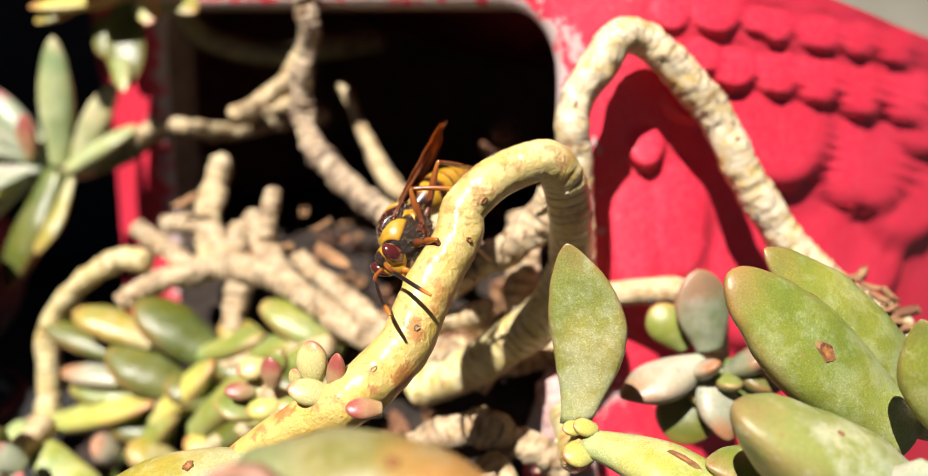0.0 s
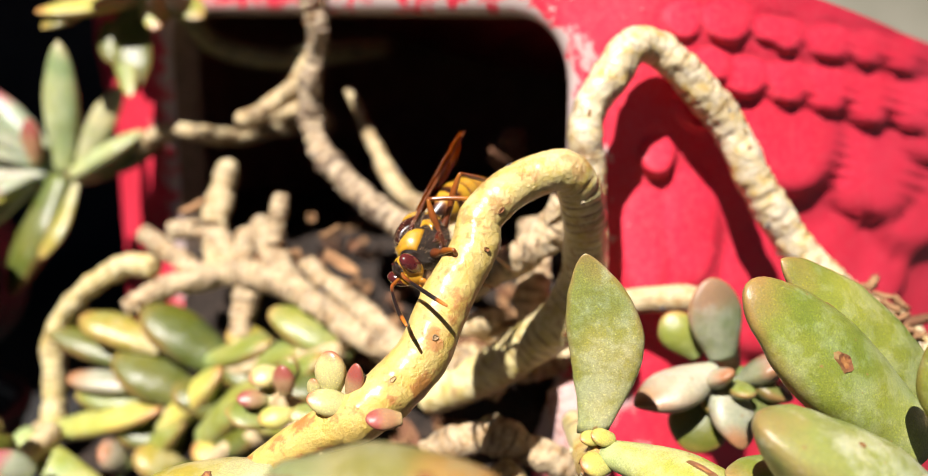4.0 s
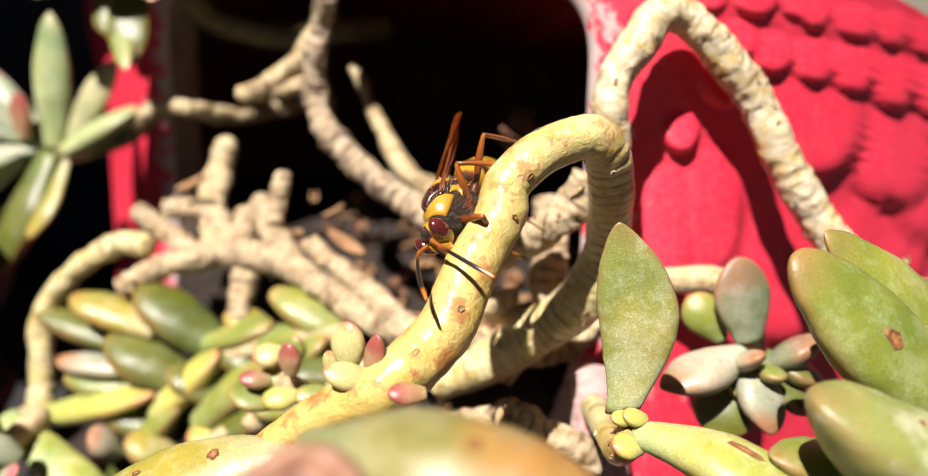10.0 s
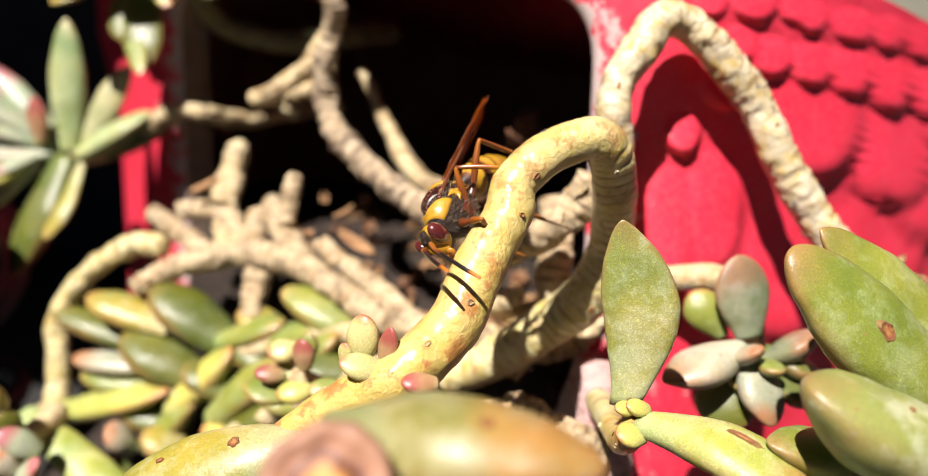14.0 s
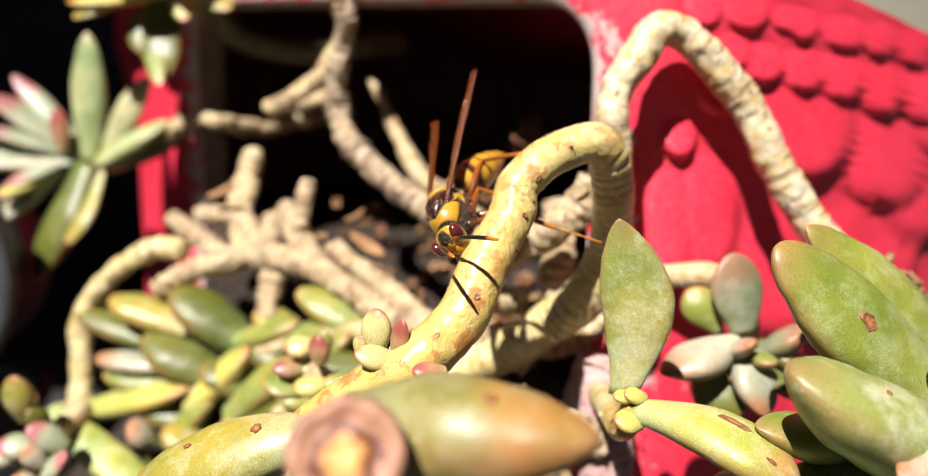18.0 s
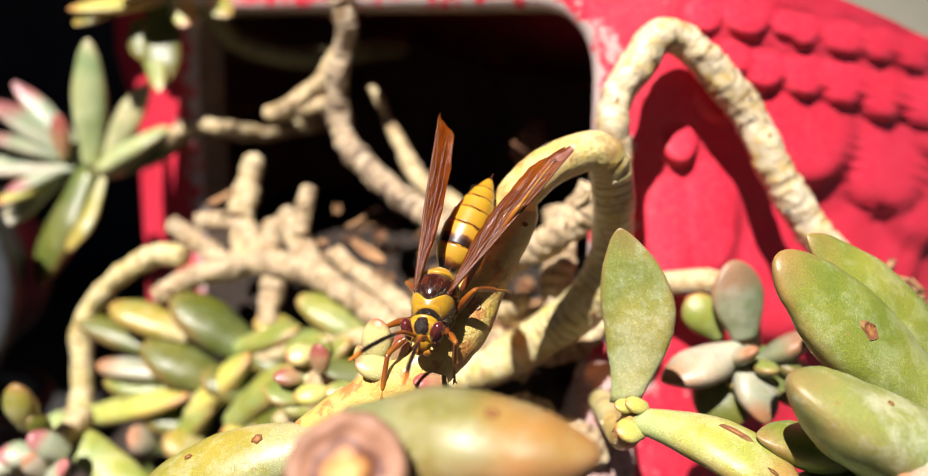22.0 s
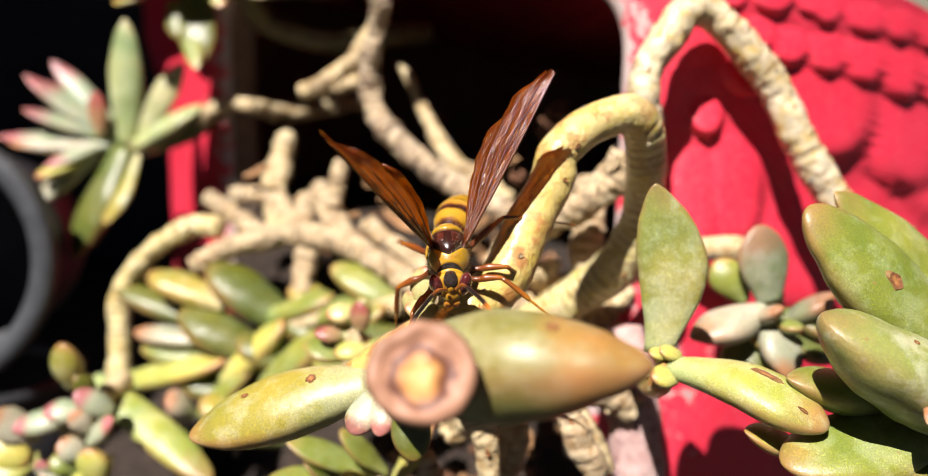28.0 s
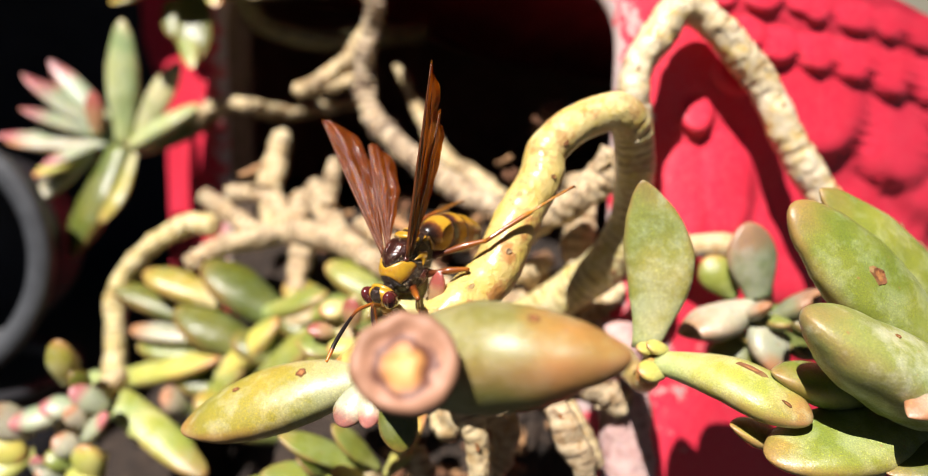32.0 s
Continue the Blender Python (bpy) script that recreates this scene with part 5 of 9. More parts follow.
leaf(pink_rosette, (-10.5, 15.9, 8), (-11.3, 15.7, 8.1), 0.62, 0.60, (-0.2, -0.65, 0.74), "rose", name='bud', neck=0.6, widest=0.5, blunt=0.5, seed=111)
leaf(pink_rosette, (-10.5, 15.5, 6.8), (-11, 15.3, 7.1), 0.60, 0.56, (-0.2, -0.65, 0.74), "mint", name='bud', neck=0.6, widest=0.5, blunt=0.5, seed=112)
leaf(pink_rosette, (-9.9, 15.4, 6.5), (-10.1, 15.2, 7.4), 0.75, 0.72, (-0.2, -0.65, 0.74), "yellow", name='bud', neck=0.6, widest=0.5, blunt=0.5, seed=113)
leaf(pink_rosette, (-10.7, 15.4, 6.5), (-11.2, 15.2, 6.8), 0.50, 0.48, (-0.2, -0.65, 0.74), "pink", name='bud', neck=0.6, widest=0.5, blunt=0.5, seed=114)
leaf(pink_rosette, (-11.1, 15.4, 6.5), (-11.2, 15.2, 7.1), 0.45, 0.42, (-0.2, -0.65, 0.74), "rose", name='bud', neck=0.6, widest=0.5, blunt=0.5, seed=115)
leaf(pink_rosette, (-12.6, 15.7, 7.4), (-11.7, 15.6, 6.8), 0.80, 0.76, (-0.2, -0.65, 0.74), "yellow", name='bud', neck=0.6, widest=0.5, blunt=0.5, seed=116)
leaf(pink_rosette, (-10.9, 16.2, 8.5), (-10.8, 15.8, 9.7), 0.78, 0.75, (0, -0.68, 0.73), "olive", blunt=0.5, widest=0.5, seed=117)
leaf(pink_rosette, (-10.3, 16.2, 8.3), (-10.6, 15.9, 8.9), 0.50, 0.45, (0, -0.68, 0.73), "deep", blunt=0.5, seed=118)
leaf(pink_rosette, (-11.61, 15.98, 7.29), (-12.47, 15.5, 8.07), 0.85, 0.51, (0, -0.68, 0.73), "pink", blunt=0.6, seed=119)
leaf(pink_rosette, (-11.6, 15.92, 6.88), (-12.72, 15.27, 6.61), 0.98, 0.59, (0, -0.68, 0.73), "yellow", blunt=0.6, seed=120)
leaf(pink_rosette, (-9.94, 15.92, 6.9), (-10.28, 14.93, 6.39), 0.84, 0.50, (0, -0.68, 0.73), "yellow", blunt=0.6, seed=121)
stem(pink_rosette, "stem", [(-10.97, 16.08, 7.26, 0.3), (-10.44, 16.8, 8, 0.28), (-10.31, 17.63, 8.15, 0.28), (-11.17, 18.58, 7.71, 0.3)], "tan", seed=122)
top_shoot = thing("succulent", (-8.8, 25.84, 18.57), "leafy succulent shoot with dark green leaves above the opening", "succulent", "succulents spilling from the planter")
leaf(top_shoot, (-9.67, 23.41, 19.17), (-12.27, 22.3, 18.67), 1.19, 0.60, (0, -0.45, 0.89), "yellow", neck=0.45, blunt=0.62, seed=123)
leaf(top_shoot, (-10.89, 23.44, 19.34), (-12.07, 22.22, 18.21), 1.02, 0.51, (0, -0.45, 0.89), "olive", neck=0.45, blunt=0.62, seed=124)
leaf(top_shoot, (-10.06, 23.54, 19.36), (-9.62, 22.21, 16.41), 1.21, 0.60, (0, -0.93, 0.37), "deep", neck=0.45, blunt=0.62, seed=125)
leaf(top_shoot, (-10.23, 23.09, 17.96), (-9.53, 21.79, 16.32), 0.58, 0.29, (0, -0.93, 0.37), "mint", neck=0.45, blunt=0.62, seed=126)
leaf(top_shoot, (-9.18, 23.57, 19.53), (-7.61, 22.38, 18.52), 0.96, 0.48, (0, -0.68, 0.73), "green", neck=0.45, blunt=0.62, seed=127)
leaf(top_shoot, (-10.71, 23.29, 18.49), (-10.13, 22.56, 17.25), 0.86, 0.43, (0, -0.93, 0.37), "deep", neck=0.45, blunt=0.62, seed=128)
leaf(top_shoot, (-9.18, 23.6, 19.7), (-8.95, 22.32, 18.19), 0.96, 0.48, (0, -0.68, 0.73), "yellow", neck=0.45, blunt=0.62, seed=129)
leaf(top_shoot, (-9.62, 23.75, 19.39), (-10.59, 23.3, 17.98), 1.06, 0.53, (-0.3, -0.84, 0.45), "deep", neck=0.45, blunt=0.62, seed=130)
# these leaves are out of view, added to shade the jamb below
leaf(top_shoot, (-9.71, 23.6, 19.7), (-11.33, 23.3, 21.45), 1.21, 0.61, (-0.21, -0.62, 0.76), "deep", neck=0.45, blunt=0.62, seed=131)
leaf(top_shoot, (-9.71, 23.63, 19.88), (-8.5, 23.63, 22.18), 1.29, 0.64, (0.21, -0.62, 0.76), "deep", neck=0.45, blunt=0.62, seed=132)
leaf(top_shoot, (-9.89, 23.66, 20.05), (-10.31, 23.57, 22.97), 1.28, 0.64, (0, -0.74, 0.67), "olive", neck=0.45, blunt=0.62, seed=133)
leaf(top_shoot, (-9.8, 23.87, 20.09), (-7.19, 23.63, 21.04), 1.23, 0.61, (0.33, -0.54, 0.77), "deep", neck=0.45, blunt=0.62, seed=134)
leaf(top_shoot, (-9.97, 23.57, 19.53), (-12.46, 23.33, 20.49), 1.22, 0.61, (-0.21, -0.5, 0.84), "deep", neck=0.45, blunt=0.62, seed=135)
# two more unseen leaves, added to block sun from the hanging leaf
leaf(top_shoot, (-9.7, 23.2, 20.6), (-11.3, 20.2, 21.0), 1.60, 0.60, (0, -0.3, 0.95), "deep", neck=0.45, blunt=0.62, seed=181)
leaf(top_shoot, (-9.4, 23.2, 20.8), (-9.6, 20.0, 21.4), 1.50, 0.60, (0, -0.3, 0.95), "deep", neck=0.45, blunt=0.62, seed=182)
stem(top_shoot, "stem", [(-10.02, 23.71, 19.72, 0.3), (-8.86, 24.49, 18.97, 0.34), (-8.38, 25.36, 18.15, 0.36), (-7.45, 25.7, 17.77, 0.36), (-6.09, 25.66, 17.58, 0.36), (-4.41, 26.12, 17.84, 0.36), (-2.96, 27.28, 18.12, 0.36)], "dark", "olive stem with shade painted into its colour", scars=8, seed=136, ridge=0.04)
twig = thing("twig", (-0.19, 17.17, 12.59), "knobbly grey twig rising through the opening", "twig", "bare twigs in the planter")
stem(twig, "stem", [(-4.1, 19.47, 19.33, 0.27), (-3.97, 19.53, 18.51, 0.28), (-3.89, 19.79, 17.68, 0.28), (-4.13, 20.12, 16.67, 0.28), (-4.19, 20.25, 15.69, 0.29), (-3.78, 19.69, 14.8, 0.3), (-3.01, 18.96, 14.11, 0.3), (-2.18, 18.36, 13.59, 0.31), (-1.32, 17.87, 13.09, 0.31), (-0.19, 17.17, 12.59, 0.31)], "grey", scars=60, seed=137, ridge=0.2, lump=0.34, fine=0.09, per=18, around=28)
twig = thing("twig", (-0.36, 18.94, 12.84), "slim cream twig leaning in the dark opening", "twig", "bare twigs in the planter")
stem(twig, "stem", [(-3.45, 22.03, 16.57, 0.13), (-3.07, 21.6, 15.83, 0.16), (-2.64, 21.14, 14.95, 0.2), (-2.17, 20.6, 14.22, 0.24), (-1.54, 19.99, 13.61, 0.28), (-0.36, 18.94, 12.84, 0.28)], "tan", scars=8, seed=138, ridge=0.05, lump=0.36, fine=0.08, per=20, around=26)
twig = thing("twig", (-6.64, 19.76, 11.75), "short stubby twig with a pale broken end", "twig", "bare twigs in the planter")
stem(twig, "stem", [(-6.94, 22.06, 14.43, 0.32), (-7.07, 21.51, 13.6, 0.36), (-7.1, 20.94, 12.67, 0.38), (-6.64, 19.76, 11.75, 0.38)], "tan", scars=10, seed=139, ridge=0.05, lump=0.36, fine=0.08, per=20, around=26)
twig = thing("twig", (-6.17, 19.79, 11.91), "short stubby twig with a pale broken end", "twig", "bare twigs in the planter")
stem(twig, "stem", [(-8.32, 20.94, 12.64, 0.22), (-7.56, 20.75, 12.74, 0.24), (-6.81, 20.41, 12.52, 0.26), (-6.17, 19.79, 11.91, 0.28)], "dry", scars=6, seed=140, ridge=0.05, lump=0.36, fine=0.08, per=20, around=26)
twig = thing("twig", (-6.66, 19.34, 11.68), "short stubby twig with a pale broken end", "twig", "bare twigs in the planter")
stem(twig, "stem", [(-8.9, 20.53, 12.66, 0.2), (-8.25, 20.17, 12.31, 0.25), (-7.39, 19.69, 11.93, 0.28), (-6.66, 19.34, 11.68, 0.28)], "dry", scars=6, seed=141, ridge=0.05, lump=0.36, fine=0.08, per=20, around=26)
twig = thing("twig", (-4.21, 18.56, 11.25), "pale straight twig lying on the soil", "twig", "bare twigs in the planter")
stem(twig, "stem", [(-5.62, 20.01, 13.14, 0.24), (-5.15, 19.58, 12.42, 0.25), (-4.6, 19.05, 11.75, 0.26), (-4.21, 18.56, 11.25, 0.26)], "dry", scars=6, seed=142, ridge=0.05, lump=0.36, fine=0.08, per=20, around=26)
twig = thing("twig", (-1.35, 16.12, 10.67), "pale straight twig lying on the soil", "twig", "bare twigs in the planter")
stem(twig, "stem", [(-4.02, 18.23, 12.3, 0.22), (-3.23, 17.73, 11.76, 0.25), (-2.37, 17.04, 11.29, 0.27), (-1.35, 16.12, 10.67, 0.28)], "dry", scars=8, seed=143, ridge=0.05, lump=0.36, fine=0.08, per=20, around=26)
twig = thing("twig", (-5.82, 18.6, 10.32), "pale straight twig lying on the soil", "twig", "bare twigs in the planter")
stem(twig, "stem", [(-5.97, 20.35, 12.77, 0.3), (-6.02, 19.82, 12.06, 0.32), (-5.79, 19.19, 11.41, 0.32), (-5.82, 18.6, 10.32, 0.26)], "dry", scars=6, seed=144, ridge=0.05, lump=0.36, fine=0.08, per=20, around=26)
twig = thing("twig", (-0.82, 16.08, 11.62), "curved whitish stem under the arch", "twig", "bare twigs in the planter")
stem(twig, "stem", [(1.73, 14.21, 14.25, 0.34), (1.44, 14.33, 13.78, 0.34), (0.99, 14.55, 13.28, 0.33), (0.37, 14.89, 12.92, 0.33), (-0.17, 15.43, 12.5, 0.33), (-0.82, 16.08, 11.62, 0.33)], "dry", scars=18, seed=145, ridge=0.05, lump=0.36, fine=0.08, per=20, around=26)
twig = thing("twig", (1.16, 15.54, 10.86), "stout pale stem standing in the soil", "twig", "bare twigs in the planter")
stem(twig, "stem", [(1.28, 16.24, 13.68, 0.3), (1.31, 15.89, 12.84, 0.36), (1.22, 15.55, 12.02, 0.38), (1.16, 15.54, 10.86, 0.38)], "dry", scars=8, seed=146, ridge=0.05, lump=0.36, fine=0.08, per=20, around=26)
twig = thing("twig", (1.49, 16.13, 11.87), "stout pale stem standing in the soil", "twig", "bare twigs in the planter")
stem(twig, "stem", [(0.08, 16.03, 11.3, 0.2), (0.84, 15.82, 11.27, 0.3), (1.28, 15.87, 11.55, 0.28), (1.49, 16.13, 11.87, 0.18)], "tan", scars=8, seed=147, ridge=0.03, lump=0.1)
twig = thing("twig", (2.24, 15.8, 11.17), "low pale stem lying across the soil", "twig", "bare twigs in the planter")
stem(twig, "stem", [(-1.21, 15.93, 10.73, 0.32), (-0.05, 15.71, 10.67, 0.34), (0.83, 15.51, 10.66, 0.34), (1.52, 15.52, 10.74, 0.3), (2.24, 15.8, 11.17, 0.26)], "tan", scars=10, seed=148, ridge=0.05, lump=0.36, fine=0.08, per=20, around=26)
# not a twig: stands in for the planter's worn pink jamb
twig = thing("twig", (2.25, 13.83, 6.88), "upright post standing in for the opening's weathered pinkish edge", "twig", "bare twigs in the planter")
stem(twig, "stem", [(1.84, 14.48, 10.6, 0.42), (1.99, 14.13, 9.75, 0.5), (2.11, 13.91, 8.49, 0.55), (2.25, 13.83, 6.88, 0.55)], "pinkish", scars=10, seed=149, ridge=0.03, lump=0.1)
twig = thing("twig", (1.97, 13.43, 9.23), "low pale stem lying across the soil", "twig", "bare twigs in the planter")
stem(twig, "stem", [(-0.95, 13.67, 9.47, 0.3), (0.07, 13.56, 10, 0.34), (1.07, 13.51, 9.67, 0.34), (1.97, 13.43, 9.23, 0.3)], "dry", scars=10, seed=150, ridge=0.05, lump=0.36, fine=0.08, per=20, around=26)
twig = thing("twig", (0.57, 15.5, 11.78), "low pale stem lying across the soil", "twig", "bare twigs in the planter")
stem(twig, "stem", [(-1.21, 15.99, 11.11, 0.24), (-0.56, 15.93, 11.33, 0.26), (0.2, 15.67, 11.6, 0.22), (0.57, 15.5, 11.78, 0.16)], "tan", scars=6, seed=151, ridge=0.05, lump=0.36, fine=0.08, per=20, around=26)
twig = thing("twig", (-0.93, 12.86, 7.62), "pale bent stem low on the soil", "twig", "bare twigs in the planter")
stem(twig, "stem", [(-1.84, 13.43, 8.73, 0.3), (-1.13, 13.1, 9.19, 0.34), (-0.55, 12.87, 9.04, 0.3), (-0.6, 12.78, 8.41, 0.24), (-0.93, 12.86, 7.62, 0.24)], "tan", scars=8, seed=152, ridge=0.05, lump=0.36, fine=0.08, per=20, around=26)
twig = thing("twig", (1.18, 12.56, 8.3), "broken pale stem stub low on the soil", "twig", "bare twigs in the planter")
stem(twig, "stem", [(0.42, 13.34, 9.43, 0.3), (0.73, 12.88, 9.12, 0.33), (1, 12.61, 8.63, 0.32), (1.18, 12.56, 8.3, 0.26)], "tan", scars=8, seed=153, ridge=0.05, lump=0.14)
twig = thing("twig", (-2.05, 13.01, 7.27), "broken pale stem stub low on the soil", "twig", "bare twigs in the planter")
stem(twig, "stem", [(-2.3, 12.98, 8.41, 0.22), (-2.15, 12.91, 7.95, 0.24), (-2.05, 13.01, 7.27, 0.24)], "dry", scars=4, seed=154, ridge=0.05, lump=0.14)
low_shoot = thing("succulent", (-3.27, 13.21, 7.91), "small low succulent shoot with bright green leaves", "succulent", "succulents spilling from the planter")
leaf(low_shoot, (-3.27, 13.21, 7.91), (-4.96, 12.83, 8.74), 0.71, 0.43, (0, -0.35, 0.94), "mint", blunt=0.6, seed=155)
leaf(low_shoot, (-3.03, 13.21, 7.92), (-3.92, 12.86, 8.93), 0.66, 0.40, (0, -0.35, 0.94), "mint", blunt=0.6, seed=156)
leaf(low_shoot, (-2.91, 13.19, 7.8), (-2.05, 12.7, 9.27), 0.66, 0.39, (0, -0.35, 0.94), "yellow", blunt=0.6, seed=157)
leaf(low_shoot, (-3.51, 13.17, 7.67), (-5.3, 12.71, 7.99), 0.78, 0.47, (0, -0.35, 0.94), "mint", blunt=0.6, seed=158)
leaf(low_shoot, (-2.78, 13.1, 7.85), (-2.37, 12.41, 8.66), 0.58, 0.35, (0, -0.35, 0.94), "mint", blunt=0.6, seed=159)
leaf(low_shoot, (-3.99, 13.19, 7.78), (-4.61, 12.77, 8.34), 0.66, 0.40, (0, -0.35, 0.94), "deep", blunt=0.6, seed=160)
leaf(low_shoot, (-3.55, 13.47, 7.65), (-6.12, 13.03, 7.44), 0.73, 0.44, (0, -0.35, 0.94), "mint", blunt=0.6, seed=161)
leaf(low_shoot, (-2.97, 12.67, 7.68), (-3.8, 12.15, 8.28), 0.80, 0.48, (0, -0.35, 0.94), "yellow", blunt=0.6, seed=162)
stem(low_shoot, "stem", [(-3.27, 13.21, 7.91, 0.2), (-3.05, 13.42, 7.3, 0.24), (-2.84, 13.7, 6.49, 0.26)], "tan", seed=163)
husk(twig, (1.13, 20.65, 15.05), 3, 2.4)
husk(twig, (0.86, 20.59, 14.69), 9, 2.0)
twig = thing("twig", (-5.1, 19.4, 12.6), "short stubby twig with a pale broken end", "twig", "bare twigs in the planter")
stem(twig, "stem", [(-5, 19.8, 13.8, 0.21), (-5, 19.6, 13.4, 0.23), (-5.1, 19.4, 12.6, 0.2)], "dry", scars=4, seed=171, ridge=0.05, lump=0.3, fine=0.08, per=18, around=24)
twig = thing("twig", (-5, 19.2, 11.8), "short stubby twig with a pale broken end", "twig", "bare twigs in the planter")
stem(twig, "stem", [(-5.8, 20.2, 13, 0.19), (-5.4, 19.8, 12.4, 0.23), (-5, 19.2, 11.8, 0.22)], "dry", scars=4, seed=172, ridge=0.05, lump=0.3, fine=0.08, per=18, around=24)
twig = thing("twig", (-2.4, 17.2, 11.1), "pale straight twig lying on the soil", "twig", "bare twigs in the planter")
stem(twig, "stem", [(-4.2, 18.6, 12.2, 0.16), (-3.4, 18, 11.7, 0.2), (-2.4, 17.2, 11.1, 0.2)], "dry", scars=4, seed=173, ridge=0.05, lump=0.3, fine=0.08, per=18, around=24)
twig = thing("twig", (-1.1, 11.9, 7.6), "broken pale stem stub low on the soil", "twig", "bare twigs in the planter")
stem(twig, "stem", [(-1.4, 11.6, 9.9, 0.2), (-1.1, 11.5, 9.4, 0.23), (-1, 11.6, 8.7, 0.23), (-1.1, 11.9, 7.6, 0.22)], "tan", scars=4, seed=191, ridge=0.04, lump=0.3, fine=0.08, per=18, around=24)
twig = thing("twig", (1, 12, 7.6), "broken pale stem stub low on the soil", "twig", "bare twigs in the planter")
stem(twig, "stem", [(0.3, 11.9, 9.8, 0.22), (0.6, 11.7, 9.3, 0.24), (0.9, 11.7, 8.6, 0.22), (1, 12, 7.6, 0.2)], "dry", scars=4, seed=192, ridge=0.04, lump=0.3, fine=0.08, per=18, around=24)
rng = random.Random(5)
for k in range(210):
    # litter lies thickest just inside the opening's lower edge
    x0, x1, y0, y1 = (-3.2, 2.1, 15.6, 19.0) if k < 120 else (-7.0, 1.2, 18.0, 24.5) if k < 175 else (-5.0, 1.6, 24.0, 34.0)
    x, y = rng.uniform(x0, x1), rng.uniform(y0, y1)
    dead_leaf((x, y, soil_height(x, y) + 0.1), k)
for k, at in enumerate([(-3.6, 19.3, 12.8), (-7.4, 20.3, 13.3), (-0.4, 18.2, 13.8), (-3, 18.6, 12.6), (-4.3, 20, 13.1), (-2.5, 21, 13.2), (-4.6, 19.5, 12.2), (0.7, 19.5, 14.7), (-1.1, 17.5, 12.3), (-3.2, 18.2, 12.2), (-0.2, 17.6, 13.4)]):
    # scraps caught among the twigs
    dead_leaf(at, 400 + k)


# ---- the wasp (own space in cm: x to its right, y ahead, z up) ----
GROW = 1.31 * CM  # the wasp's own unit


def loft(profile, seg=22):
    """Verts, faces, along of a body of rings (y, half width, half height, lift)."""
    verts, faces, al = [], [], []
    y0, y1 = profile[0][0], profile[-1][0]
    for y, w, h, lift in profile:
        for j in range(seg):
            a = 2 * math.pi * j / seg
            verts.append((w * math.cos(a), y, lift + h * math.sin(a)))
            al.append((y - y0) / (y1 - y0))
    for i in range(len(profile) - 1):
        for j in range(seg):
            j2 = (j + 1) % seg
            faces.append((i * seg + j, (i + 1) * seg + j, (i + 1) * seg + j2, i * seg + j2))
    faces += [tuple(range(seg)), tuple((len(profile) - 1) * seg + j for j in reversed(range(seg)))]
    return [Vector(v) * GROW for v in verts], faces, al


def lofted(parent, name, profile, material, label="", seg=22):
    v, f, al = loft(profile, seg)
    return part(name, mesh_of(name, v, f, material, al), parent, label)


def limb(parent, name, ctrl, material, label="", around=10, per=5):
    v, f, al, dirt = tube(ctrl, per, around, 0.0, 0.03)
    return part(name, mesh_of(name, v * GROW, f, material, al), parent, label)


def blob(parent, name, at, size, material, turn=(0, 0, 0), label="", rings=12, seg=18):
    k = GROW / CM
    return ball(parent, name, [v * k for v in at], [v * k for v in size], material, turn, 1, 0.0, label, rings, seg)


def wing_blade(parent, name, length, width, side, seed, label):
    """A thin corrugated blade with a ragged outer edge, and its veins; side -1 or 1 is where the trailing edge lies."""
    n, m = 44, 16
    top, faces = [], []

    def shape(s, q):
        lead = 0.05 * math.sin(math.pi * s) * width
        w = width * (0.10 + 0.90 * math.sin(math.pi / 2 * min(1, s / 0.62)) ** 1.3) * (1 if s < 0.8 else (1 - ((s - 0.8) / 0.2) ** 2 * 0.55))
        rag = 0.07 * noise.noise(Vector((s * 9, seed, 0))) + 0.05 * noise.noise(Vector((s * 31, seed, 4)))
        end = length * (s + (0.05 * noise.noise(Vector((q * 7, seed, 8))) - 0.10 * q * q) * s ** 6)
        x = -lead + q * w * (1 + rag * (q ** 2))
        z = 0.010 * width / 0.4 * math.cos(q * 15) * min(1, s * 4) + 0.05 * math.sin(math.pi * q) * s + 0.018 * noise.noise(Vector((q * 4, s * 7, seed)))
        return Vector((side * x, end, z))

    for i in range(n + 1):
        for j in range(m + 1):
            top.append(shape(i / n, j / m))
    verts = top + [p - Vector((0, 0, 0.006)) for p in top]
    h = (n + 1) * (m + 1)
    for i in range(n):
        for j in range(m):
            a = i * (m + 1) + j
            faces += [(a, a + 1, a + m + 2, a + m + 1), (h + a, h + a + m + 1, h + a + m + 2, h + a + 1)]
    ob = part(name, mesh_of(name, [p * GROW for p in verts], faces, WING), parent, label)
    for k, (q0, q1, s0, s1, r) in enumerate(((0.01, 0.02, 0.0, 0.99, 0.020), (0.10, 0.14, 0.0, 0.72, 0.012), (0.3, 0.34, 0.03, 0.9, 0.010), (0.5, 0.62, 0.04, 0.86, 0.009), (0.7, 0.88, 0.05, 0.7, 0.008), (0.14, 0.40, 0.55, 0.78, 0.008), (0.36, 0.10, 0.62, 0.9, 0.008), (0.34, 0.60, 0.42, 0.55, 0.007), (0.14, 0.33, 0.30, 0.36, 0.007), (0.60, 0.80, 0.66, 0.84, 0.006))):
        ctrl = [(*shape(s0 + (s1 - s0) * i / 6, q0 + (q1 - q0) * i / 6), r * (1.25 - 0.8 * i / 6)) for i in range(7)]
        limb(ob, "vein", ctrl, VEIN, around=6, per=3)
    return ob


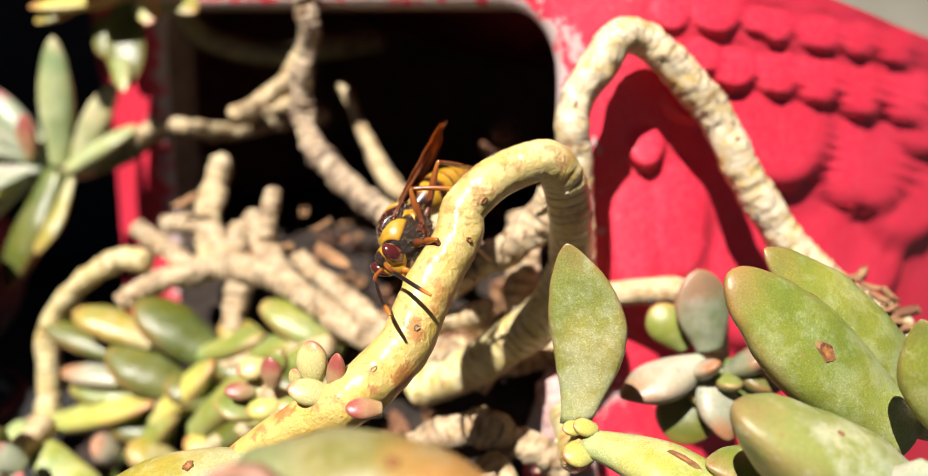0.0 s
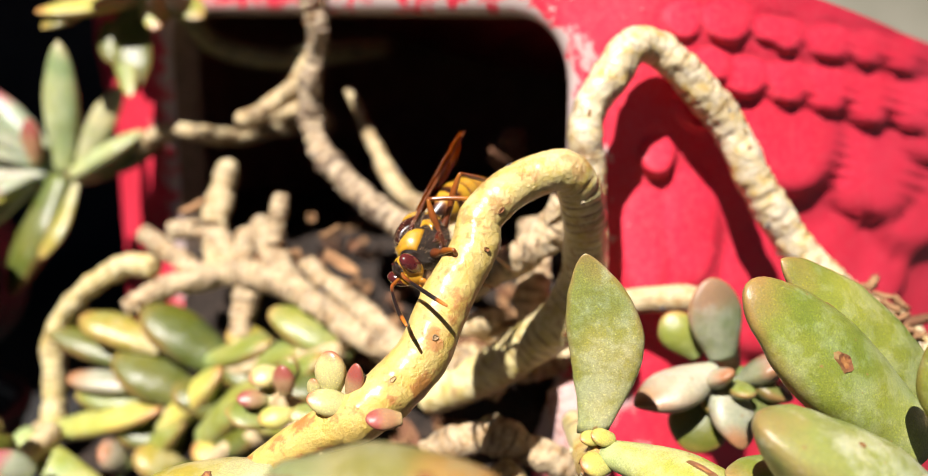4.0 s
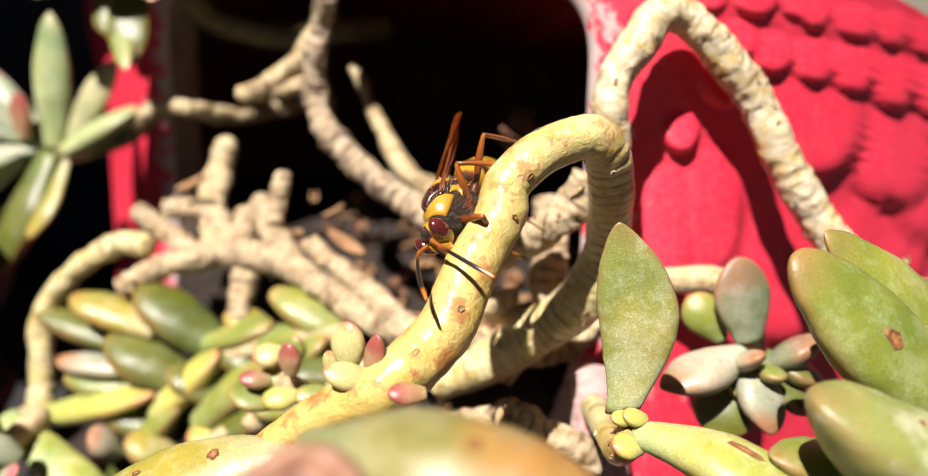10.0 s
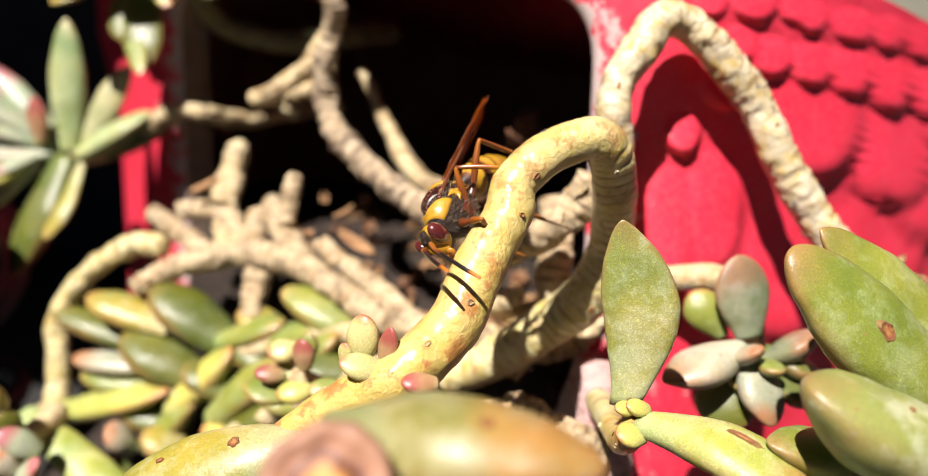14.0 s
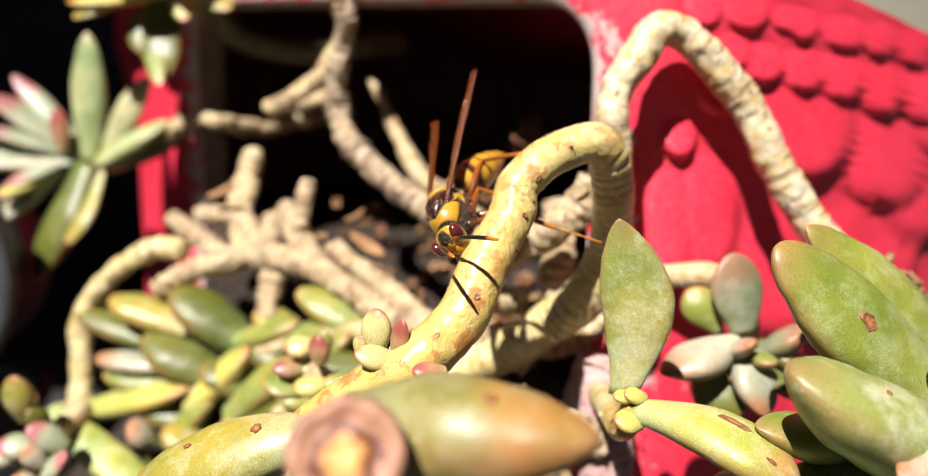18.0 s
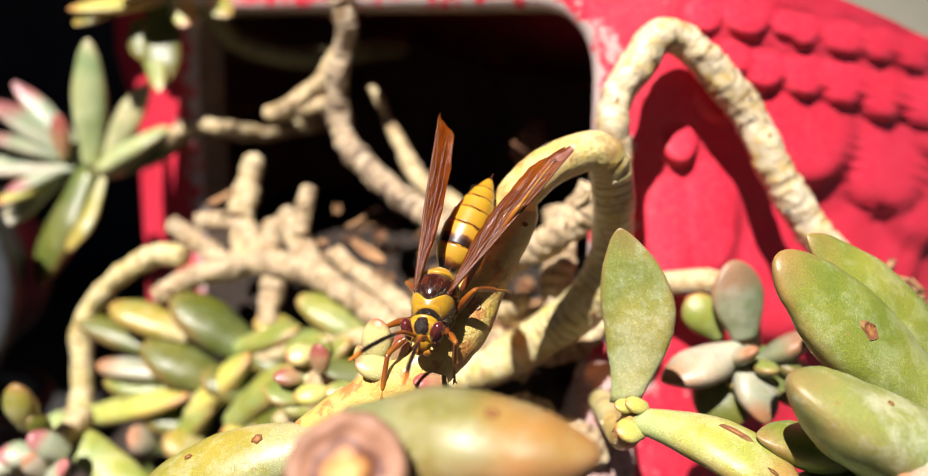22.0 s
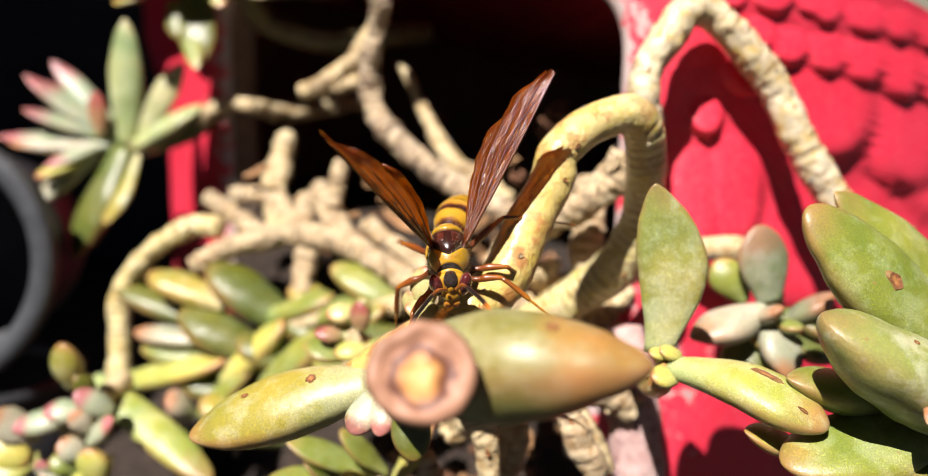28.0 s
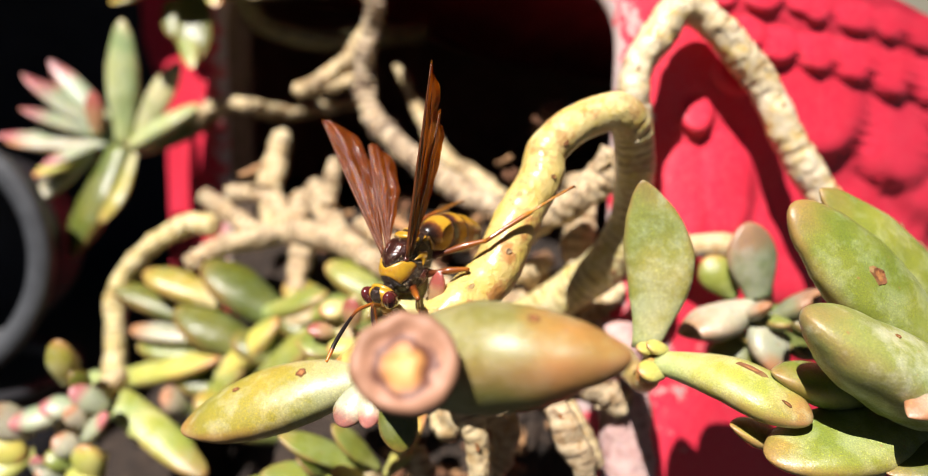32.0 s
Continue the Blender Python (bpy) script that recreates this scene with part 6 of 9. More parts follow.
def plate(parent, name, trunk, a0, a1, y_low, y_high, lift, material, label=""):
    """A thin domed plate that follows the trunk's skin between two angles (degrees, 90 on top) and two edges."""
    n, m = 20, 10
    rows = np.array(trunk)
    outer, inner, al, faces = [], [], [], []
    for i in range(n + 1):
        a = a0 + (a1 - a0) * i / n
        lo, hi = y_low(a), y_high(a)
        for j in range(m + 1):
            y = lo + (hi - lo) * j / m
            w, h, z = (float(np.interp(y, rows[:, 0], rows[:, k])) for k in (1, 2, 3))
            edge = max(abs(2 * i / n - 1), abs(2 * j / m - 1))
            up = lift * (1 - edge ** 5) + 0.002
            ca, sa = math.cos(radians(a)), math.sin(radians(a))
            outer.append(Vector(((w + up) * ca, y, z + (h + up) * sa)))
            inner.append(Vector(((w - 0.02) * ca, y, z + (h - 0.02) * sa)))
            al.append(0.12 + 0.7 * (1 - edge ** 3))
    verts = outer + inner
    k = len(outer)
    for i in range(n):
        for j in range(m):
            q = i * (m + 1) + j
            faces += [(q, q + 1, q + m + 2, q + m + 1), (k + q, k + q + m + 1, k + q + m + 2, k + q + 1)]
    ring = list(range(m + 1)) + [i * (m + 1) + m for i in range(1, n + 1)] + [n * (m + 1) + j for j in range(m - 1, -1, -1)] + [i * (m + 1) for i in range(n - 1, 0, -1)]
    for a, b in zip(ring, ring[1:] + ring[:1]):
        faces.append((a, k + a, k + b, b))
    return part(name, mesh_of(name, [v * GROW for v in verts], faces, material, al + al), parent, label)


def fuzz(body, chest, trunk):
    """Short tan hairs over the middle body."""
    rng = random.Random(17)
    rows = np.array(trunk)
    verts, faces = [], []
    for _ in range(520):
        y, a = rng.uniform(-0.38, 0.33), rng.uniform(0, 2 * math.pi)
        w, h, z = (float(np.interp(y, rows[:, 0], rows[:, k])) for k in (1, 2, 3))
        out = Vector((math.cos(a), rng.uniform(-0.5, 0.3), math.sin(a))).normalized()
        p = Vector((w * math.cos(a), y, z + h * math.sin(a)))
        s = out.cross(Vector((0, 1, 0.2))).normalized() * 0.0035
        t = out.cross(s).normalized() * 0.0035
        b = len(verts)
        verts += [p + s, p - s * 0.5 + t, p - s * 0.5 - t, p + out * rng.uniform(0.03, 0.075)]
        faces += [(b, b + 1, b + 3), (b + 1, b + 2, b + 3), (b + 2, b, b + 3)]
    return part("hair", mesh_of("hair", [v * GROW for v in verts], faces, HAIR), chest, "short tan hairs")


def build_wasp():
    w = {"body": thing("wasp", (0, 0, 0), "yellow, black and maroon paper wasp with folded amber wings", "wasp")}
    body = w["body"]
    # middle body
    trunk = [(-0.44, 0.03, 0.05, -0.06), (-0.42, 0.09, 0.124, -0.074), (-0.34, 0.17, 0.223, -0.073), (-0.22, 0.225, 0.291, -0.066), (-0.05, 0.245, 0.316, -0.061), (0.12, 0.245, 0.31, -0.06), (0.24, 0.21, 0.267, -0.052), (0.33, 0.15, 0.186, -0.036), (0.38, 0.07, 0.099, -0.019)]
    chest = lofted(body, "thorax", trunk, BLACK, "rough black hairy middle body")
    plate(body, "collar", trunk, 14, 166, lambda a: 0.05 + 0.205 * max(0.0, math.sin(radians(a))) ** 4, lambda a: 0.33, 0.014, YELLOW, "broad yellow horseshoe collar")
    plate(body, "back_shield", trunk, 38, 142, lambda a: -0.15, lambda a: 0.02 + 0.215 * math.sin(radians(a)) ** 4 * (0.35 + 0.65 * math.sin(radians((a - 38) / 104 * 180))), 0.030, SHIELD, "black back shield with two maroon stripes")
    for lo, hi in ((60, 84), (96, 120)):
        plate(body, "shield_stripe", trunk, lo, hi, lambda a: -0.08, lambda a: 0.08 + 0.05 * math.sin(radians(a)) ** 9, 0.037, MAROON, "glossy maroon stripe")
    plate(body, "yellow_band", trunk, 38, 142, lambda a: -0.255, lambda a: -0.160 + 0.02 * math.cos(radians(4 * (a - 90))), 0.030, YELLOW, "yellow band behind the back shield")
    plate(body, "yellow_band", trunk, 48, 132, lambda a: -0.335, lambda a: -0.295, 0.026, YELLOW)
    for s in (-1, 1):
        side = lambda a: a if s > 0 else 180 - a
        for name, lo, hi, y0, y1, mat, lab in (("side_patch", -2, 26, -0.14, 0.0, YELLOW, "ragged yellow side patch"), ("side_patch", -52, -12, -0.02, 0.16, MAROON, "dark maroon side plate"), ("side_patch", -20, 30, -0.36, -0.28, YELLOW, "")):
            lo2, hi2 = sorted((side(lo), side(hi)))
            plate(body, name, trunk, lo2, hi2, lambda a: y0 + 0.03 * math.sin(a * 0.21), lambda a: y1 + 0.035 * math.sin(a * 0.17 + 1), 0.018, mat, lab)
        blob(body, "wing_root", (s * 0.185, 0.05, 0.165), (0.036, 0.062, 0.020), MAROON, (0, 38 * s, 0), label="maroon wing root")
    fuzz(body, chest, trunk)
    # head
    head = blob(body, "head", (0, 0.53, 0.0), (0.200, 0.105, 0.180), YELLOW, label="yellow head with a black crown")
    blob(head, "neck", (0, 0.40, 0.0), (0.075, 0.09, 0.075), BLACK)
    blob(head, "crown", (0, 0.545, 0.085), (0.100, 0.100, 0.106), BLACK, label="black crown with three small eyes")
    blob(head, "nape", (0, 0.475, 0.05), (0.165, 0.05, 0.135), YELLOW, label="yellow rim behind the eyes")
    blob(head, "face_plate", (0, 0.595, -0.105), (0.092, 0.065, 0.098), YELLOW)
    blob(head, "face_bar", (0, 0.628, 0.02), (0.036, 0.026, 0.055), YELLOW)
    for s in (-1, 1):
        blob(head, "eye", (s * 0.150, 0.560, 0.030), (0.080, 0.100, 0.150), EYE, (0, 14 * s, 12 * s), label="glossy maroon compound eye")
        blob(head, "eye_rim", (s * 0.098, 0.608, -0.02), (0.022, 0.04, 0.075), YELLOW, (0, -20 * s, 0))
        blob(head, "jaw", (s * 0.045, 0.625, -0.195), (0.050, 0.036, 0.055), AMBER, (0, 25 * s, 0), label="amber jaw")
    for x, z in ((0, 0.205), (-0.032, 0.182), (0.032, 0.182)):
        blob(head, "small_eye", (x, 0.55 + 0.02 * (z < 0.2), z - 0.012), (0.012, 0.012, 0.012), EYE, rings=6, seg=8)
    # feelers
    for s in "LR":
        f = limb(body, "feeler", [(0, 0, 0, 0.022), (0, 0.10, 0.05, 0.021), (0, 0.22, 0.10, 0.022), (0, 0.32, 0.11, 0.018), (0, 0.5, 0.10, 0.022), (0, 0.72, 0.07, 0.024), (0, 0.85, 0.03, 0.022), (0, 0.95, 0, 0.014)], FEELER, "black feeler with orange ends")
        w[s + "A"] = f
    # hind body
    ab = lofted(body, "abdomen", [(-0.03, 0.03, 0.03, 0), (0.05, 0.05, 0.05, 0), (0.14, 0.10, 0.10, 0), (0.3, 0.19, 0.18, 0), (0.6, 0.235, 0.215, 0), (0.9, 0.205, 0.185, 0), (1.15, 0.13, 0.12, 0), (1.34, 0.05, 0.05, 0), (1.42, 0.008, 0.008, 0)], BLACK, "plump hind body banded in yellow and black")
    edges = (0.06, 0.36, 0.64, 0.86, 1.05, 1.21, 1.40)
    wid = lambda y: float(np.interp(y, (0.0, 0.06, 0.14, 0.24, 0.36, 0.5, 0.64, 0.86, 1.05, 1.21, 1.34, 1.42), (0.04, 0.06, 0.12, 0.19, 0.235, 0.26, 0.265, 0.238, 0.190, 0.132, 0.065, 0.01)))
    for k in range(6):
        a, b = edges[k], edges[k + 1] + (0.02 if k < 5 else 0)
        prof = [(a + (b - a) * i / 8, wid(a + (b - a) * i / 8) + 0.010 * (i / 8), (wid(a + (b - a) * i / 8) + 0.010 * (i / 8)) * 0.92, 0) for i in range(9)]
        prof.append((b - 0.004, prof[-1][1] - 0.02, prof[-1][2] - 0.02, 0))
        lofted(ab, "tergite", prof, TERGITE if k < 2 else TERGITE_AMBER, "yellow plate with a black base" if k < 2 else "amber plate with a thin dark edge")
    limb(ab, "sting", [(0, 1.40, 0, 0.012), (0, 1.46, -0.005, 0.008), (0, 1.5, -0.01, 0.003)], MAROON)
    w["abdomen"] = ab
    # wings
    for s, side in (("L", -1), ("R", 1)):
        w[s + "W"] = wing_blade(body, "forewing", 2.25, 0.36, side, 3 + side, "long amber-brown forewing with a ragged tip")
        w[s + "HW"] = wing_blade(body, "hindwing", 1.62, 0.30, side, 7 + side, "shorter amber-brown hindwing")
    # legs
    for k, (l1, l2) in (("1", (0.456, 0.78)), ("2", (0.52, 0.97)), ("3", (0.684, 1.28))):
        for s in "LR":
            leg = limb(body, "leg", [(0, -0.05, 0.02, 0.050), (0, 0.03, 0.01, 0.060), (0, 0.14, 0, 0.034), (0, 0.22, 0, 0.036), (0, l1 * 0.6, 0.012, 0.044), (0, l1 * 0.9, 0.01, 0.030), (0, l1, 0, 0.027)], THIGH, "glossy dark red-brown leg")
            shin = limb(leg, "shin", [(0, -0.01, 0, 0.025), (0, l2 * 0.2, 0.010, 0.029), (0, l2 * 0.42, 0.006, 0.031), (0, l2 * 0.50, 0, 0.024), (0, l2 * 0.52, 0, 0.013), (0, l2 * 0.64, 0, 0.017), (0, l2 * 0.66, 0, 0.011), (0, l2 * 0.76, -0.003, 0.016), (0, l2 * 0.78, -0.004, 0.011), (0, l2 * 0.88, -0.012, 0.016), (0, l2 * 0.90, -0.014, 0.012), (0, l2 * 0.98, -0.022, 0.019)], AMBER, "amber shin and jointed foot", per=3)
            for dx in (-1, 1):
                limb(shin, "claw", [(0, l2 * 0.97, -0.02, 0.009), (0.016 * dx, l2 * 0.995, -0.03, 0.007), (0.024 * dx, l2 * 1.0, -0.055, 0.002)], MAROON, around=6, per=3)
                limb(shin, "spur", [(0, l2 * 0.49, -0.01, 0.008), (0.025 * dx, l2 * 0.55, -0.03, 0.002)], AMBER, around=5, per=3)
            w[s + k], w[s + k + "t"] = leg, shin
    return w


WASP = build_wasp()


# ---- what moves ----
def motions():
    walk(WASP["body"], [(0, pose(-0.00979, 0.11753, 0.14059, -49.4, 45.5, 129.4)),
        (3.4, pose(-0.00972, 0.11756, 0.14050, -48.6, 45.2, 128.8)),
        (6, pose(-0.00918, 0.11728, 0.14057, -48.2, 45.4, 127.8)),
        (8.3, pose(-0.00842, 0.11711, 0.14078, -46.7, 47.2, 128.3)),
        (9, pose(-0.00898, 0.11684, 0.14012, -47.1, 46.7, 127.7)),
        (10.2, pose(-0.00860, 0.11721, 0.14077, -48.8, 46.3, 127.3)),
        (13, pose(-0.01006, 0.11701, 0.14023, -50.3, 44.8, 126.3)),
        (16.6, pose(-0.01048, 0.11760, 0.13991, -52.0, 40.7, 124.7)),
        (17.3, pose(-0.01014, 0.11755, 0.13974, -52.1, 40.5, 124.7)),
        (18, pose(-0.01115, 0.11579, 0.13978, -46.0, 45.7, 150.3)),
        (18.5, pose(-0.01105, 0.11330, 0.13748, -47.5, 38.3, 155.4)),
        (19, pose(-0.01134, 0.11202, 0.13743, -45.5, 32.8, 161.4)),
        (19.5, pose(-0.01119, 0.10963, 0.13591, -39.5, 27.9, 166.3)),
        (20, pose(-0.01103, 0.10847, 0.13583, -33.2, 16.8, 167.3)),
        (21, pose(-0.01176, 0.10444, 0.13214, -29.2, 14.3, 173.6)),
        (22, pose(-0.01285, 0.10105, 0.13069, -26.7, -1.9, 168.4)),
        (23, pose(-0.01637, 0.09976, 0.12895, -30.7, -5.6, 158.0)),
        (24, pose(-0.01788, 0.09980, 0.12958, -37.1, -17.6, 149.6)),
        (24.5, pose(-0.01950, 0.10019, 0.12733, -35.5, -11.8, 143.1)),
        (25, pose(-0.02129, 0.10073, 0.12762, -58.3, -3.9, 130.1)),
        (26, pose(-0.02284, 0.10103, 0.12620, -47.4, 8.9, 140.8)),
        (26.5, pose(-0.02260, 0.10107, 0.12604, -48.7, 9.9, 141.6)),
        (28.3, pose(-0.01740, 0.10018, 0.12997, -27.0, 2.4, -174.3)),
        (28.6, pose(-0.01718, 0.10017, 0.12993, -25.4, 2.3, -174.3)),
        (28.75, pose(-0.01546, 0.10028, 0.12943, -29.8, 2.5, -174.2)),
        (28.9, pose(-0.01553, 0.09984, 0.12819, -31.8, 1.0, -175.7)),
        (29, pose(-0.01562, 0.09964, 0.12734, -31.3, 1.1, -175.6)),
        (29.2, pose(-0.01503, 0.09982, 0.12806, -29.0, 0.4, -176.3)),
        (29.4, pose(-0.01380, 0.10009, 0.12815, -32.3, -3.3, 179.9)),
        (29.5, pose(-0.01394, 0.10017, 0.12868, -34.6, -1.6, -178.4)),
        (29.65, pose(-0.01396, 0.10013, 0.12841, -30.5, -1.7, -178.5)),
        (29.8, pose(-0.01408, 0.10016, 0.12849, -32.6, -1.1, -177.8)),
        (30, pose(-0.01404, 0.10037, 0.12905, -34.1, -8.5, 174.5)),
        (30.2, pose(-0.01644, 0.09975, 0.12793, -32.8, -5.9, 177.2)),
        (30.5, pose(-0.01789, 0.10003, 0.12965, -37.8, 4.0, 158.3)),
        (31, pose(-0.02154, 0.10098, 0.12792, -44.7, 4.9, 150.8)),
        (31.5, pose(-0.02277, 0.10129, 0.12795, -40.8, 10.0, 154.1)),
        (32, pose(-0.02287, 0.10126, 0.12780, -48.2, -0.5, 143.3))])
    walk(WASP["abdomen"], [(0, pose(0.00000, -0.00524, -0.00052, -25.1, 1.2, -178.8)),
        (3.4, pose(0.00000, -0.00524, -0.00052, -24.8, 1.0, -179.7)),
        (6, pose(0.00000, -0.00524, -0.00052, -22.1, 3.6, -172.3)),
        (8.3, pose(0.00000, -0.00524, -0.00052, -20.4, 3.1, -173.6)),
        (9, pose(0.00000, -0.00524, -0.00052, -21.5, 3.6, -172.3)),
        (10.2, pose(0.00000, -0.00524, -0.00052, -22.8, 6.3, -164.7)),
        (13, pose(0.00000, -0.00524, -0.00052, -26.6, 4.7, -170.4)),
        (16.6, pose(0.00000, -0.00524, -0.00052, -28.0, 3.9, -172.3)),
        (17.3, pose(0.00000, -0.00524, -0.00052, -26.5, 3.5, -173.0)),
        (18, pose(0.00000, -0.00524, -0.00052, -33.7, 0.0, 158.6)),
        (18.5, pose(0.00000, -0.00524, -0.00052, -31.9, 0.0, 148.1)),
        (19, pose(0.00000, -0.00524, -0.00052, -24.2, 0.0, 135.7)),
        (19.5, pose(0.00000, -0.00524, -0.00052, -21.9, 0.0, 146.6)),
        (20, pose(0.00000, -0.00524, -0.00052, -3.1, 0.0, 153.0)),
        (21, pose(0.00000, -0.00524, -0.00052, 12.2, 0.0, 154.8)),
        (22, pose(0.00000, -0.00524, -0.00052, 26.1, 0.0, 163.3)),
        (23, pose(0.00000, -0.00524, -0.00052, 13.2, 0.0, 168.6)),
        (24, pose(0.00000, -0.00524, -0.00052, -2.9, 0.0, 177.5)),
        (24.5, pose(0.00000, -0.00524, -0.00052, 8.3, 0.0, 156.9)),
        (25, pose(0.00000, -0.00524, -0.00052, -26.3, 0.0, 152.6)),
        (26, pose(0.00000, -0.00524, -0.00052, -25.6, 0.0, 148.5)),
        (26.5, pose(0.00000, -0.00524, -0.00052, -33.6, 0.0, 166.5)),
        (28.3, pose(0.00000, -0.00524, -0.00052, -15.1, 0.0, 165.3)),
        (28.6, pose(0.00000, -0.00524, -0.00052, -13.3, 0.0, 166.1)),
        (28.75, pose(0.00000, -0.00524, -0.00052, -17.2, 0.0, 169.3)),
        (28.9, pose(0.00000, -0.00524, -0.00052, -17.1, 0.0, 175.5)),
        (29, pose(0.00000, -0.00524, -0.00052, -13.3, 0.0, 175.0)),
        (29.2, pose(0.00000, -0.00524, -0.00052, -13.3, 0.0, 173.0)),
        (29.4, pose(0.00000, -0.00524, -0.00052, -18.4, 0.0, 178.9)),
        (29.5, pose(0.00000, -0.00524, -0.00052, -16.0, 0.0, 177.2)),
        (29.65, pose(0.00000, -0.00524, -0.00052, -12.1, 0.0, 176.8)),
        (29.8, pose(0.00000, -0.00524, -0.00052, -15.3, 0.0, 174.7)),
        (30, pose(0.00000, -0.00524, -0.00052, -24.6, 0.0, 178.6)),
        (30.2, pose(0.00000, -0.00524, -0.00052, -18.0, 0.0, 164.1)),
        (30.5, pose(0.00000, -0.00524, -0.00052, -32.7, 0.0, -178.0)),
        (31, pose(0.00000, -0.00524, -0.00052, -46.3, 0.0, -177.1)),
        (31.5, pose(0.00000, -0.00524, -0.00052, -42.2, 0.0, 158.2)),
        (32, pose(0.00000, -0.00524, -0.00052, -52.8, 0.0, -171.3))])
    walk(WASP["LW"], [(0, pose(-0.00250, 0.00078, 0.00222, -7.3, -15.0, -178.6)),
        (3.4, pose(-0.00250, 0.00078, 0.00222, -7.2, -15.1, -178.6)),
        (6, pose(-0.00250, 0.00078, 0.00222, -7.0, -15.2, -178.7)),
        (8.3, pose(-0.00250, 0.00078, 0.00222, 1.7, -16.7, -175.1)),
        (9, pose(-0.00250, 0.00078, 0.00222, 0.2, -16.4, -178.7)),
        (10.2, pose(-0.00250, 0.00078, 0.00222, -0.2, -15.1, -168.5)),
        (13, pose(-0.00250, 0.00078, 0.00222, -7.0, -14.3, -178.7)),
        (16.6, pose(-0.00250, 0.00078, 0.00222, 1.9, -11.4, 179.6)),
        (17.3, pose(-0.00250, 0.00078, 0.00222, 2.9, -11.3, 179.2)),
        (18, pose(-0.00250, 0.00078, 0.00222, -2.0, -20.9, 157.4)),
        (18.5, pose(-0.00250, 0.00078, 0.00222, 10.8, -20.9, 135.1)),
        (19, pose(-0.00250, 0.00078, 0.00222, 22.3, -24.5, 130.3)),
        (19.5, pose(-0.00250, 0.00078, 0.00222, 12.4, -30.5, 144.1)),
        (20, pose(-0.00250, 0.00078, 0.00222, 31.5, -22.9, 142.4)),
        (21, pose(-0.00250, 0.00078, 0.00222, 28.9, -12.8, 143.0)),
        (22, pose(-0.00250, 0.00078, 0.00222, 22.5, -2.8, 144.2)),
        (23, pose(-0.00250, 0.00078, 0.00222, 13.1, -7.8, 144.9)),
        (24, pose(-0.00250, 0.00078, 0.00222, 12.7, -13.6, 148.5)),
        (24.5, pose(-0.00250, 0.00078, 0.00222, -1.4, -10.9, 155.6)),
        (24.75, pose(-0.00250, 0.00078, 0.00222, -20.6, 32.4, 150.5)),
        (25, pose(-0.00250, 0.00078, 0.00222, -76.9, 66.0, 103.4)),
        (25.5, pose(-0.00250, 0.00078, 0.00222, -12.6, 32.4, 161.7)),
        (26, pose(-0.00250, 0.00078, 0.00222, 5.5, -14.9, 170.1)),
        (26.5, pose(-0.00250, 0.00078, 0.00222, 13.9, 0.5, 158.1)),
        (28.3, pose(-0.00250, 0.00078, 0.00222, 43.0, 0.2, 127.7)),
        (28.45, pose(-0.00250, 0.00078, 0.00222, 62.2, -42.7, 81.4)),
        (28.6, pose(-0.00250, 0.00078, 0.00222, 127.1, -43.3, -4.4)),
        (28.8, pose(-0.00250, 0.00078, 0.00222, 54.5, -10.7, 34.9)),
        (28.9, pose(-0.00250, 0.00078, 0.00222, 103.6, -20.5, 28.5)),
        (29, pose(-0.00250, 0.00078, 0.00222, 155.4, -22.0, 16.2)),
        (29.1, pose(-0.00250, 0.00078, 0.00222, 114.9, -31.5, 2.4)),
        (29.2, pose(-0.00250, 0.00078, 0.00222, 70.3, -46.9, -1.1)),
        (29.4, pose(-0.00250, 0.00078, 0.00222, 53.6, -28.5, 43.7)),
        (29.6, pose(-0.00250, 0.00078, 0.00222, 133.2, -33.1, 40.8)),
        (29.8, pose(-0.00250, 0.00078, 0.00222, 144.8, -39.3, -0.2)),
        (30, pose(-0.00250, 0.00078, 0.00222, 59.0, -28.1, 43.9)),
        (30.1, pose(-0.00250, 0.00078, 0.00222, 100.7, -34.9, 46.8)),
        (30.2, pose(-0.00250, 0.00078, 0.00222, 146.3, -41.6, 43.1)),
        (30.4, pose(-0.00250, 0.00078, 0.00222, 144.3, -57.5, -7.8)),
        (30.6, pose(-0.00250, 0.00078, 0.00222, 30.7, -50.6, 60.0)),
        (30.8, pose(-0.00250, 0.00078, 0.00222, 65.2, -41.4, 82.0)),
        (31, pose(-0.00250, 0.00078, 0.00222, 136.0, -59.2, -36.1)),
        (31.3, pose(-0.00250, 0.00078, 0.00222, 115.0, -105.4, 20.1)),
        (31.6, pose(-0.00250, 0.00078, 0.00222, 127.8, -66.8, 63.0)),
        (32, pose(-0.00250, 0.00078, 0.00222, 62.7, -34.6, 111.3))])
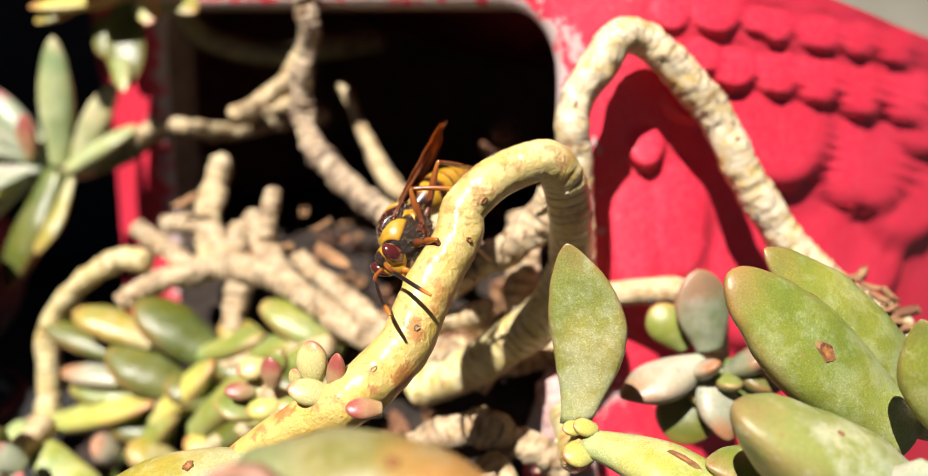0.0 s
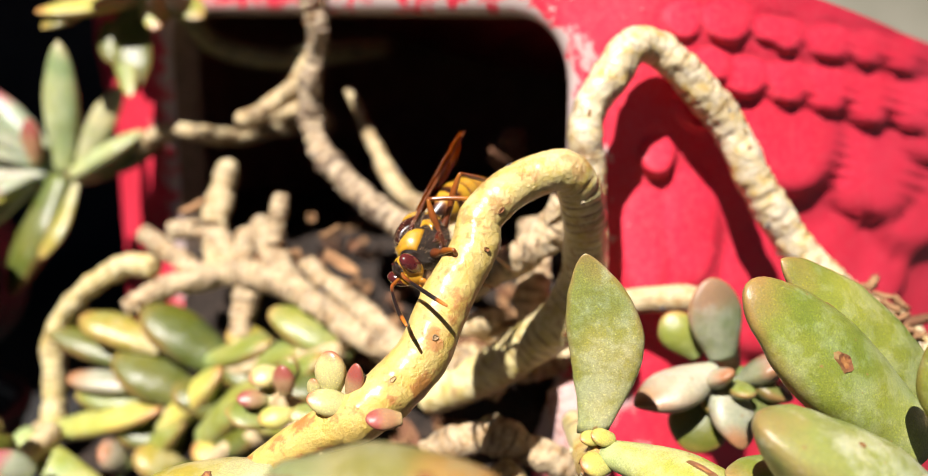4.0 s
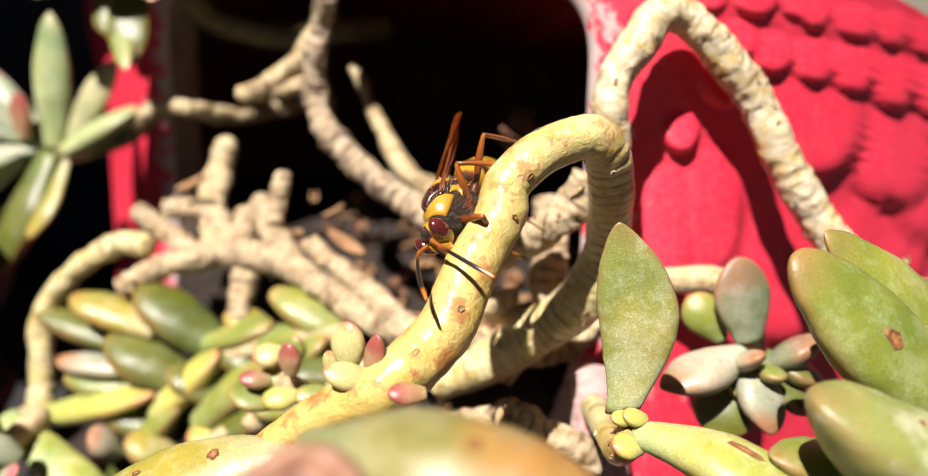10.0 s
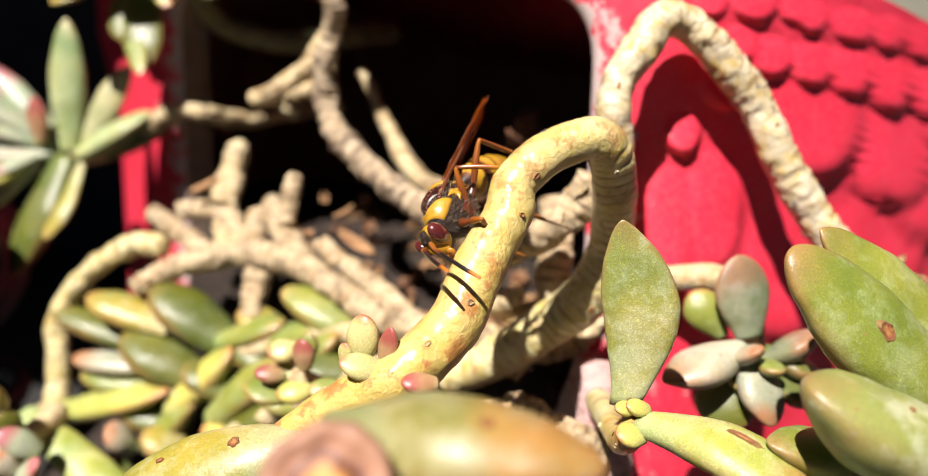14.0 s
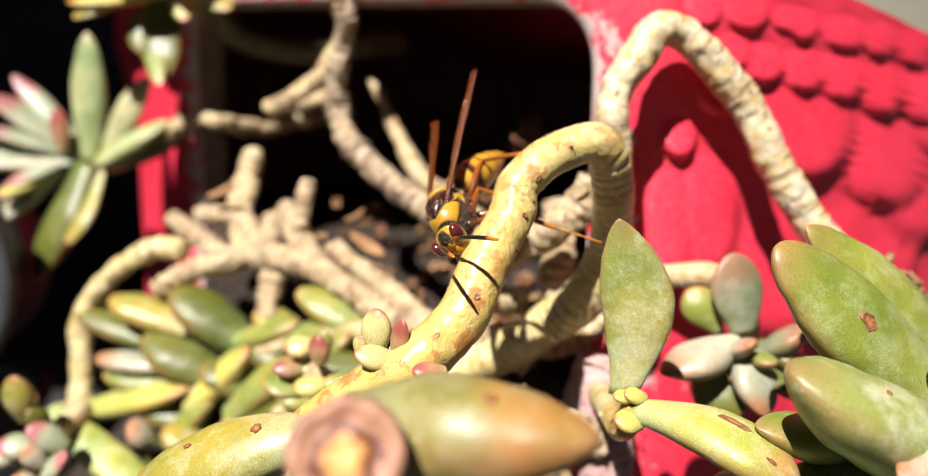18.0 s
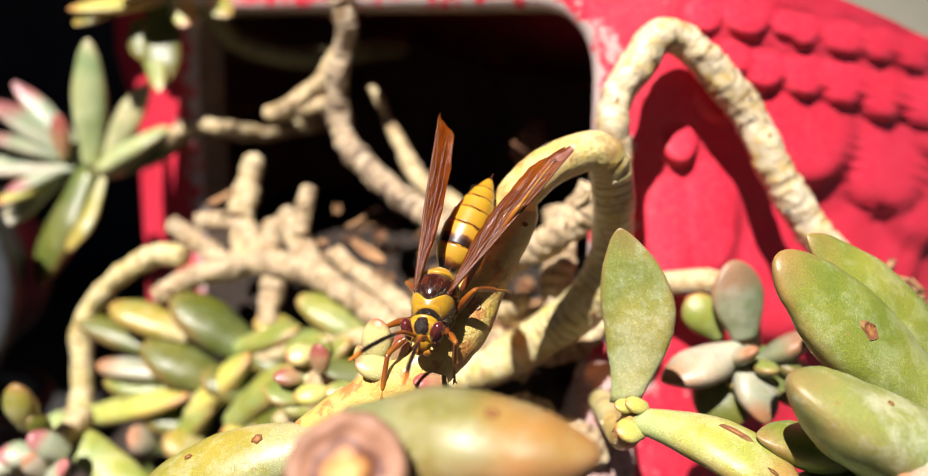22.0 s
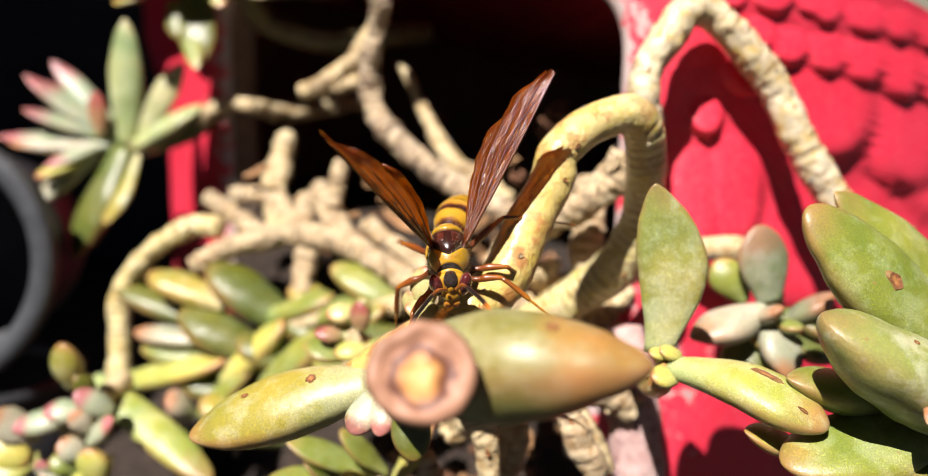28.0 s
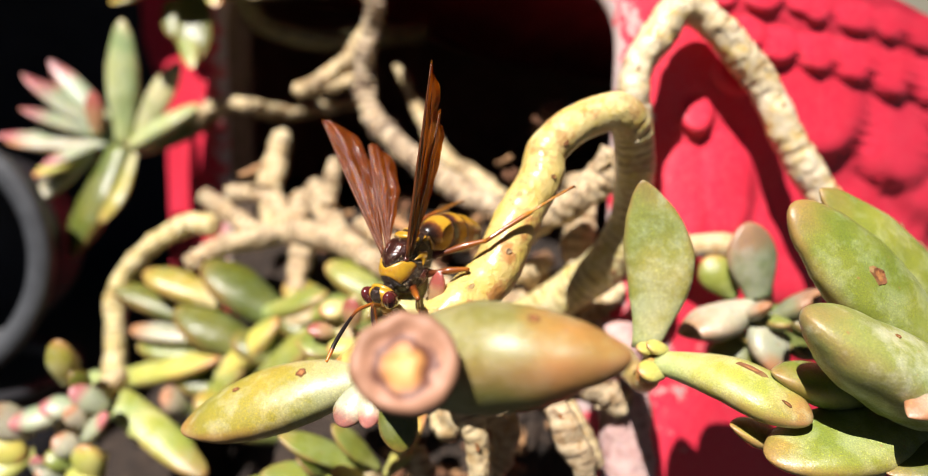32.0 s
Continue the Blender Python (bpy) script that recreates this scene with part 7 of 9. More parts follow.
    walk(WASP["RW"], [(0, pose(0.00250, 0.00078, 0.00222, -7.3, -12.9, 173.9)),
        (3.4, pose(0.00250, 0.00078, 0.00222, -7.3, -12.8, 173.8)),
        (6, pose(0.00250, 0.00078, 0.00222, -7.1, -12.4, 173.5)),
        (8.3, pose(0.00250, 0.00078, 0.00222, 1.6, -13.8, 178.3)),
        (9, pose(0.00250, 0.00078, 0.00222, 0.2, -13.3, 174.2)),
        (10.2, pose(0.00250, 0.00078, 0.00222, -0.3, -12.2, -174.8)),
        (13, pose(0.00250, 0.00078, 0.00222, -7.1, -11.6, 173.6)),
        (16.6, pose(0.00250, 0.00078, 0.00222, 1.8, -8.8, 172.8)),
        (17.3, pose(0.00250, 0.00078, 0.00222, 2.8, -8.7, 172.5)),
        (18, pose(0.00250, 0.00078, 0.00222, -5.7, -24.9, 179.3)),
        (18.5, pose(0.00250, 0.00078, 0.00222, 2.9, -33.2, 178.4)),
        (19, pose(0.00250, 0.00078, 0.00222, 2.9, -40.6, -177.3)),
        (19.5, pose(0.00250, 0.00078, 0.00222, 21.9, -41.3, 166.0)),
        (20, pose(0.00250, 0.00078, 0.00222, 14.8, -36.6, 169.6)),
        (21, pose(0.00250, 0.00078, 0.00222, 26.9, -37.6, 160.4)),
        (22, pose(0.00250, 0.00078, 0.00222, 36.0, -38.1, 158.8)),
        (23, pose(0.00250, 0.00078, 0.00222, 24.9, -29.1, 168.4)),
        (24, pose(0.00250, 0.00078, 0.00222, 14.8, -32.4, -178.2)),
        (24.5, pose(0.00250, 0.00078, 0.00222, 19.4, -25.0, -175.0)),
        (25, pose(0.00250, 0.00078, 0.00222, 2.1, -10.8, -157.9)),
        (26, pose(0.00250, 0.00078, 0.00222, 23.4, -16.2, -175.4)),
        (26.5, pose(0.00250, 0.00078, 0.00222, 18.8, -20.7, -166.8)),
        (27.4, pose(0.00250, 0.00078, 0.00222, 83.0, -24.1, 157.2)),
        (28.3, pose(0.00250, 0.00078, 0.00222, -43.1, 177.1, -42.8)),
        (28.45, pose(0.00250, 0.00078, 0.00222, 123.2, 42.7, 99.1)),
        (28.6, pose(0.00250, 0.00078, 0.00222, 60.9, 53.0, 18.3)),
        (28.8, pose(0.00250, 0.00078, 0.00222, 30.9, 70.6, -1.1)),
        (28.9, pose(0.00250, 0.00078, 0.00222, 5.9, 55.5, -92.0)),
        (29, pose(0.00250, 0.00078, 0.00222, 22.3, 40.4, -148.1)),
        (29.1, pose(0.00250, 0.00078, 0.00222, 28.7, 52.5, -83.6)),
        (29.2, pose(0.00250, 0.00078, 0.00222, 49.8, 52.4, -7.1)),
        (29.4, pose(0.00250, 0.00078, 0.00222, 14.4, 16.2, -36.6)),
        (29.5, pose(0.00250, 0.00078, 0.00222, 16.8, 6.3, -98.0)),
        (29.6, pose(0.00250, 0.00078, 0.00222, 26.7, 3.5, -158.9)),
        (29.8, pose(0.00250, 0.00078, 0.00222, 8.6, 47.0, -148.2)),
        (29.9, pose(0.00250, 0.00078, 0.00222, 39.3, 20.2, -87.7)),
        (30, pose(0.00250, 0.00078, 0.00222, 34.9, -16.2, -45.1)),
        (30.1, pose(0.00250, 0.00078, 0.00222, 43.4, 5.7, -97.4)),
        (30.2, pose(0.00250, 0.00078, 0.00222, 30.5, 25.7, -152.4)),
        (30.3, pose(0.00250, 0.00078, 0.00222, 53.1, 28.2, -69.6)),
        (30.4, pose(0.00250, 0.00078, 0.00222, 59.8, 8.8, 5.0)),
        (30.6, pose(0.00250, 0.00078, 0.00222, 34.9, -5.2, -16.1)),
        (30.7, pose(0.00250, 0.00078, 0.00222, 68.5, -23.6, -58.3)),
        (30.8, pose(0.00250, 0.00078, 0.00222, 106.4, -13.4, -104.2)),
        (30.867, pose(0.00250, 0.00078, 0.00222, 82.6, -15.2, -47.4)),
        (30.933, pose(0.00250, 0.00078, 0.00222, 67.8, 2.6, 5.1)),
        (31, pose(0.00250, 0.00078, 0.00222, 72.8, 25.2, 57.2)),
        (31.15, pose(0.00250, 0.00078, 0.00222, 51.8, 2.5, 13.6)),
        (31.3, pose(0.00250, 0.00078, 0.00222, 50.8, -27.9, -24.7)),
        (31.45, pose(0.00250, 0.00078, 0.00222, 70.3, 12.7, -77.3)),
        (31.6, pose(0.00250, 0.00078, 0.00222, 42.0, 51.1, -143.2)),
        (32, pose(0.00250, 0.00078, 0.00222, 16.9, 24.6, -125.7))])
    walk(WASP["LHW"], [(0, pose(-0.00250, -0.00056, 0.00200, -6.8, -14.9, -178.7)),
        (3.4, pose(-0.00250, -0.00056, 0.00200, -6.7, -14.9, -178.8)),
        (6, pose(-0.00250, -0.00056, 0.00200, -6.5, -15.0, -178.9)),
        (8.3, pose(-0.00250, -0.00056, 0.00200, -0.2, -16.4, -171.1)),
        (9, pose(-0.00250, -0.00056, 0.00200, -1.7, -16.0, -174.5)),
        (10.2, pose(-0.00250, -0.00056, 0.00200, -2.1, -14.5, -164.6)),
        (13, pose(-0.00250, -0.00056, 0.00200, -6.6, -14.1, -178.8)),
        (16.6, pose(-0.00250, -0.00056, 0.00200, -0.3, -11.0, -175.8)),
        (17.3, pose(-0.00250, -0.00056, 0.00200, 0.6, -11.0, -176.1)),
        (18, pose(-0.00250, -0.00056, 0.00200, -1.5, -20.9, 157.3)),
        (18.5, pose(-0.00250, -0.00056, 0.00200, 10.9, -21.9, 136.7)),
        (19, pose(-0.00250, -0.00056, 0.00200, 10.6, -31.6, 140.9)),
        (19.5, pose(-0.00250, -0.00056, 0.00200, 12.8, -30.6, 144.3)),
        (20, pose(-0.00250, -0.00056, 0.00200, 20.5, -26.6, 144.7)),
        (21, pose(-0.00250, -0.00056, 0.00200, 29.2, -12.9, 143.0)),
        (22, pose(-0.00250, -0.00056, 0.00200, 22.5, -3.0, 144.8)),
        (23, pose(-0.00250, -0.00056, 0.00200, 13.2, -8.0, 145.6)),
        (24, pose(-0.00250, -0.00056, 0.00200, 13.0, -13.7, 148.6)),
        (24.5, pose(-0.00250, -0.00056, 0.00200, -0.9, -10.9, 155.6)),
        (24.75, pose(-0.00250, -0.00056, 0.00200, -20.0, 32.2, 151.0)),
        (25, pose(-0.00250, -0.00056, 0.00200, -74.7, 66.3, 105.7)),
        (25.5, pose(-0.00250, -0.00056, 0.00200, -16.2, 19.6, 172.6)),
        (26, pose(-0.00250, -0.00056, 0.00200, -14.3, -40.0, -166.0)),
        (26.5, pose(-0.00250, -0.00056, 0.00200, -6.9, -27.8, -179.8)),
        (28.3, pose(-0.00250, -0.00056, 0.00200, 42.5, -0.8, 128.8)),
        (28.45, pose(-0.00250, -0.00056, 0.00200, 51.7, -50.4, 89.3)),
        (28.6, pose(-0.00250, -0.00056, 0.00200, 136.0, -52.4, -16.2)),
        (28.8, pose(-0.00250, -0.00056, 0.00200, 52.5, -20.4, 42.3)),
        (28.9, pose(-0.00250, -0.00056, 0.00200, 105.1, -32.1, 25.2)),
        (29, pose(-0.00250, -0.00056, 0.00200, 160.4, -26.5, 4.1)),
        (29.1, pose(-0.00250, -0.00056, 0.00200, 119.0, -42.2, -4.4)),
        (29.2, pose(-0.00250, -0.00056, 0.00200, 64.2, -58.0, 6.5)),
        (29.4, pose(-0.00250, -0.00056, 0.00200, 48.7, -37.9, 52.7)),
        (29.6, pose(-0.00250, -0.00056, 0.00200, 139.8, -41.4, 29.9)),
        (29.8, pose(-0.00250, -0.00056, 0.00200, 154.2, -45.4, -14.2)),
        (30, pose(-0.00250, -0.00056, 0.00200, 54.7, -38.2, 51.7)),
        (30.1, pose(-0.00250, -0.00056, 0.00200, 102.9, -46.7, 43.6)),
        (30.2, pose(-0.00250, -0.00056, 0.00200, 156.7, -47.4, 28.3)),
        (30.4, pose(-0.00250, -0.00056, 0.00200, 163.2, -62.9, -29.5)),
        (30.6, pose(-0.00250, -0.00056, 0.00200, 16.0, -55.4, 78.4)),
        (30.8, pose(-0.00250, -0.00056, 0.00200, 59.2, -52.0, 90.2)),
        (31, pose(-0.00250, -0.00056, 0.00200, -24.6, -113.9, 122.3)),
        (31.3, pose(-0.00250, -0.00056, 0.00200, 104.4, -116.7, 31.4)),
        (31.6, pose(-0.00250, -0.00056, 0.00200, 154.9, -74.5, 34.4)),
        (32, pose(-0.00250, -0.00056, 0.00200, 57.7, -45.0, 119.1))])
    walk(WASP["RHW"], [(0, pose(0.00250, -0.00056, 0.00200, -6.9, -12.8, 173.8)),
        (3.4, pose(0.00250, -0.00056, 0.00200, -6.8, -12.6, 173.7)),
        (6, pose(0.00250, -0.00056, 0.00200, -6.6, -12.3, 173.4)),
        (8.3, pose(0.00250, -0.00056, 0.00200, -0.2, -13.3, -177.6)),
        (9, pose(0.00250, -0.00056, 0.00200, -1.6, -12.9, 178.5)),
        (10.2, pose(0.00250, -0.00056, 0.00200, -2.1, -11.6, -170.8)),
        (13, pose(0.00250, -0.00056, 0.00200, -6.7, -11.5, 173.5)),
        (16.6, pose(0.00250, -0.00056, 0.00200, -0.3, -8.4, 177.6)),
        (17.3, pose(0.00250, -0.00056, 0.00200, 0.7, -8.3, 177.3)),
        (18, pose(0.00250, -0.00056, 0.00200, -5.2, -24.9, 179.1)),
        (18.5, pose(0.00250, -0.00056, 0.00200, 3.4, -33.1, 178.1)),
        (19, pose(0.00250, -0.00056, 0.00200, 3.5, -40.5, -177.6)),
        (19.5, pose(0.00250, -0.00056, 0.00200, 22.4, -41.2, 165.7)),
        (20, pose(0.00250, -0.00056, 0.00200, 15.3, -36.5, 169.3)),
        (21, pose(0.00250, -0.00056, 0.00200, 27.3, -37.4, 160.1)),
        (22, pose(0.00250, -0.00056, 0.00200, 36.3, -37.9, 158.6)),
        (23, pose(0.00250, -0.00056, 0.00200, 25.3, -28.9, 168.3)),
        (24, pose(0.00250, -0.00056, 0.00200, 15.3, -32.3, -178.4)),
        (24.5, pose(0.00250, -0.00056, 0.00200, 19.8, -24.9, -175.2)),
        (25, pose(0.00250, -0.00056, 0.00200, 2.5, -10.7, -158.0)),
        (26, pose(0.00250, -0.00056, 0.00200, 23.8, -16.1, -175.5)),
        (26.5, pose(0.00250, -0.00056, 0.00200, 19.2, -20.6, -167.0)),
        (27.4, pose(0.00250, -0.00056, 0.00200, 82.9, -24.0, 157.0)),
        (28.3, pose(0.00250, -0.00056, 0.00200, -43.7, 177.1, -43.2)),
        (28.45, pose(0.00250, -0.00056, 0.00200, -47.4, 131.0, -73.3)),
        (28.6, pose(0.00250, -0.00056, 0.00200, 49.9, 63.0, 5.4)),
        (28.8, pose(0.00250, -0.00056, 0.00200, -5.9, 73.4, -39.7)),
        (28.9, pose(0.00250, -0.00056, 0.00200, -11.5, 54.9, -113.1)),
        (29, pose(0.00250, -0.00056, 0.00200, 11.8, 43.9, -163.6)),
        (29.1, pose(0.00250, -0.00056, 0.00200, 12.7, 56.8, -103.1)),
        (29.2, pose(0.00250, -0.00056, 0.00200, 36.5, 60.6, -22.9)),
        (29.4, pose(0.00250, -0.00056, 0.00200, 10.7, 18.8, -48.9)),
        (29.5, pose(0.00250, -0.00056, 0.00200, 15.2, 9.6, -109.6)),
        (29.6, pose(0.00250, -0.00056, 0.00200, 25.5, 8.8, -169.8)),
        (29.8, pose(0.00250, -0.00056, 0.00200, -4.4, 47.4, -165.9)),
        (29.9, pose(0.00250, -0.00056, 0.00200, 35.1, 27.5, -98.1)),
        (30, pose(0.00250, -0.00056, 0.00200, 37.1, -9.1, -55.0)),
        (30.1, pose(0.00250, -0.00056, 0.00200, 41.9, 13.9, -106.3)),
        (30.2, pose(0.00250, -0.00056, 0.00200, 24.7, 31.2, -164.5)),
        (30.3, pose(0.00250, -0.00056, 0.00200, 48.2, 37.5, -78.6)),
        (30.4, pose(0.00250, -0.00056, 0.00200, 58.3, 19.1, -1.3)),
        (30.6, pose(0.00250, -0.00056, 0.00200, 35.2, 1.7, -25.9)),
        (30.7, pose(0.00250, -0.00056, 0.00200, 69.9, -12.4, -62.7)),
        (30.8, pose(0.00250, -0.00056, 0.00200, 105.9, -1.8, -100.8)),
        (30.867, pose(0.00250, -0.00056, 0.00200, 82.9, -3.3, -48.9)),
        (30.933, pose(0.00250, -0.00056, 0.00200, 67.1, 13.7, 0.5)),
        (31, pose(0.00250, -0.00056, 0.00200, 70.6, 36.6, 52.8)),
        (31.15, pose(0.00250, -0.00056, 0.00200, 50.8, 11.9, 6.0)),
        (31.3, pose(0.00250, -0.00056, 0.00200, 54.0, -18.3, -32.6)),
        (31.45, pose(0.00250, -0.00056, 0.00200, 68.9, 23.9, -81.7)),
        (31.6, pose(0.00250, -0.00056, 0.00200, 28.1, 58.0, -160.2)),
        (32, pose(0.00250, -0.00056, 0.00200, 11.2, 27.5, -138.7))])
    walk(WASP["LA"], [(0, pose(-0.00073, 0.00879, 0.00078, -29.1, 0.0, 39.9)),
        (3.4, pose(-0.00073, 0.00879, 0.00078, -28.4, 0.0, 40.6)),
        (6, pose(-0.00073, 0.00879, 0.00078, -26.4, 0.0, 39.3)),
        (8.3, pose(-0.00073, 0.00879, 0.00078, -24.8, 0.0, 37.6)),
        (9, pose(-0.00073, 0.00879, 0.00078, -33.3, 0.0, 36.8)),
        (10.2, pose(-0.00073, 0.00879, 0.00078, -40.6, 0.6, 38.6)),
        (13, pose(-0.00073, 0.00879, 0.00078, -35.4, 0.0, 32.2)),
        (16.6, pose(-0.00073, 0.00879, 0.00078, -16.3, 11.6, 71.2)),
        (17.3, pose(-0.00073, 0.00879, 0.00078, -14.5, 11.7, 72.7)),
        (18, pose(-0.00073, 0.00879, 0.00078, 0.5, 0.0, 46.8)),
        (18.5, pose(-0.00073, 0.00879, 0.00078, 2.4, 0.0, 33.9)),
        (19, pose(-0.00073, 0.00879, 0.00078, 4.3, 0.0, 25.8)),
        (19.5, pose(-0.00073, 0.00879, 0.00078, 0.9, 0.0, 25.0)),
        (20, pose(-0.00073, 0.00879, 0.00078, -1.4, 0.0, 18.6)),
        (21, pose(-0.00073, 0.00879, 0.00078, 4.9, 0.0, 9.7)),
        (22, pose(-0.00073, 0.00879, 0.00078, 16.0, 0.0, 2.2)),
        (23, pose(-0.00073, 0.00879, 0.00078, 26.1, 0.0, 7.7)),
        (24, pose(-0.00073, 0.00879, 0.00078, 38.2, 0.0, 23.2)),
        (24.5, pose(-0.00073, 0.00879, 0.00078, 28.5, 0.0, 23.7)),
        (25, pose(-0.00073, 0.00879, 0.00078, 46.3, 0.0, 45.5)),
        (26, pose(-0.00073, 0.00879, 0.00078, 31.6, 0.0, 14.4)),
        (26.5, pose(-0.00073, 0.00879, 0.00078, 35.5, 0.0, 17.6)),
        (28.3, pose(-0.00073, 0.00879, 0.00078, 22.2, 0.0, 20.9)),
        (28.6, pose(-0.00073, 0.00879, 0.00078, 19.4, 0.0, 19.6)),
        (28.75, pose(-0.00073, 0.00879, 0.00078, 21.0, 0.0, 9.0)),
        (28.9, pose(-0.00073, 0.00879, 0.00078, 24.6, 0.0, -2.9)),
        (29, pose(-0.00073, 0.00879, 0.00078, 26.8, 0.0, -18.7)),
        (29.2, pose(-0.00073, 0.00879, 0.00078, 26.7, 0.0, -15.0)),
        (29.4, pose(-0.00073, 0.00879, 0.00078, 30.1, 0.0, -12.3)),
        (29.5, pose(-0.00073, 0.00879, 0.00078, 32.1, 0.0, -15.0)),
        (29.65, pose(-0.00073, 0.00879, 0.00078, 26.7, 0.0, -15.1)),
        (29.8, pose(-0.00073, 0.00879, 0.00078, 31.0, 0.0, -15.8)),
        (30, pose(-0.00073, 0.00879, 0.00078, 35.2, 0.0, 1.5)),
        (30.2, pose(-0.00073, 0.00879, 0.00078, 35.4, 0.0, -0.2)),
        (30.5, pose(-0.00073, 0.00879, 0.00078, 17.6, 0.0, 17.8)),
        (31, pose(-0.00073, 0.00879, 0.00078, 32.0, 0.0, 49.6)),
        (31.5, pose(-0.00073, 0.00879, 0.00078, 23.8, 0.0, 30.4)),
        (32, pose(-0.00073, 0.00879, 0.00078, 29.6, 0.0, 50.2))])
    walk(WASP["RA"], [(0, pose(0.00073, 0.00879, 0.00078, -10.8, 0.0, 22.7)),
        (3.4, pose(0.00073, 0.00879, 0.00078, -10.5, 0.0, 22.9)),
        (6, pose(0.00073, 0.00879, 0.00078, -9.9, 0.0, 22.3)),
        (8.3, pose(0.00073, 0.00879, 0.00078, -9.4, 0.0, 21.8)),
        (9, pose(0.00073, 0.00879, 0.00078, -15.3, 0.0, 25.9)),
        (10.2, pose(0.00073, 0.00879, 0.00078, -6.3, -1.2, 13.5)),
        (13, pose(0.00073, 0.00879, 0.00078, -12.4, 0.0, 35.5)),
        (16.6, pose(0.00073, 0.00879, 0.00078, 5.6, 0.9, 44.6)),
        (17.3, pose(0.00073, 0.00879, 0.00078, 6.8, 0.7, 47.4)),
        (18, pose(0.00073, 0.00879, 0.00078, 19.6, -1.2, 29.0)),
        (18.5, pose(0.00073, 0.00879, 0.00078, 27.3, 0.0, 3.3)),
        (19, pose(0.00073, 0.00879, 0.00078, 30.0, 0.0, -13.3)),
        (19.5, pose(0.00073, 0.00879, 0.00078, 29.1, 0.0, -13.0)),
        (20, pose(0.00073, 0.00879, 0.00078, 11.1, 0.0, -6.6)),
        (21, pose(0.00073, 0.00879, 0.00078, 26.4, 0.0, -35.1)),
        (22, pose(0.00073, 0.00879, 0.00078, 22.7, 0.0, -26.6)),
        (23, pose(0.00073, 0.00879, 0.00078, 33.0, 0.0, 13.7)),
        (24, pose(0.00073, 0.00879, 0.00078, 39.2, 0.0, 29.9)),
        (24.5, pose(0.00073, 0.00879, 0.00078, 44.6, 0.0, 32.0)),
        (25, pose(0.00073, 0.00879, 0.00078, 47.5, 0.0, 58.1)),
        (26, pose(0.00073, 0.00879, 0.00078, 22.5, 0.0, 30.5)),
        (26.5, pose(0.00073, 0.00879, 0.00078, 23.1, 0.0, 26.4)),
        (28.3, pose(0.00073, 0.00879, 0.00078, 9.1, 0.0, -32.5)),
        (28.6, pose(0.00073, 0.00879, 0.00078, 5.6, 0.0, -33.2)),
        (28.75, pose(0.00073, 0.00879, 0.00078, 9.1, 0.0, -30.9)),
        (28.9, pose(0.00073, 0.00879, 0.00078, 20.3, 0.0, -27.9)),
        (29, pose(0.00073, 0.00879, 0.00078, 25.0, 0.0, -37.4)),
        (29.2, pose(0.00073, 0.00879, 0.00078, 18.4, 0.0, -36.2)),
        (29.4, pose(0.00073, 0.00879, 0.00078, 19.8, 0.0, -33.6)),
        (29.5, pose(0.00073, 0.00879, 0.00078, 21.8, 0.0, -36.7)),
        (29.65, pose(0.00073, 0.00879, 0.00078, 15.4, 0.0, -38.8)),
        (29.8, pose(0.00073, 0.00879, 0.00078, 17.0, 0.0, -44.6)),
        (30, pose(0.00073, 0.00879, 0.00078, 20.0, 0.0, -27.0)),
        (30.2, pose(0.00073, 0.00879, 0.00078, 23.3, 0.0, -26.0)),
        (30.5, pose(0.00073, 0.00879, 0.00078, 21.0, 0.0, -27.2)),
        (31, pose(0.00073, 0.00879, 0.00078, 38.8, 0.0, 29.6)),
        (31.5, pose(0.00073, 0.00879, 0.00078, 6.2, 0.0, -13.9)),
        (32, pose(0.00073, 0.00879, 0.00078, 19.9, 0.0, 9.4))])
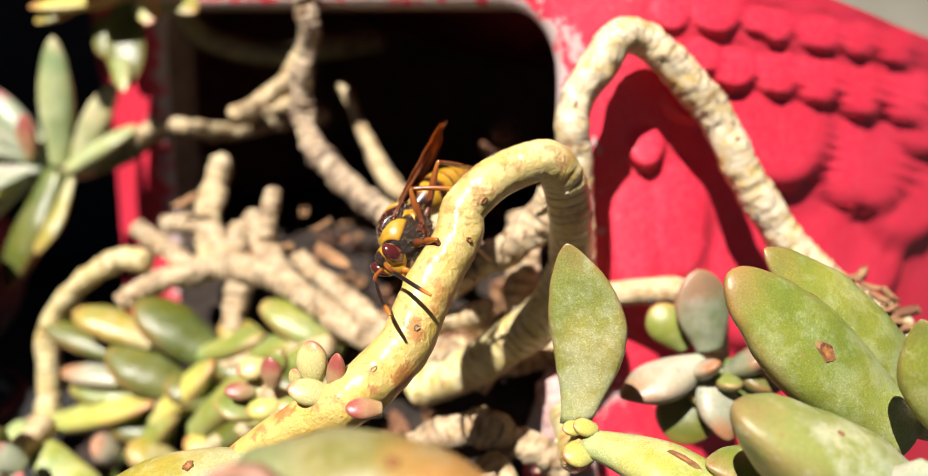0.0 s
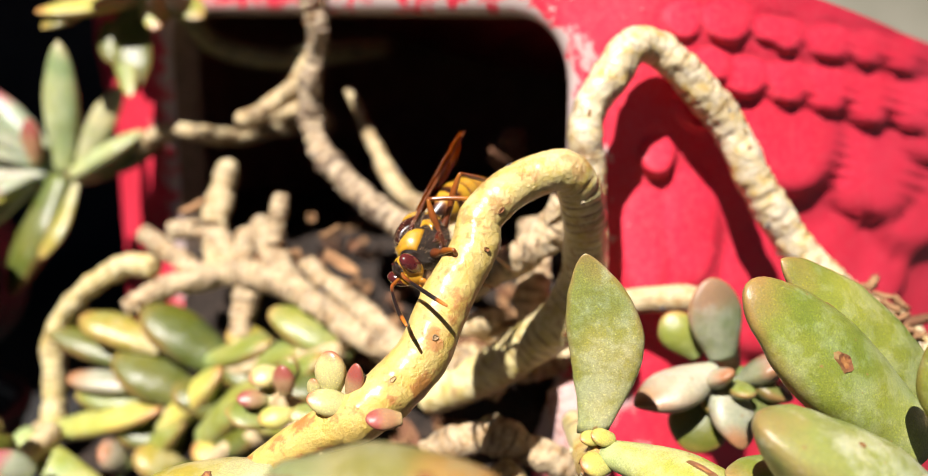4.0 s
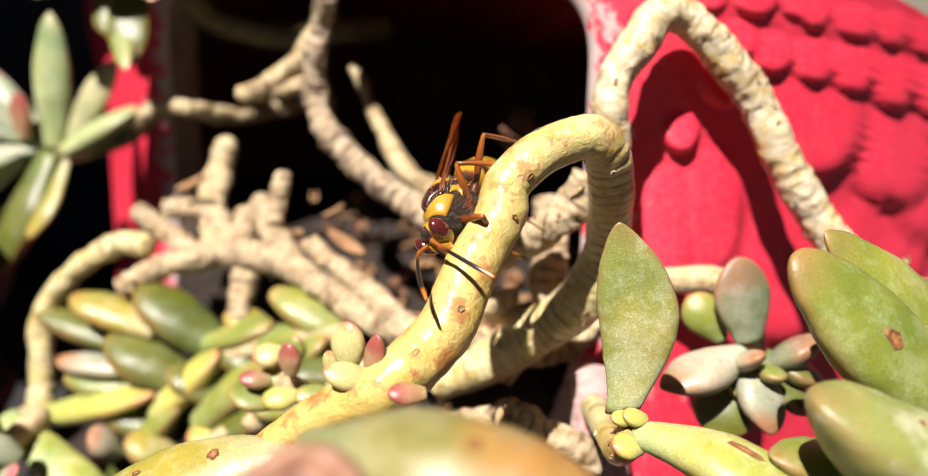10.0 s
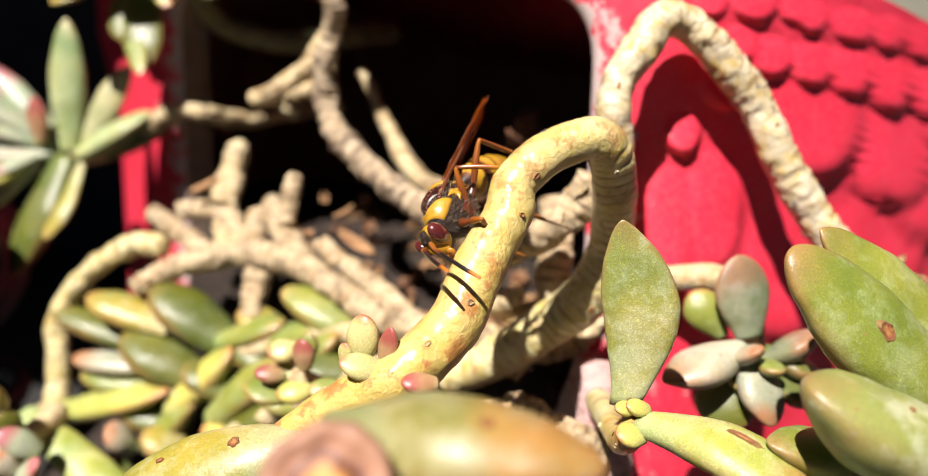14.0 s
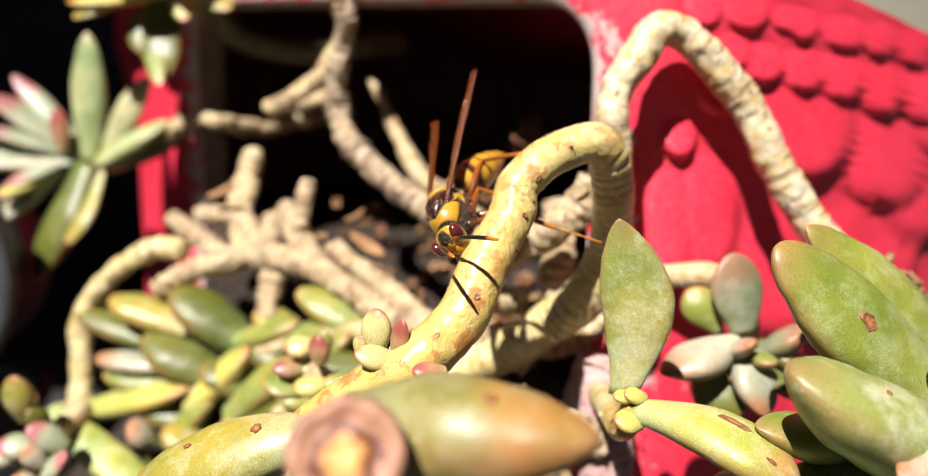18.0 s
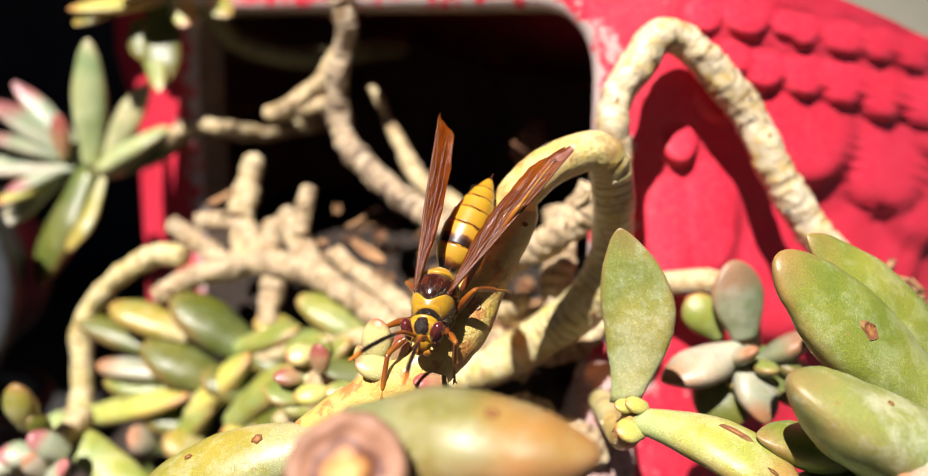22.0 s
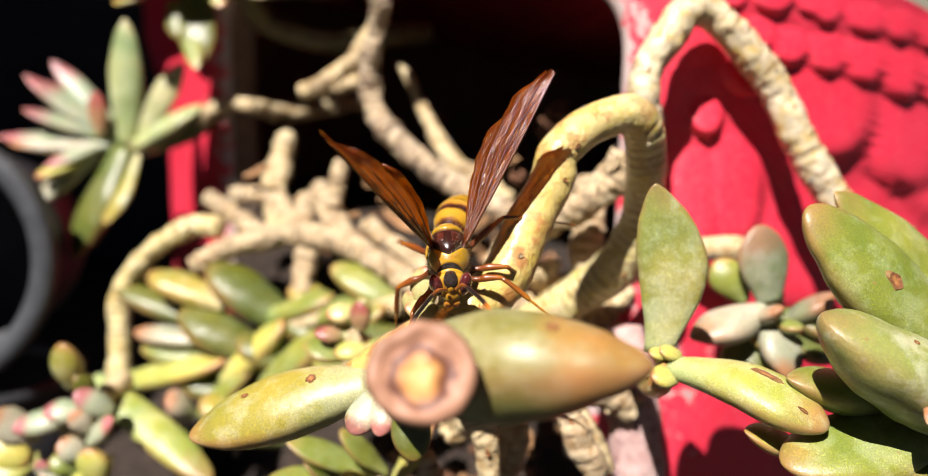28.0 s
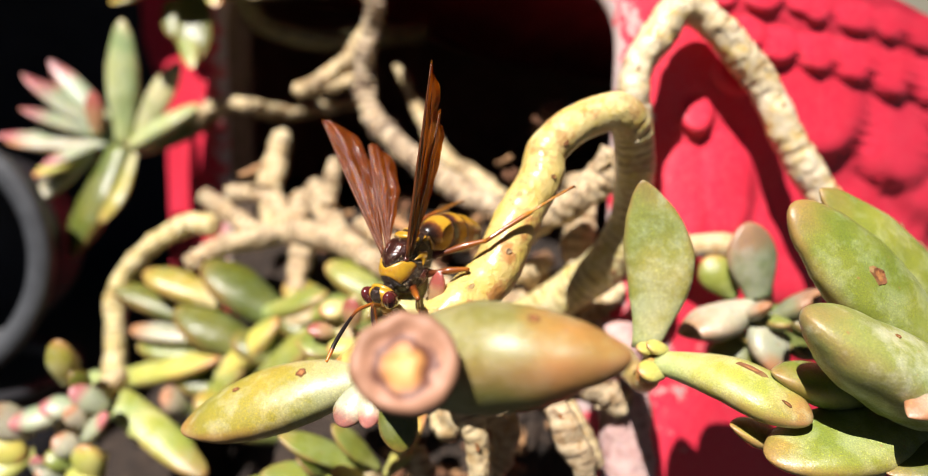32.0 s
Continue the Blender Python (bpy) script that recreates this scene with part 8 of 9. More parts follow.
    walk(WASP["L1"], [(0, pose(-0.00184, 0.00314, -0.00262, -15.5, 0.0, 61.3)),
        (3.4, pose(-0.00184, 0.00314, -0.00262, -14.4, 0.0, 62.1)),
        (6, pose(-0.00184, 0.00314, -0.00262, -11.5, 0.0, 59.0)),
        (8.3, pose(-0.00184, 0.00314, -0.00262, -9.5, 0.0, 55.5)),
        (9, pose(-0.00184, 0.00314, -0.00262, -9.7, 0.0, 56.3)),
        (10.2, pose(-0.00184, 0.00314, -0.00262, -10.7, 0.0, 56.0)),
        (13, pose(-0.00184, 0.00314, -0.00262, -11.9, 0.0, 58.7)),
        (16.6, pose(-0.00184, 0.00314, -0.00262, -14.2, 0.0, 67.1)),
        (17.3, pose(-0.00184, 0.00314, -0.00262, -14.2, 0.0, 67.3)),
        (18, pose(-0.00184, 0.00314, -0.00262, -69.9, 37.9, 109.6)),
        (18.5, pose(-0.00184, 0.00314, -0.00262, 0.3, 0.0, 71.3)),
        (19, pose(-0.00184, 0.00314, -0.00262, 57.3, 6.2, 75.6)),
        (19.5, pose(-0.00184, 0.00314, -0.00262, 17.5, 0.0, 77.3)),
        (20, pose(-0.00184, 0.00314, -0.00262, 49.9, 13.4, 84.3)),
        (21, pose(-0.00184, 0.00314, -0.00262, 14.8, 0.0, 73.1)),
        (22, pose(-0.00184, 0.00314, -0.00262, 20.3, 0.0, 30.1)),
        (23, pose(-0.00184, 0.00314, -0.00262, 41.5, 2.1, 55.1)),
        (24, pose(-0.00184, 0.00314, -0.00262, 77.9, -10.6, 45.0)),
        (24.5, pose(-0.00184, 0.00314, -0.00262, 39.1, -4.5, 46.2)),
        (25, pose(-0.00184, 0.00314, -0.00262, 40.2, -17.2, 73.0)),
        (26, pose(-0.00184, 0.00314, -0.00262, 26.1, 0.0, 37.7)),
        (26.5, pose(-0.00184, 0.00314, -0.00262, 33.9, 0.0, 44.6)),
        (28.3, pose(-0.00184, 0.00314, -0.00262, 5.3, 0.0, 81.5)),
        (28.6, pose(-0.00184, 0.00314, -0.00262, 4.5, 0.0, 81.0)),
        (28.75, pose(-0.00184, 0.00314, -0.00262, -0.2, 0.0, 77.1)),
        (28.9, pose(-0.00184, 0.00314, -0.00262, 3.5, 0.0, 82.4)),
        (29, pose(-0.00184, 0.00314, -0.00262, 29.5, 0.0, 27.0)),
        (29.2, pose(-0.00184, 0.00314, -0.00262, 3.3, 0.0, 83.1)),
        (29.4, pose(-0.00184, 0.00314, -0.00262, 4.4, 0.0, 87.4)),
        (29.5, pose(-0.00184, 0.00314, -0.00262, 3.9, 0.0, 75.4)),
        (29.65, pose(-0.00184, 0.00314, -0.00262, 6.0, 0.0, 87.7)),
        (29.8, pose(-0.00184, 0.00314, -0.00262, 4.5, 0.0, 85.7)),
        (30, pose(-0.00184, 0.00314, -0.00262, 6.5, 0.0, 94.9)),
        (30.2, pose(-0.00184, 0.00314, -0.00262, 14.3, 0.0, 103.0)),
        (30.5, pose(-0.00184, 0.00314, -0.00262, 19.6, 0.0, 28.4)),
        (31, pose(-0.00184, 0.00314, -0.00262, 15.1, 0.0, 54.3)),
        (31.5, pose(-0.00184, 0.00314, -0.00262, 5.9, 0.0, 27.1)),
        (32, pose(-0.00184, 0.00314, -0.00262, 27.1, 0.0, 57.4))])
    walk(WASP["L1t"], [(0, pose(0.00000, 0.00598, 0.00000, -59.5, 2.8, -170.0)),
        (3.4, pose(0.00000, 0.00598, 0.00000, -59.6, 2.3, -170.9)),
        (6, pose(0.00000, 0.00598, 0.00000, -56.3, 1.6, -172.2)),
        (8.3, pose(0.00000, 0.00598, 0.00000, -52.9, 1.2, -172.7)),
        (9, pose(0.00000, 0.00598, 0.00000, -53.5, 1.2, -172.8)),
        (10.2, pose(0.00000, 0.00598, 0.00000, -53.8, 1.5, -172.0)),
        (13, pose(0.00000, 0.00598, 0.00000, -56.2, 1.7, -171.9)),
        (16.6, pose(0.00000, 0.00598, 0.00000, -62.8, 2.1, -171.8)),
        (17.3, pose(0.00000, 0.00598, 0.00000, -62.9, 2.1, -171.8)),
        (18, pose(0.00000, 0.00597, 0.00000, 6.7, 28.0, -117.6)),
        (18.5, pose(0.00000, 0.00598, 0.00000, -66.2, 0.1, 153.6)),
        (19, pose(0.00000, 0.00597, 0.00000, -65.0, 34.1, 134.0)),
        (19.5, pose(0.00000, 0.00598, 0.00000, -58.5, 13.9, 128.4)),
        (20, pose(0.00000, 0.00597, 0.00000, -70.6, 32.6, 73.9)),
        (20.5, pose(0.00000, 0.00598, 0.00000, -52.4, 4.0, 107.1)),
        (21, pose(0.00000, 0.00598, 0.00000, -54.4, 5.9, 157.1)),
        (22, pose(0.00000, 0.00598, 0.00000, -53.8, 0.2, 179.5)),
        (23, pose(0.00000, 0.00597, 0.00000, -45.5, 32.0, 131.4)),
        (23.5, pose(0.00000, 0.00598, 0.00000, -31.7, 3.5, 173.8)),
        (24, pose(0.00000, 0.00597, 0.00000, -28.0, -31.6, -154.8)),
        (24.5, pose(0.00000, 0.00597, 0.00000, -34.9, -30.8, -124.1)),
        (25, pose(0.00000, 0.00597, 0.00000, -14.7, -34.4, -130.0)),
        (26, pose(0.00000, 0.00598, 0.00000, -17.7, -18.6, -136.7)),
        (26.5, pose(0.00000, 0.00598, 0.00000, -19.3, -22.2, -142.5)),
        (27.4, pose(0.00000, 0.00598, 0.00000, -35.3, -16.7, -72.3)),
        (28.3, pose(0.00000, 0.00598, 0.00000, -36.0, -0.7, -7.4)),
        (28.6, pose(0.00000, 0.00598, 0.00000, -37.4, -0.4, -4.5)),
        (28.75, pose(0.00000, 0.00598, 0.00000, -38.3, -0.1, 38.1)),
        (28.9, pose(0.00000, 0.00598, 0.00000, -42.2, 2.3, 40.7)),
        (29, pose(0.00000, 0.00598, 0.00000, -32.1, 29.5, 88.6)),
        (29.2, pose(0.00000, 0.00598, 0.00000, -49.9, 2.6, 50.1)),
        (29.4, pose(0.00000, 0.00598, 0.00000, -54.2, 3.5, 52.0)),
        (29.5, pose(0.00000, 0.00598, 0.00000, -49.2, 3.6, 66.8)),
        (29.65, pose(0.00000, 0.00598, 0.00000, -56.7, 4.6, 50.7)),
        (29.8, pose(0.00000, 0.00598, 0.00000, -59.4, 3.8, 56.7)),
        (30, pose(0.00000, 0.00598, 0.00000, -63.4, 6.5, 87.0)),
        (30.2, pose(0.00000, 0.00598, 0.00000, -69.3, 12.2, 58.3)),
        (30.35, pose(0.00000, 0.00598, 0.00000, -45.9, 13.2, 133.9)),
        (30.5, pose(0.00000, 0.00598, 0.00000, -38.4, -8.5, -155.3)),
        (31, pose(0.00000, 0.00598, 0.00000, -47.4, -5.8, -157.9)),
        (31.5, pose(0.00000, 0.00598, 0.00000, -47.6, -2.9, -150.4)),
        (32, pose(0.00000, 0.00598, 0.00000, -34.4, -12.8, -153.6))])
    walk(WASP["L2"], [(0, pose(-0.00210, 0.00027, -0.00314, 43.1, 0.0, 136.1)),
        (3.4, pose(-0.00210, 0.00027, -0.00314, 43.7, 0.0, 137.0)),
        (6, pose(-0.00210, 0.00027, -0.00314, 45.7, 0.0, 135.7)),
        (8.3, pose(-0.00210, 0.00027, -0.00314, 47.3, 0.0, 133.9)),
        (9, pose(-0.00210, 0.00027, -0.00314, 47.1, 0.0, 134.4)),
        (10.2, pose(-0.00210, 0.00027, -0.00314, 46.5, 0.0, 133.8)),
        (13, pose(-0.00210, 0.00027, -0.00314, 45.5, 0.0, 135.3)),
        (16.6, pose(-0.00210, 0.00027, -0.00314, 43.5, 0.0, 140.7)),
        (17.3, pose(-0.00210, 0.00027, -0.00314, 43.5, 0.0, 140.8)),
        (18, pose(-0.00210, 0.00027, -0.00314, -10.9, 2.7, 167.1)),
        (18.5, pose(-0.00210, 0.00027, -0.00314, -8.9, 5.0, -178.8)),
        (19, pose(-0.00210, 0.00027, -0.00314, -9.2, 6.2, -177.1)),
        (19.5, pose(-0.00210, 0.00027, -0.00314, 87.2, 13.8, 100.2)),
        (20, pose(-0.00210, 0.00027, -0.00314, 89.0, 24.0, 111.5)),
        (21, pose(-0.00210, 0.00027, -0.00314, 33.5, 0.0, 126.5)),
        (22, pose(-0.00210, 0.00027, -0.00314, 54.4, 0.0, 93.0)),
        (23, pose(-0.00210, 0.00027, -0.00314, 11.0, 0.0, 122.9)),
        (24, pose(-0.00210, 0.00027, -0.00314, 42.0, 8.8, 101.6)),
        (24.5, pose(-0.00210, 0.00027, -0.00314, -11.1, 0.0, 126.3)),
        (25, pose(-0.00210, 0.00027, -0.00314, -38.8, 0.0, 121.9)),
        (26, pose(-0.00210, 0.00027, -0.00314, -28.3, 0.0, 119.6)),
        (26.5, pose(-0.00210, 0.00027, -0.00314, 26.6, 0.7, 92.6)),
        (28.3, pose(-0.00210, 0.00027, -0.00314, 4.6, 0.0, 82.1)),
        (28.6, pose(-0.00210, 0.00027, -0.00314, 4.2, 0.0, 81.9)),
        (28.75, pose(-0.00210, 0.00027, -0.00314, 20.5, 0.0, 68.7)),
        (28.9, pose(-0.00210, 0.00027, -0.00314, 16.8, 0.0, 95.2)),
        (29, pose(-0.00210, 0.00027, -0.00314, 16.5, 0.0, 94.8)),
        (29.2, pose(-0.00210, 0.00027, -0.00314, 23.9, 0.0, 89.4)),
        (29.4, pose(-0.00210, 0.00027, -0.00314, 39.8, 0.0, 74.5)),
        (29.5, pose(-0.00210, 0.00027, -0.00314, 33.7, 0.0, 69.6)),
        (29.65, pose(-0.00210, 0.00027, -0.00314, 32.0, 0.0, 73.2)),
        (29.8, pose(-0.00210, 0.00027, -0.00314, 27.4, 0.0, 75.8)),
        (30, pose(-0.00210, 0.00027, -0.00314, 10.6, 0.0, 100.1)),
        (30.2, pose(-0.00210, 0.00027, -0.00314, 14.5, 0.0, 101.1)),
        (30.5, pose(-0.00210, 0.00027, -0.00314, 67.4, 6.3, 83.0)),
        (31, pose(-0.00210, 0.00027, -0.00314, -23.2, 40.9, -167.4)),
        (31.5, pose(-0.00210, 0.00027, -0.00314, -23.2, 0.0, 102.9)),
        (32, pose(-0.00210, 0.00027, -0.00314, -21.3, 0.0, 121.5))])
    walk(WASP["L2t"], [(0, pose(0.00000, 0.00685, 0.00000, -99.6, -20.5, -23.5)),
        (3.4, pose(0.00000, 0.00685, 0.00000, -98.5, -21.4, -24.2)),
        (6, pose(0.00000, 0.00685, 0.00000, -99.9, -22.9, -24.4)),
        (8.3, pose(0.00000, 0.00685, 0.00000, -110.2, -5.6, -5.2)),
        (9, pose(0.00000, 0.00685, 0.00000, -109.1, -8.7, -8.2)),
        (10.2, pose(0.00000, 0.00685, 0.00000, -109.3, -8.8, -8.4)),
        (13, pose(0.00000, 0.00685, 0.00000, -100.4, -22.6, -24.1)),
        (16.6, pose(0.00000, 0.00685, 0.00000, -94.9, -22.5, -25.9)),
        (17.3, pose(0.00000, 0.00685, 0.00000, -94.8, -22.5, -25.9)),
        (17.65, pose(0.00000, 0.00685, 0.00000, -90.2, -0.7, 33.4)),
        (18, pose(0.00000, 0.00681, 0.00000, 35.2, 132.2, -99.0)),
        (18.5, pose(0.00000, 0.00681, 0.00000, -160.7, 34.6, 61.5)),
        (19, pose(0.00000, 0.00681, 0.00000, -168.0, 36.5, 57.5)),
        (19.5, pose(0.00000, 0.00681, 0.00000, -113.2, 46.1, 69.8)),
        (20, pose(0.00000, 0.00681, 0.00000, -114.5, 17.7, 24.9)),
        (21, pose(0.00000, 0.00685, 0.00000, -50.9, 7.5, 11.5)),
        (22, pose(0.00000, 0.00685, 0.00000, -67.1, 47.5, 51.4)),
        (23, pose(0.00000, 0.00685, 0.00000, -31.8, 5.8, 31.5)),
        (24, pose(0.00000, 0.00681, 0.00000, -81.1, 29.1, 67.5)),
        (24.5, pose(0.00000, 0.00685, 0.00000, -63.2, -10.9, 80.6)),
        (24.75, pose(0.00000, 0.00685, 0.00000, -84.3, -20.3, 120.7)),
        (25, pose(0.00000, 0.00685, 0.00000, 73.2, -165.9, -18.2)),
        (26, pose(0.00000, 0.00685, 0.00000, -74.3, -28.3, 93.1)),
        (26.5, pose(0.00000, 0.00681, 0.00000, -72.3, 14.6, 118.1)),
        (28.3, pose(0.00000, 0.00685, 0.00000, -57.7, 3.3, 45.2)),
        (28.6, pose(0.00000, 0.00685, 0.00000, -56.6, 3.1, 48.5)),
        (28.75, pose(0.00000, 0.00685, 0.00000, -62.1, 19.3, 70.0)),
        (28.9, pose(0.00000, 0.00685, 0.00000, -68.9, 11.4, 41.8)),
        (29, pose(0.00000, 0.00685, 0.00000, -63.1, 11.9, 45.5)),
        (29.2, pose(0.00000, 0.00685, 0.00000, -69.1, 18.8, 50.4)),
        (29.4, pose(0.00000, 0.00685, 0.00000, -72.5, 36.7, 63.6)),
        (29.5, pose(0.00000, 0.00685, 0.00000, -70.8, 31.5, 66.5)),
        (29.65, pose(0.00000, 0.00685, 0.00000, -66.8, 29.9, 67.1)),
        (29.8, pose(0.00000, 0.00685, 0.00000, -69.1, 24.6, 62.2)),
        (30, pose(0.00000, 0.00685, 0.00000, -66.9, 9.6, 64.0)),
        (30.2, pose(0.00000, 0.00685, 0.00000, -65.8, 12.3, 57.7)),
        (30.35, pose(0.00000, 0.00685, 0.00000, -66.0, -2.4, 95.7)),
        (30.5, pose(0.00000, 0.00681, 0.00000, -42.4, 32.4, 162.1)),
        (31, pose(0.00000, 0.00681, 0.00000, -3.4, 60.2, -146.4)),
        (31.5, pose(0.00000, 0.00685, 0.00000, -79.3, -17.5, 132.5)),
        (32, pose(0.00000, 0.00685, 0.00000, -84.7, -12.7, 144.7))])
    walk(WASP["L3"], [(0, pose(-0.00196, -0.00288, -0.00288, 14.3, 0.0, 129.4)),
        (3.4, pose(-0.00196, -0.00288, -0.00288, 15.2, 0.0, 129.7)),
        (6, pose(-0.00196, -0.00288, -0.00288, -12.6, 0.0, 65.4)),
        (8.3, pose(-0.00196, -0.00288, -0.00288, 18.2, 0.0, 126.1)),
        (9, pose(-0.00196, -0.00288, -0.00288, 34.1, 0.0, 128.7)),
        (10.2, pose(-0.00196, -0.00288, -0.00288, 17.4, 0.0, 126.3)),
        (13, pose(-0.00196, -0.00288, -0.00288, 16.7, 0.0, 127.8)),
        (16.6, pose(-0.00196, -0.00288, -0.00288, 22.4, -17.1, 179.2)),
        (17.3, pose(-0.00196, -0.00288, -0.00288, 21.9, -17.0, 179.7)),
        (18, pose(-0.00196, -0.00288, -0.00288, -5.8, 0.2, 152.7)),
        (18.5, pose(-0.00196, -0.00288, -0.00288, 36.4, 17.1, 94.1)),
        (19, pose(-0.00196, -0.00288, -0.00288, -8.6, -0.5, 163.6)),
        (19.5, pose(-0.00196, -0.00288, -0.00288, 39.6, 9.1, 107.3)),
        (20, pose(-0.00196, -0.00288, -0.00288, 38.2, 3.5, 122.5)),
        (21, pose(-0.00196, -0.00288, -0.00288, 38.3, 0.0, 125.9)),
        (22, pose(-0.00196, -0.00288, -0.00288, 45.0, 0.0, 137.9)),
        (23, pose(-0.00196, -0.00288, -0.00288, 16.8, 0.0, 129.2)),
        (24, pose(-0.00196, -0.00288, -0.00288, 14.4, 0.0, 141.2)),
        (24.5, pose(-0.00196, -0.00288, -0.00288, 11.7, 0.0, 144.1)),
        (25, pose(-0.00196, -0.00288, -0.00288, -22.0, 0.0, 140.8)),
        (26, pose(-0.00196, -0.00288, -0.00288, -12.9, 0.0, 127.8)),
        (26.5, pose(-0.00196, -0.00288, -0.00288, -12.0, 0.0, 126.3)),
        (28.3, pose(-0.00196, -0.00288, -0.00288, 37.1, 0.0, 109.5)),
        (28.6, pose(-0.00196, -0.00288, -0.00288, 38.3, 0.0, 109.1)),
        (28.75, pose(-0.00196, -0.00288, -0.00288, 81.5, 35.2, 83.8)),
        (28.9, pose(-0.00196, -0.00288, -0.00288, 94.5, 30.4, 105.2)),
        (29, pose(-0.00196, -0.00288, -0.00288, 88.5, 23.6, 115.9)),
        (29.2, pose(-0.00196, -0.00288, -0.00288, 90.5, 32.4, 102.1)),
        (29.4, pose(-0.00196, -0.00288, -0.00288, 98.7, 30.2, 115.5)),
        (29.5, pose(-0.00196, -0.00288, -0.00288, 91.0, 31.4, 107.3)),
        (29.65, pose(-0.00196, -0.00288, -0.00288, 86.5, 33.4, 103.9)),
        (29.8, pose(-0.00196, -0.00288, -0.00288, 82.5, 30.2, 98.8)),
        (30, pose(-0.00196, -0.00288, -0.00288, 68.3, 21.7, 106.3)),
        (30.2, pose(-0.00196, -0.00288, -0.00288, 61.9, 22.6, 94.4)),
        (30.35, pose(-0.00196, -0.00288, -0.00288, 56.2, 24.4, 77.3)),
        (30.5, pose(-0.00196, -0.00288, -0.00288, 57.6, -48.6, -9.9)),
        (31, pose(-0.00196, -0.00288, -0.00288, 33.8, 11.6, 51.9)),
        (31.5, pose(-0.00196, -0.00288, -0.00288, -6.1, 0.0, 115.4)),
        (32, pose(-0.00196, -0.00288, -0.00288, -12.4, 0.0, 126.8))])
    walk(WASP["L3t"], [(0, pose(0.00000, 0.00896, 0.00000, -37.3, 14.0, 78.2)),
        (3.4, pose(0.00000, 0.00896, 0.00000, -38.3, 14.8, 77.0)),
        (4.7, pose(0.00000, 0.00896, 0.00000, -38.9, 3.5, 117.7)),
        (6, pose(0.00000, 0.00896, 0.00000, -46.8, -4.7, 158.6)),
        (7.15, pose(0.00000, 0.00896, 0.00000, -37.8, 4.9, 118.9)),
        (8.3, pose(0.00000, 0.00896, 0.00000, -37.0, 18.0, 79.3)),
        (9, pose(0.00000, 0.00896, 0.00000, -62.1, 26.7, 48.1)),
        (10.2, pose(0.00000, 0.00896, 0.00000, -36.6, 17.1, 79.8)),
        (13, pose(0.00000, 0.00896, 0.00000, -37.5, 16.4, 78.5)),
        (16.6, pose(0.00000, 0.00896, 0.00000, -119.4, 7.0, 71.9)),
        (17.3, pose(0.00000, 0.00896, 0.00000, -119.1, 7.4, 71.9)),
        (18, pose(0.00000, 0.00896, 0.00000, -76.3, -65.7, -11.3)),
        (18.25, pose(0.00000, 0.00896, 0.00000, -38.9, -2.6, -29.5)),
        (18.5, pose(0.00000, 0.00896, 0.00000, -91.1, 11.2, -73.9)),
        (19, pose(0.00000, 0.00896, 0.00000, -3.6, 7.5, -83.2)),
        (19.25, pose(0.00000, 0.00896, 0.00000, -25.8, -1.4, -38.6)),
        (19.5, pose(0.00000, 0.00896, 0.00000, -61.4, 7.1, 5.9)),
        (20, pose(0.00000, 0.00896, 0.00000, -42.0, 1.7, 1.5)),
        (21, pose(0.00000, 0.00896, 0.00000, -11.9, -12.6, -16.4)),
        (22, pose(0.00000, 0.00896, 0.00000, 1.8, -7.3, -7.3)),
        (23, pose(0.00000, 0.00896, 0.00000, -59.9, 10.9, 39.6)),
        (24, pose(0.00000, 0.00896, 0.00000, -21.9, 5.7, 23.0)),
        (24.5, pose(0.00000, 0.00896, 0.00000, -13.2, 2.1, 10.0)),
        (25, pose(0.00000, 0.00896, 0.00000, 3.2, 1.2, -3.1)),
        (26, pose(0.00000, 0.00896, 0.00000, 0.2, 1.6, -7.0)),
        (26.5, pose(0.00000, 0.00896, 0.00000, -0.9, 1.6, -7.4)),
        (28.3, pose(0.00000, 0.00896, 0.00000, -64.9, 5.0, 6.6)),
        (28.6, pose(0.00000, 0.00896, 0.00000, -65.5, 6.0, 7.7)),
        (28.75, pose(0.00000, 0.00896, 0.00000, -101.9, 38.6, 30.1)),
        (28.9, pose(0.00000, 0.00896, 0.00000, -110.7, 25.3, 15.2)),
        (29, pose(0.00000, 0.00896, 0.00000, -104.3, 12.7, 6.7)),
        (29.2, pose(0.00000, 0.00896, 0.00000, -103.7, 32.4, 21.2)),
        (29.4, pose(0.00000, 0.00896, 0.00000, -111.8, 29.9, 17.2)),
        (29.5, pose(0.00000, 0.00896, 0.00000, -106.0, 34.2, 21.5)),
        (29.65, pose(0.00000, 0.00896, 0.00000, -99.1, 37.6, 25.1)),
        (29.8, pose(0.00000, 0.00896, 0.00000, -90.9, 39.8, 33.4)),
        (30, pose(0.00000, 0.00896, 0.00000, -73.8, 36.9, 43.8)),
        (30.2, pose(0.00000, 0.00896, 0.00000, -58.3, 35.8, 53.3)),
        (30.35, pose(0.00000, 0.00896, 0.00000, -36.0, 37.6, 87.4)),
        (30.5, pose(0.00000, 0.00896, 0.00000, 131.9, -8.9, -12.0)),
        (30.75, pose(0.00000, 0.00896, 0.00000, 11.1, -11.9, 19.8)),
        (31, pose(0.00000, 0.00896, 0.00000, -16.0, 8.6, 125.8)),
        (31.5, pose(0.00000, 0.00896, 0.00000, 15.2, -0.7, 6.8)),
        (32, pose(0.00000, 0.00896, 0.00000, 3.9, -4.2, 19.7))])
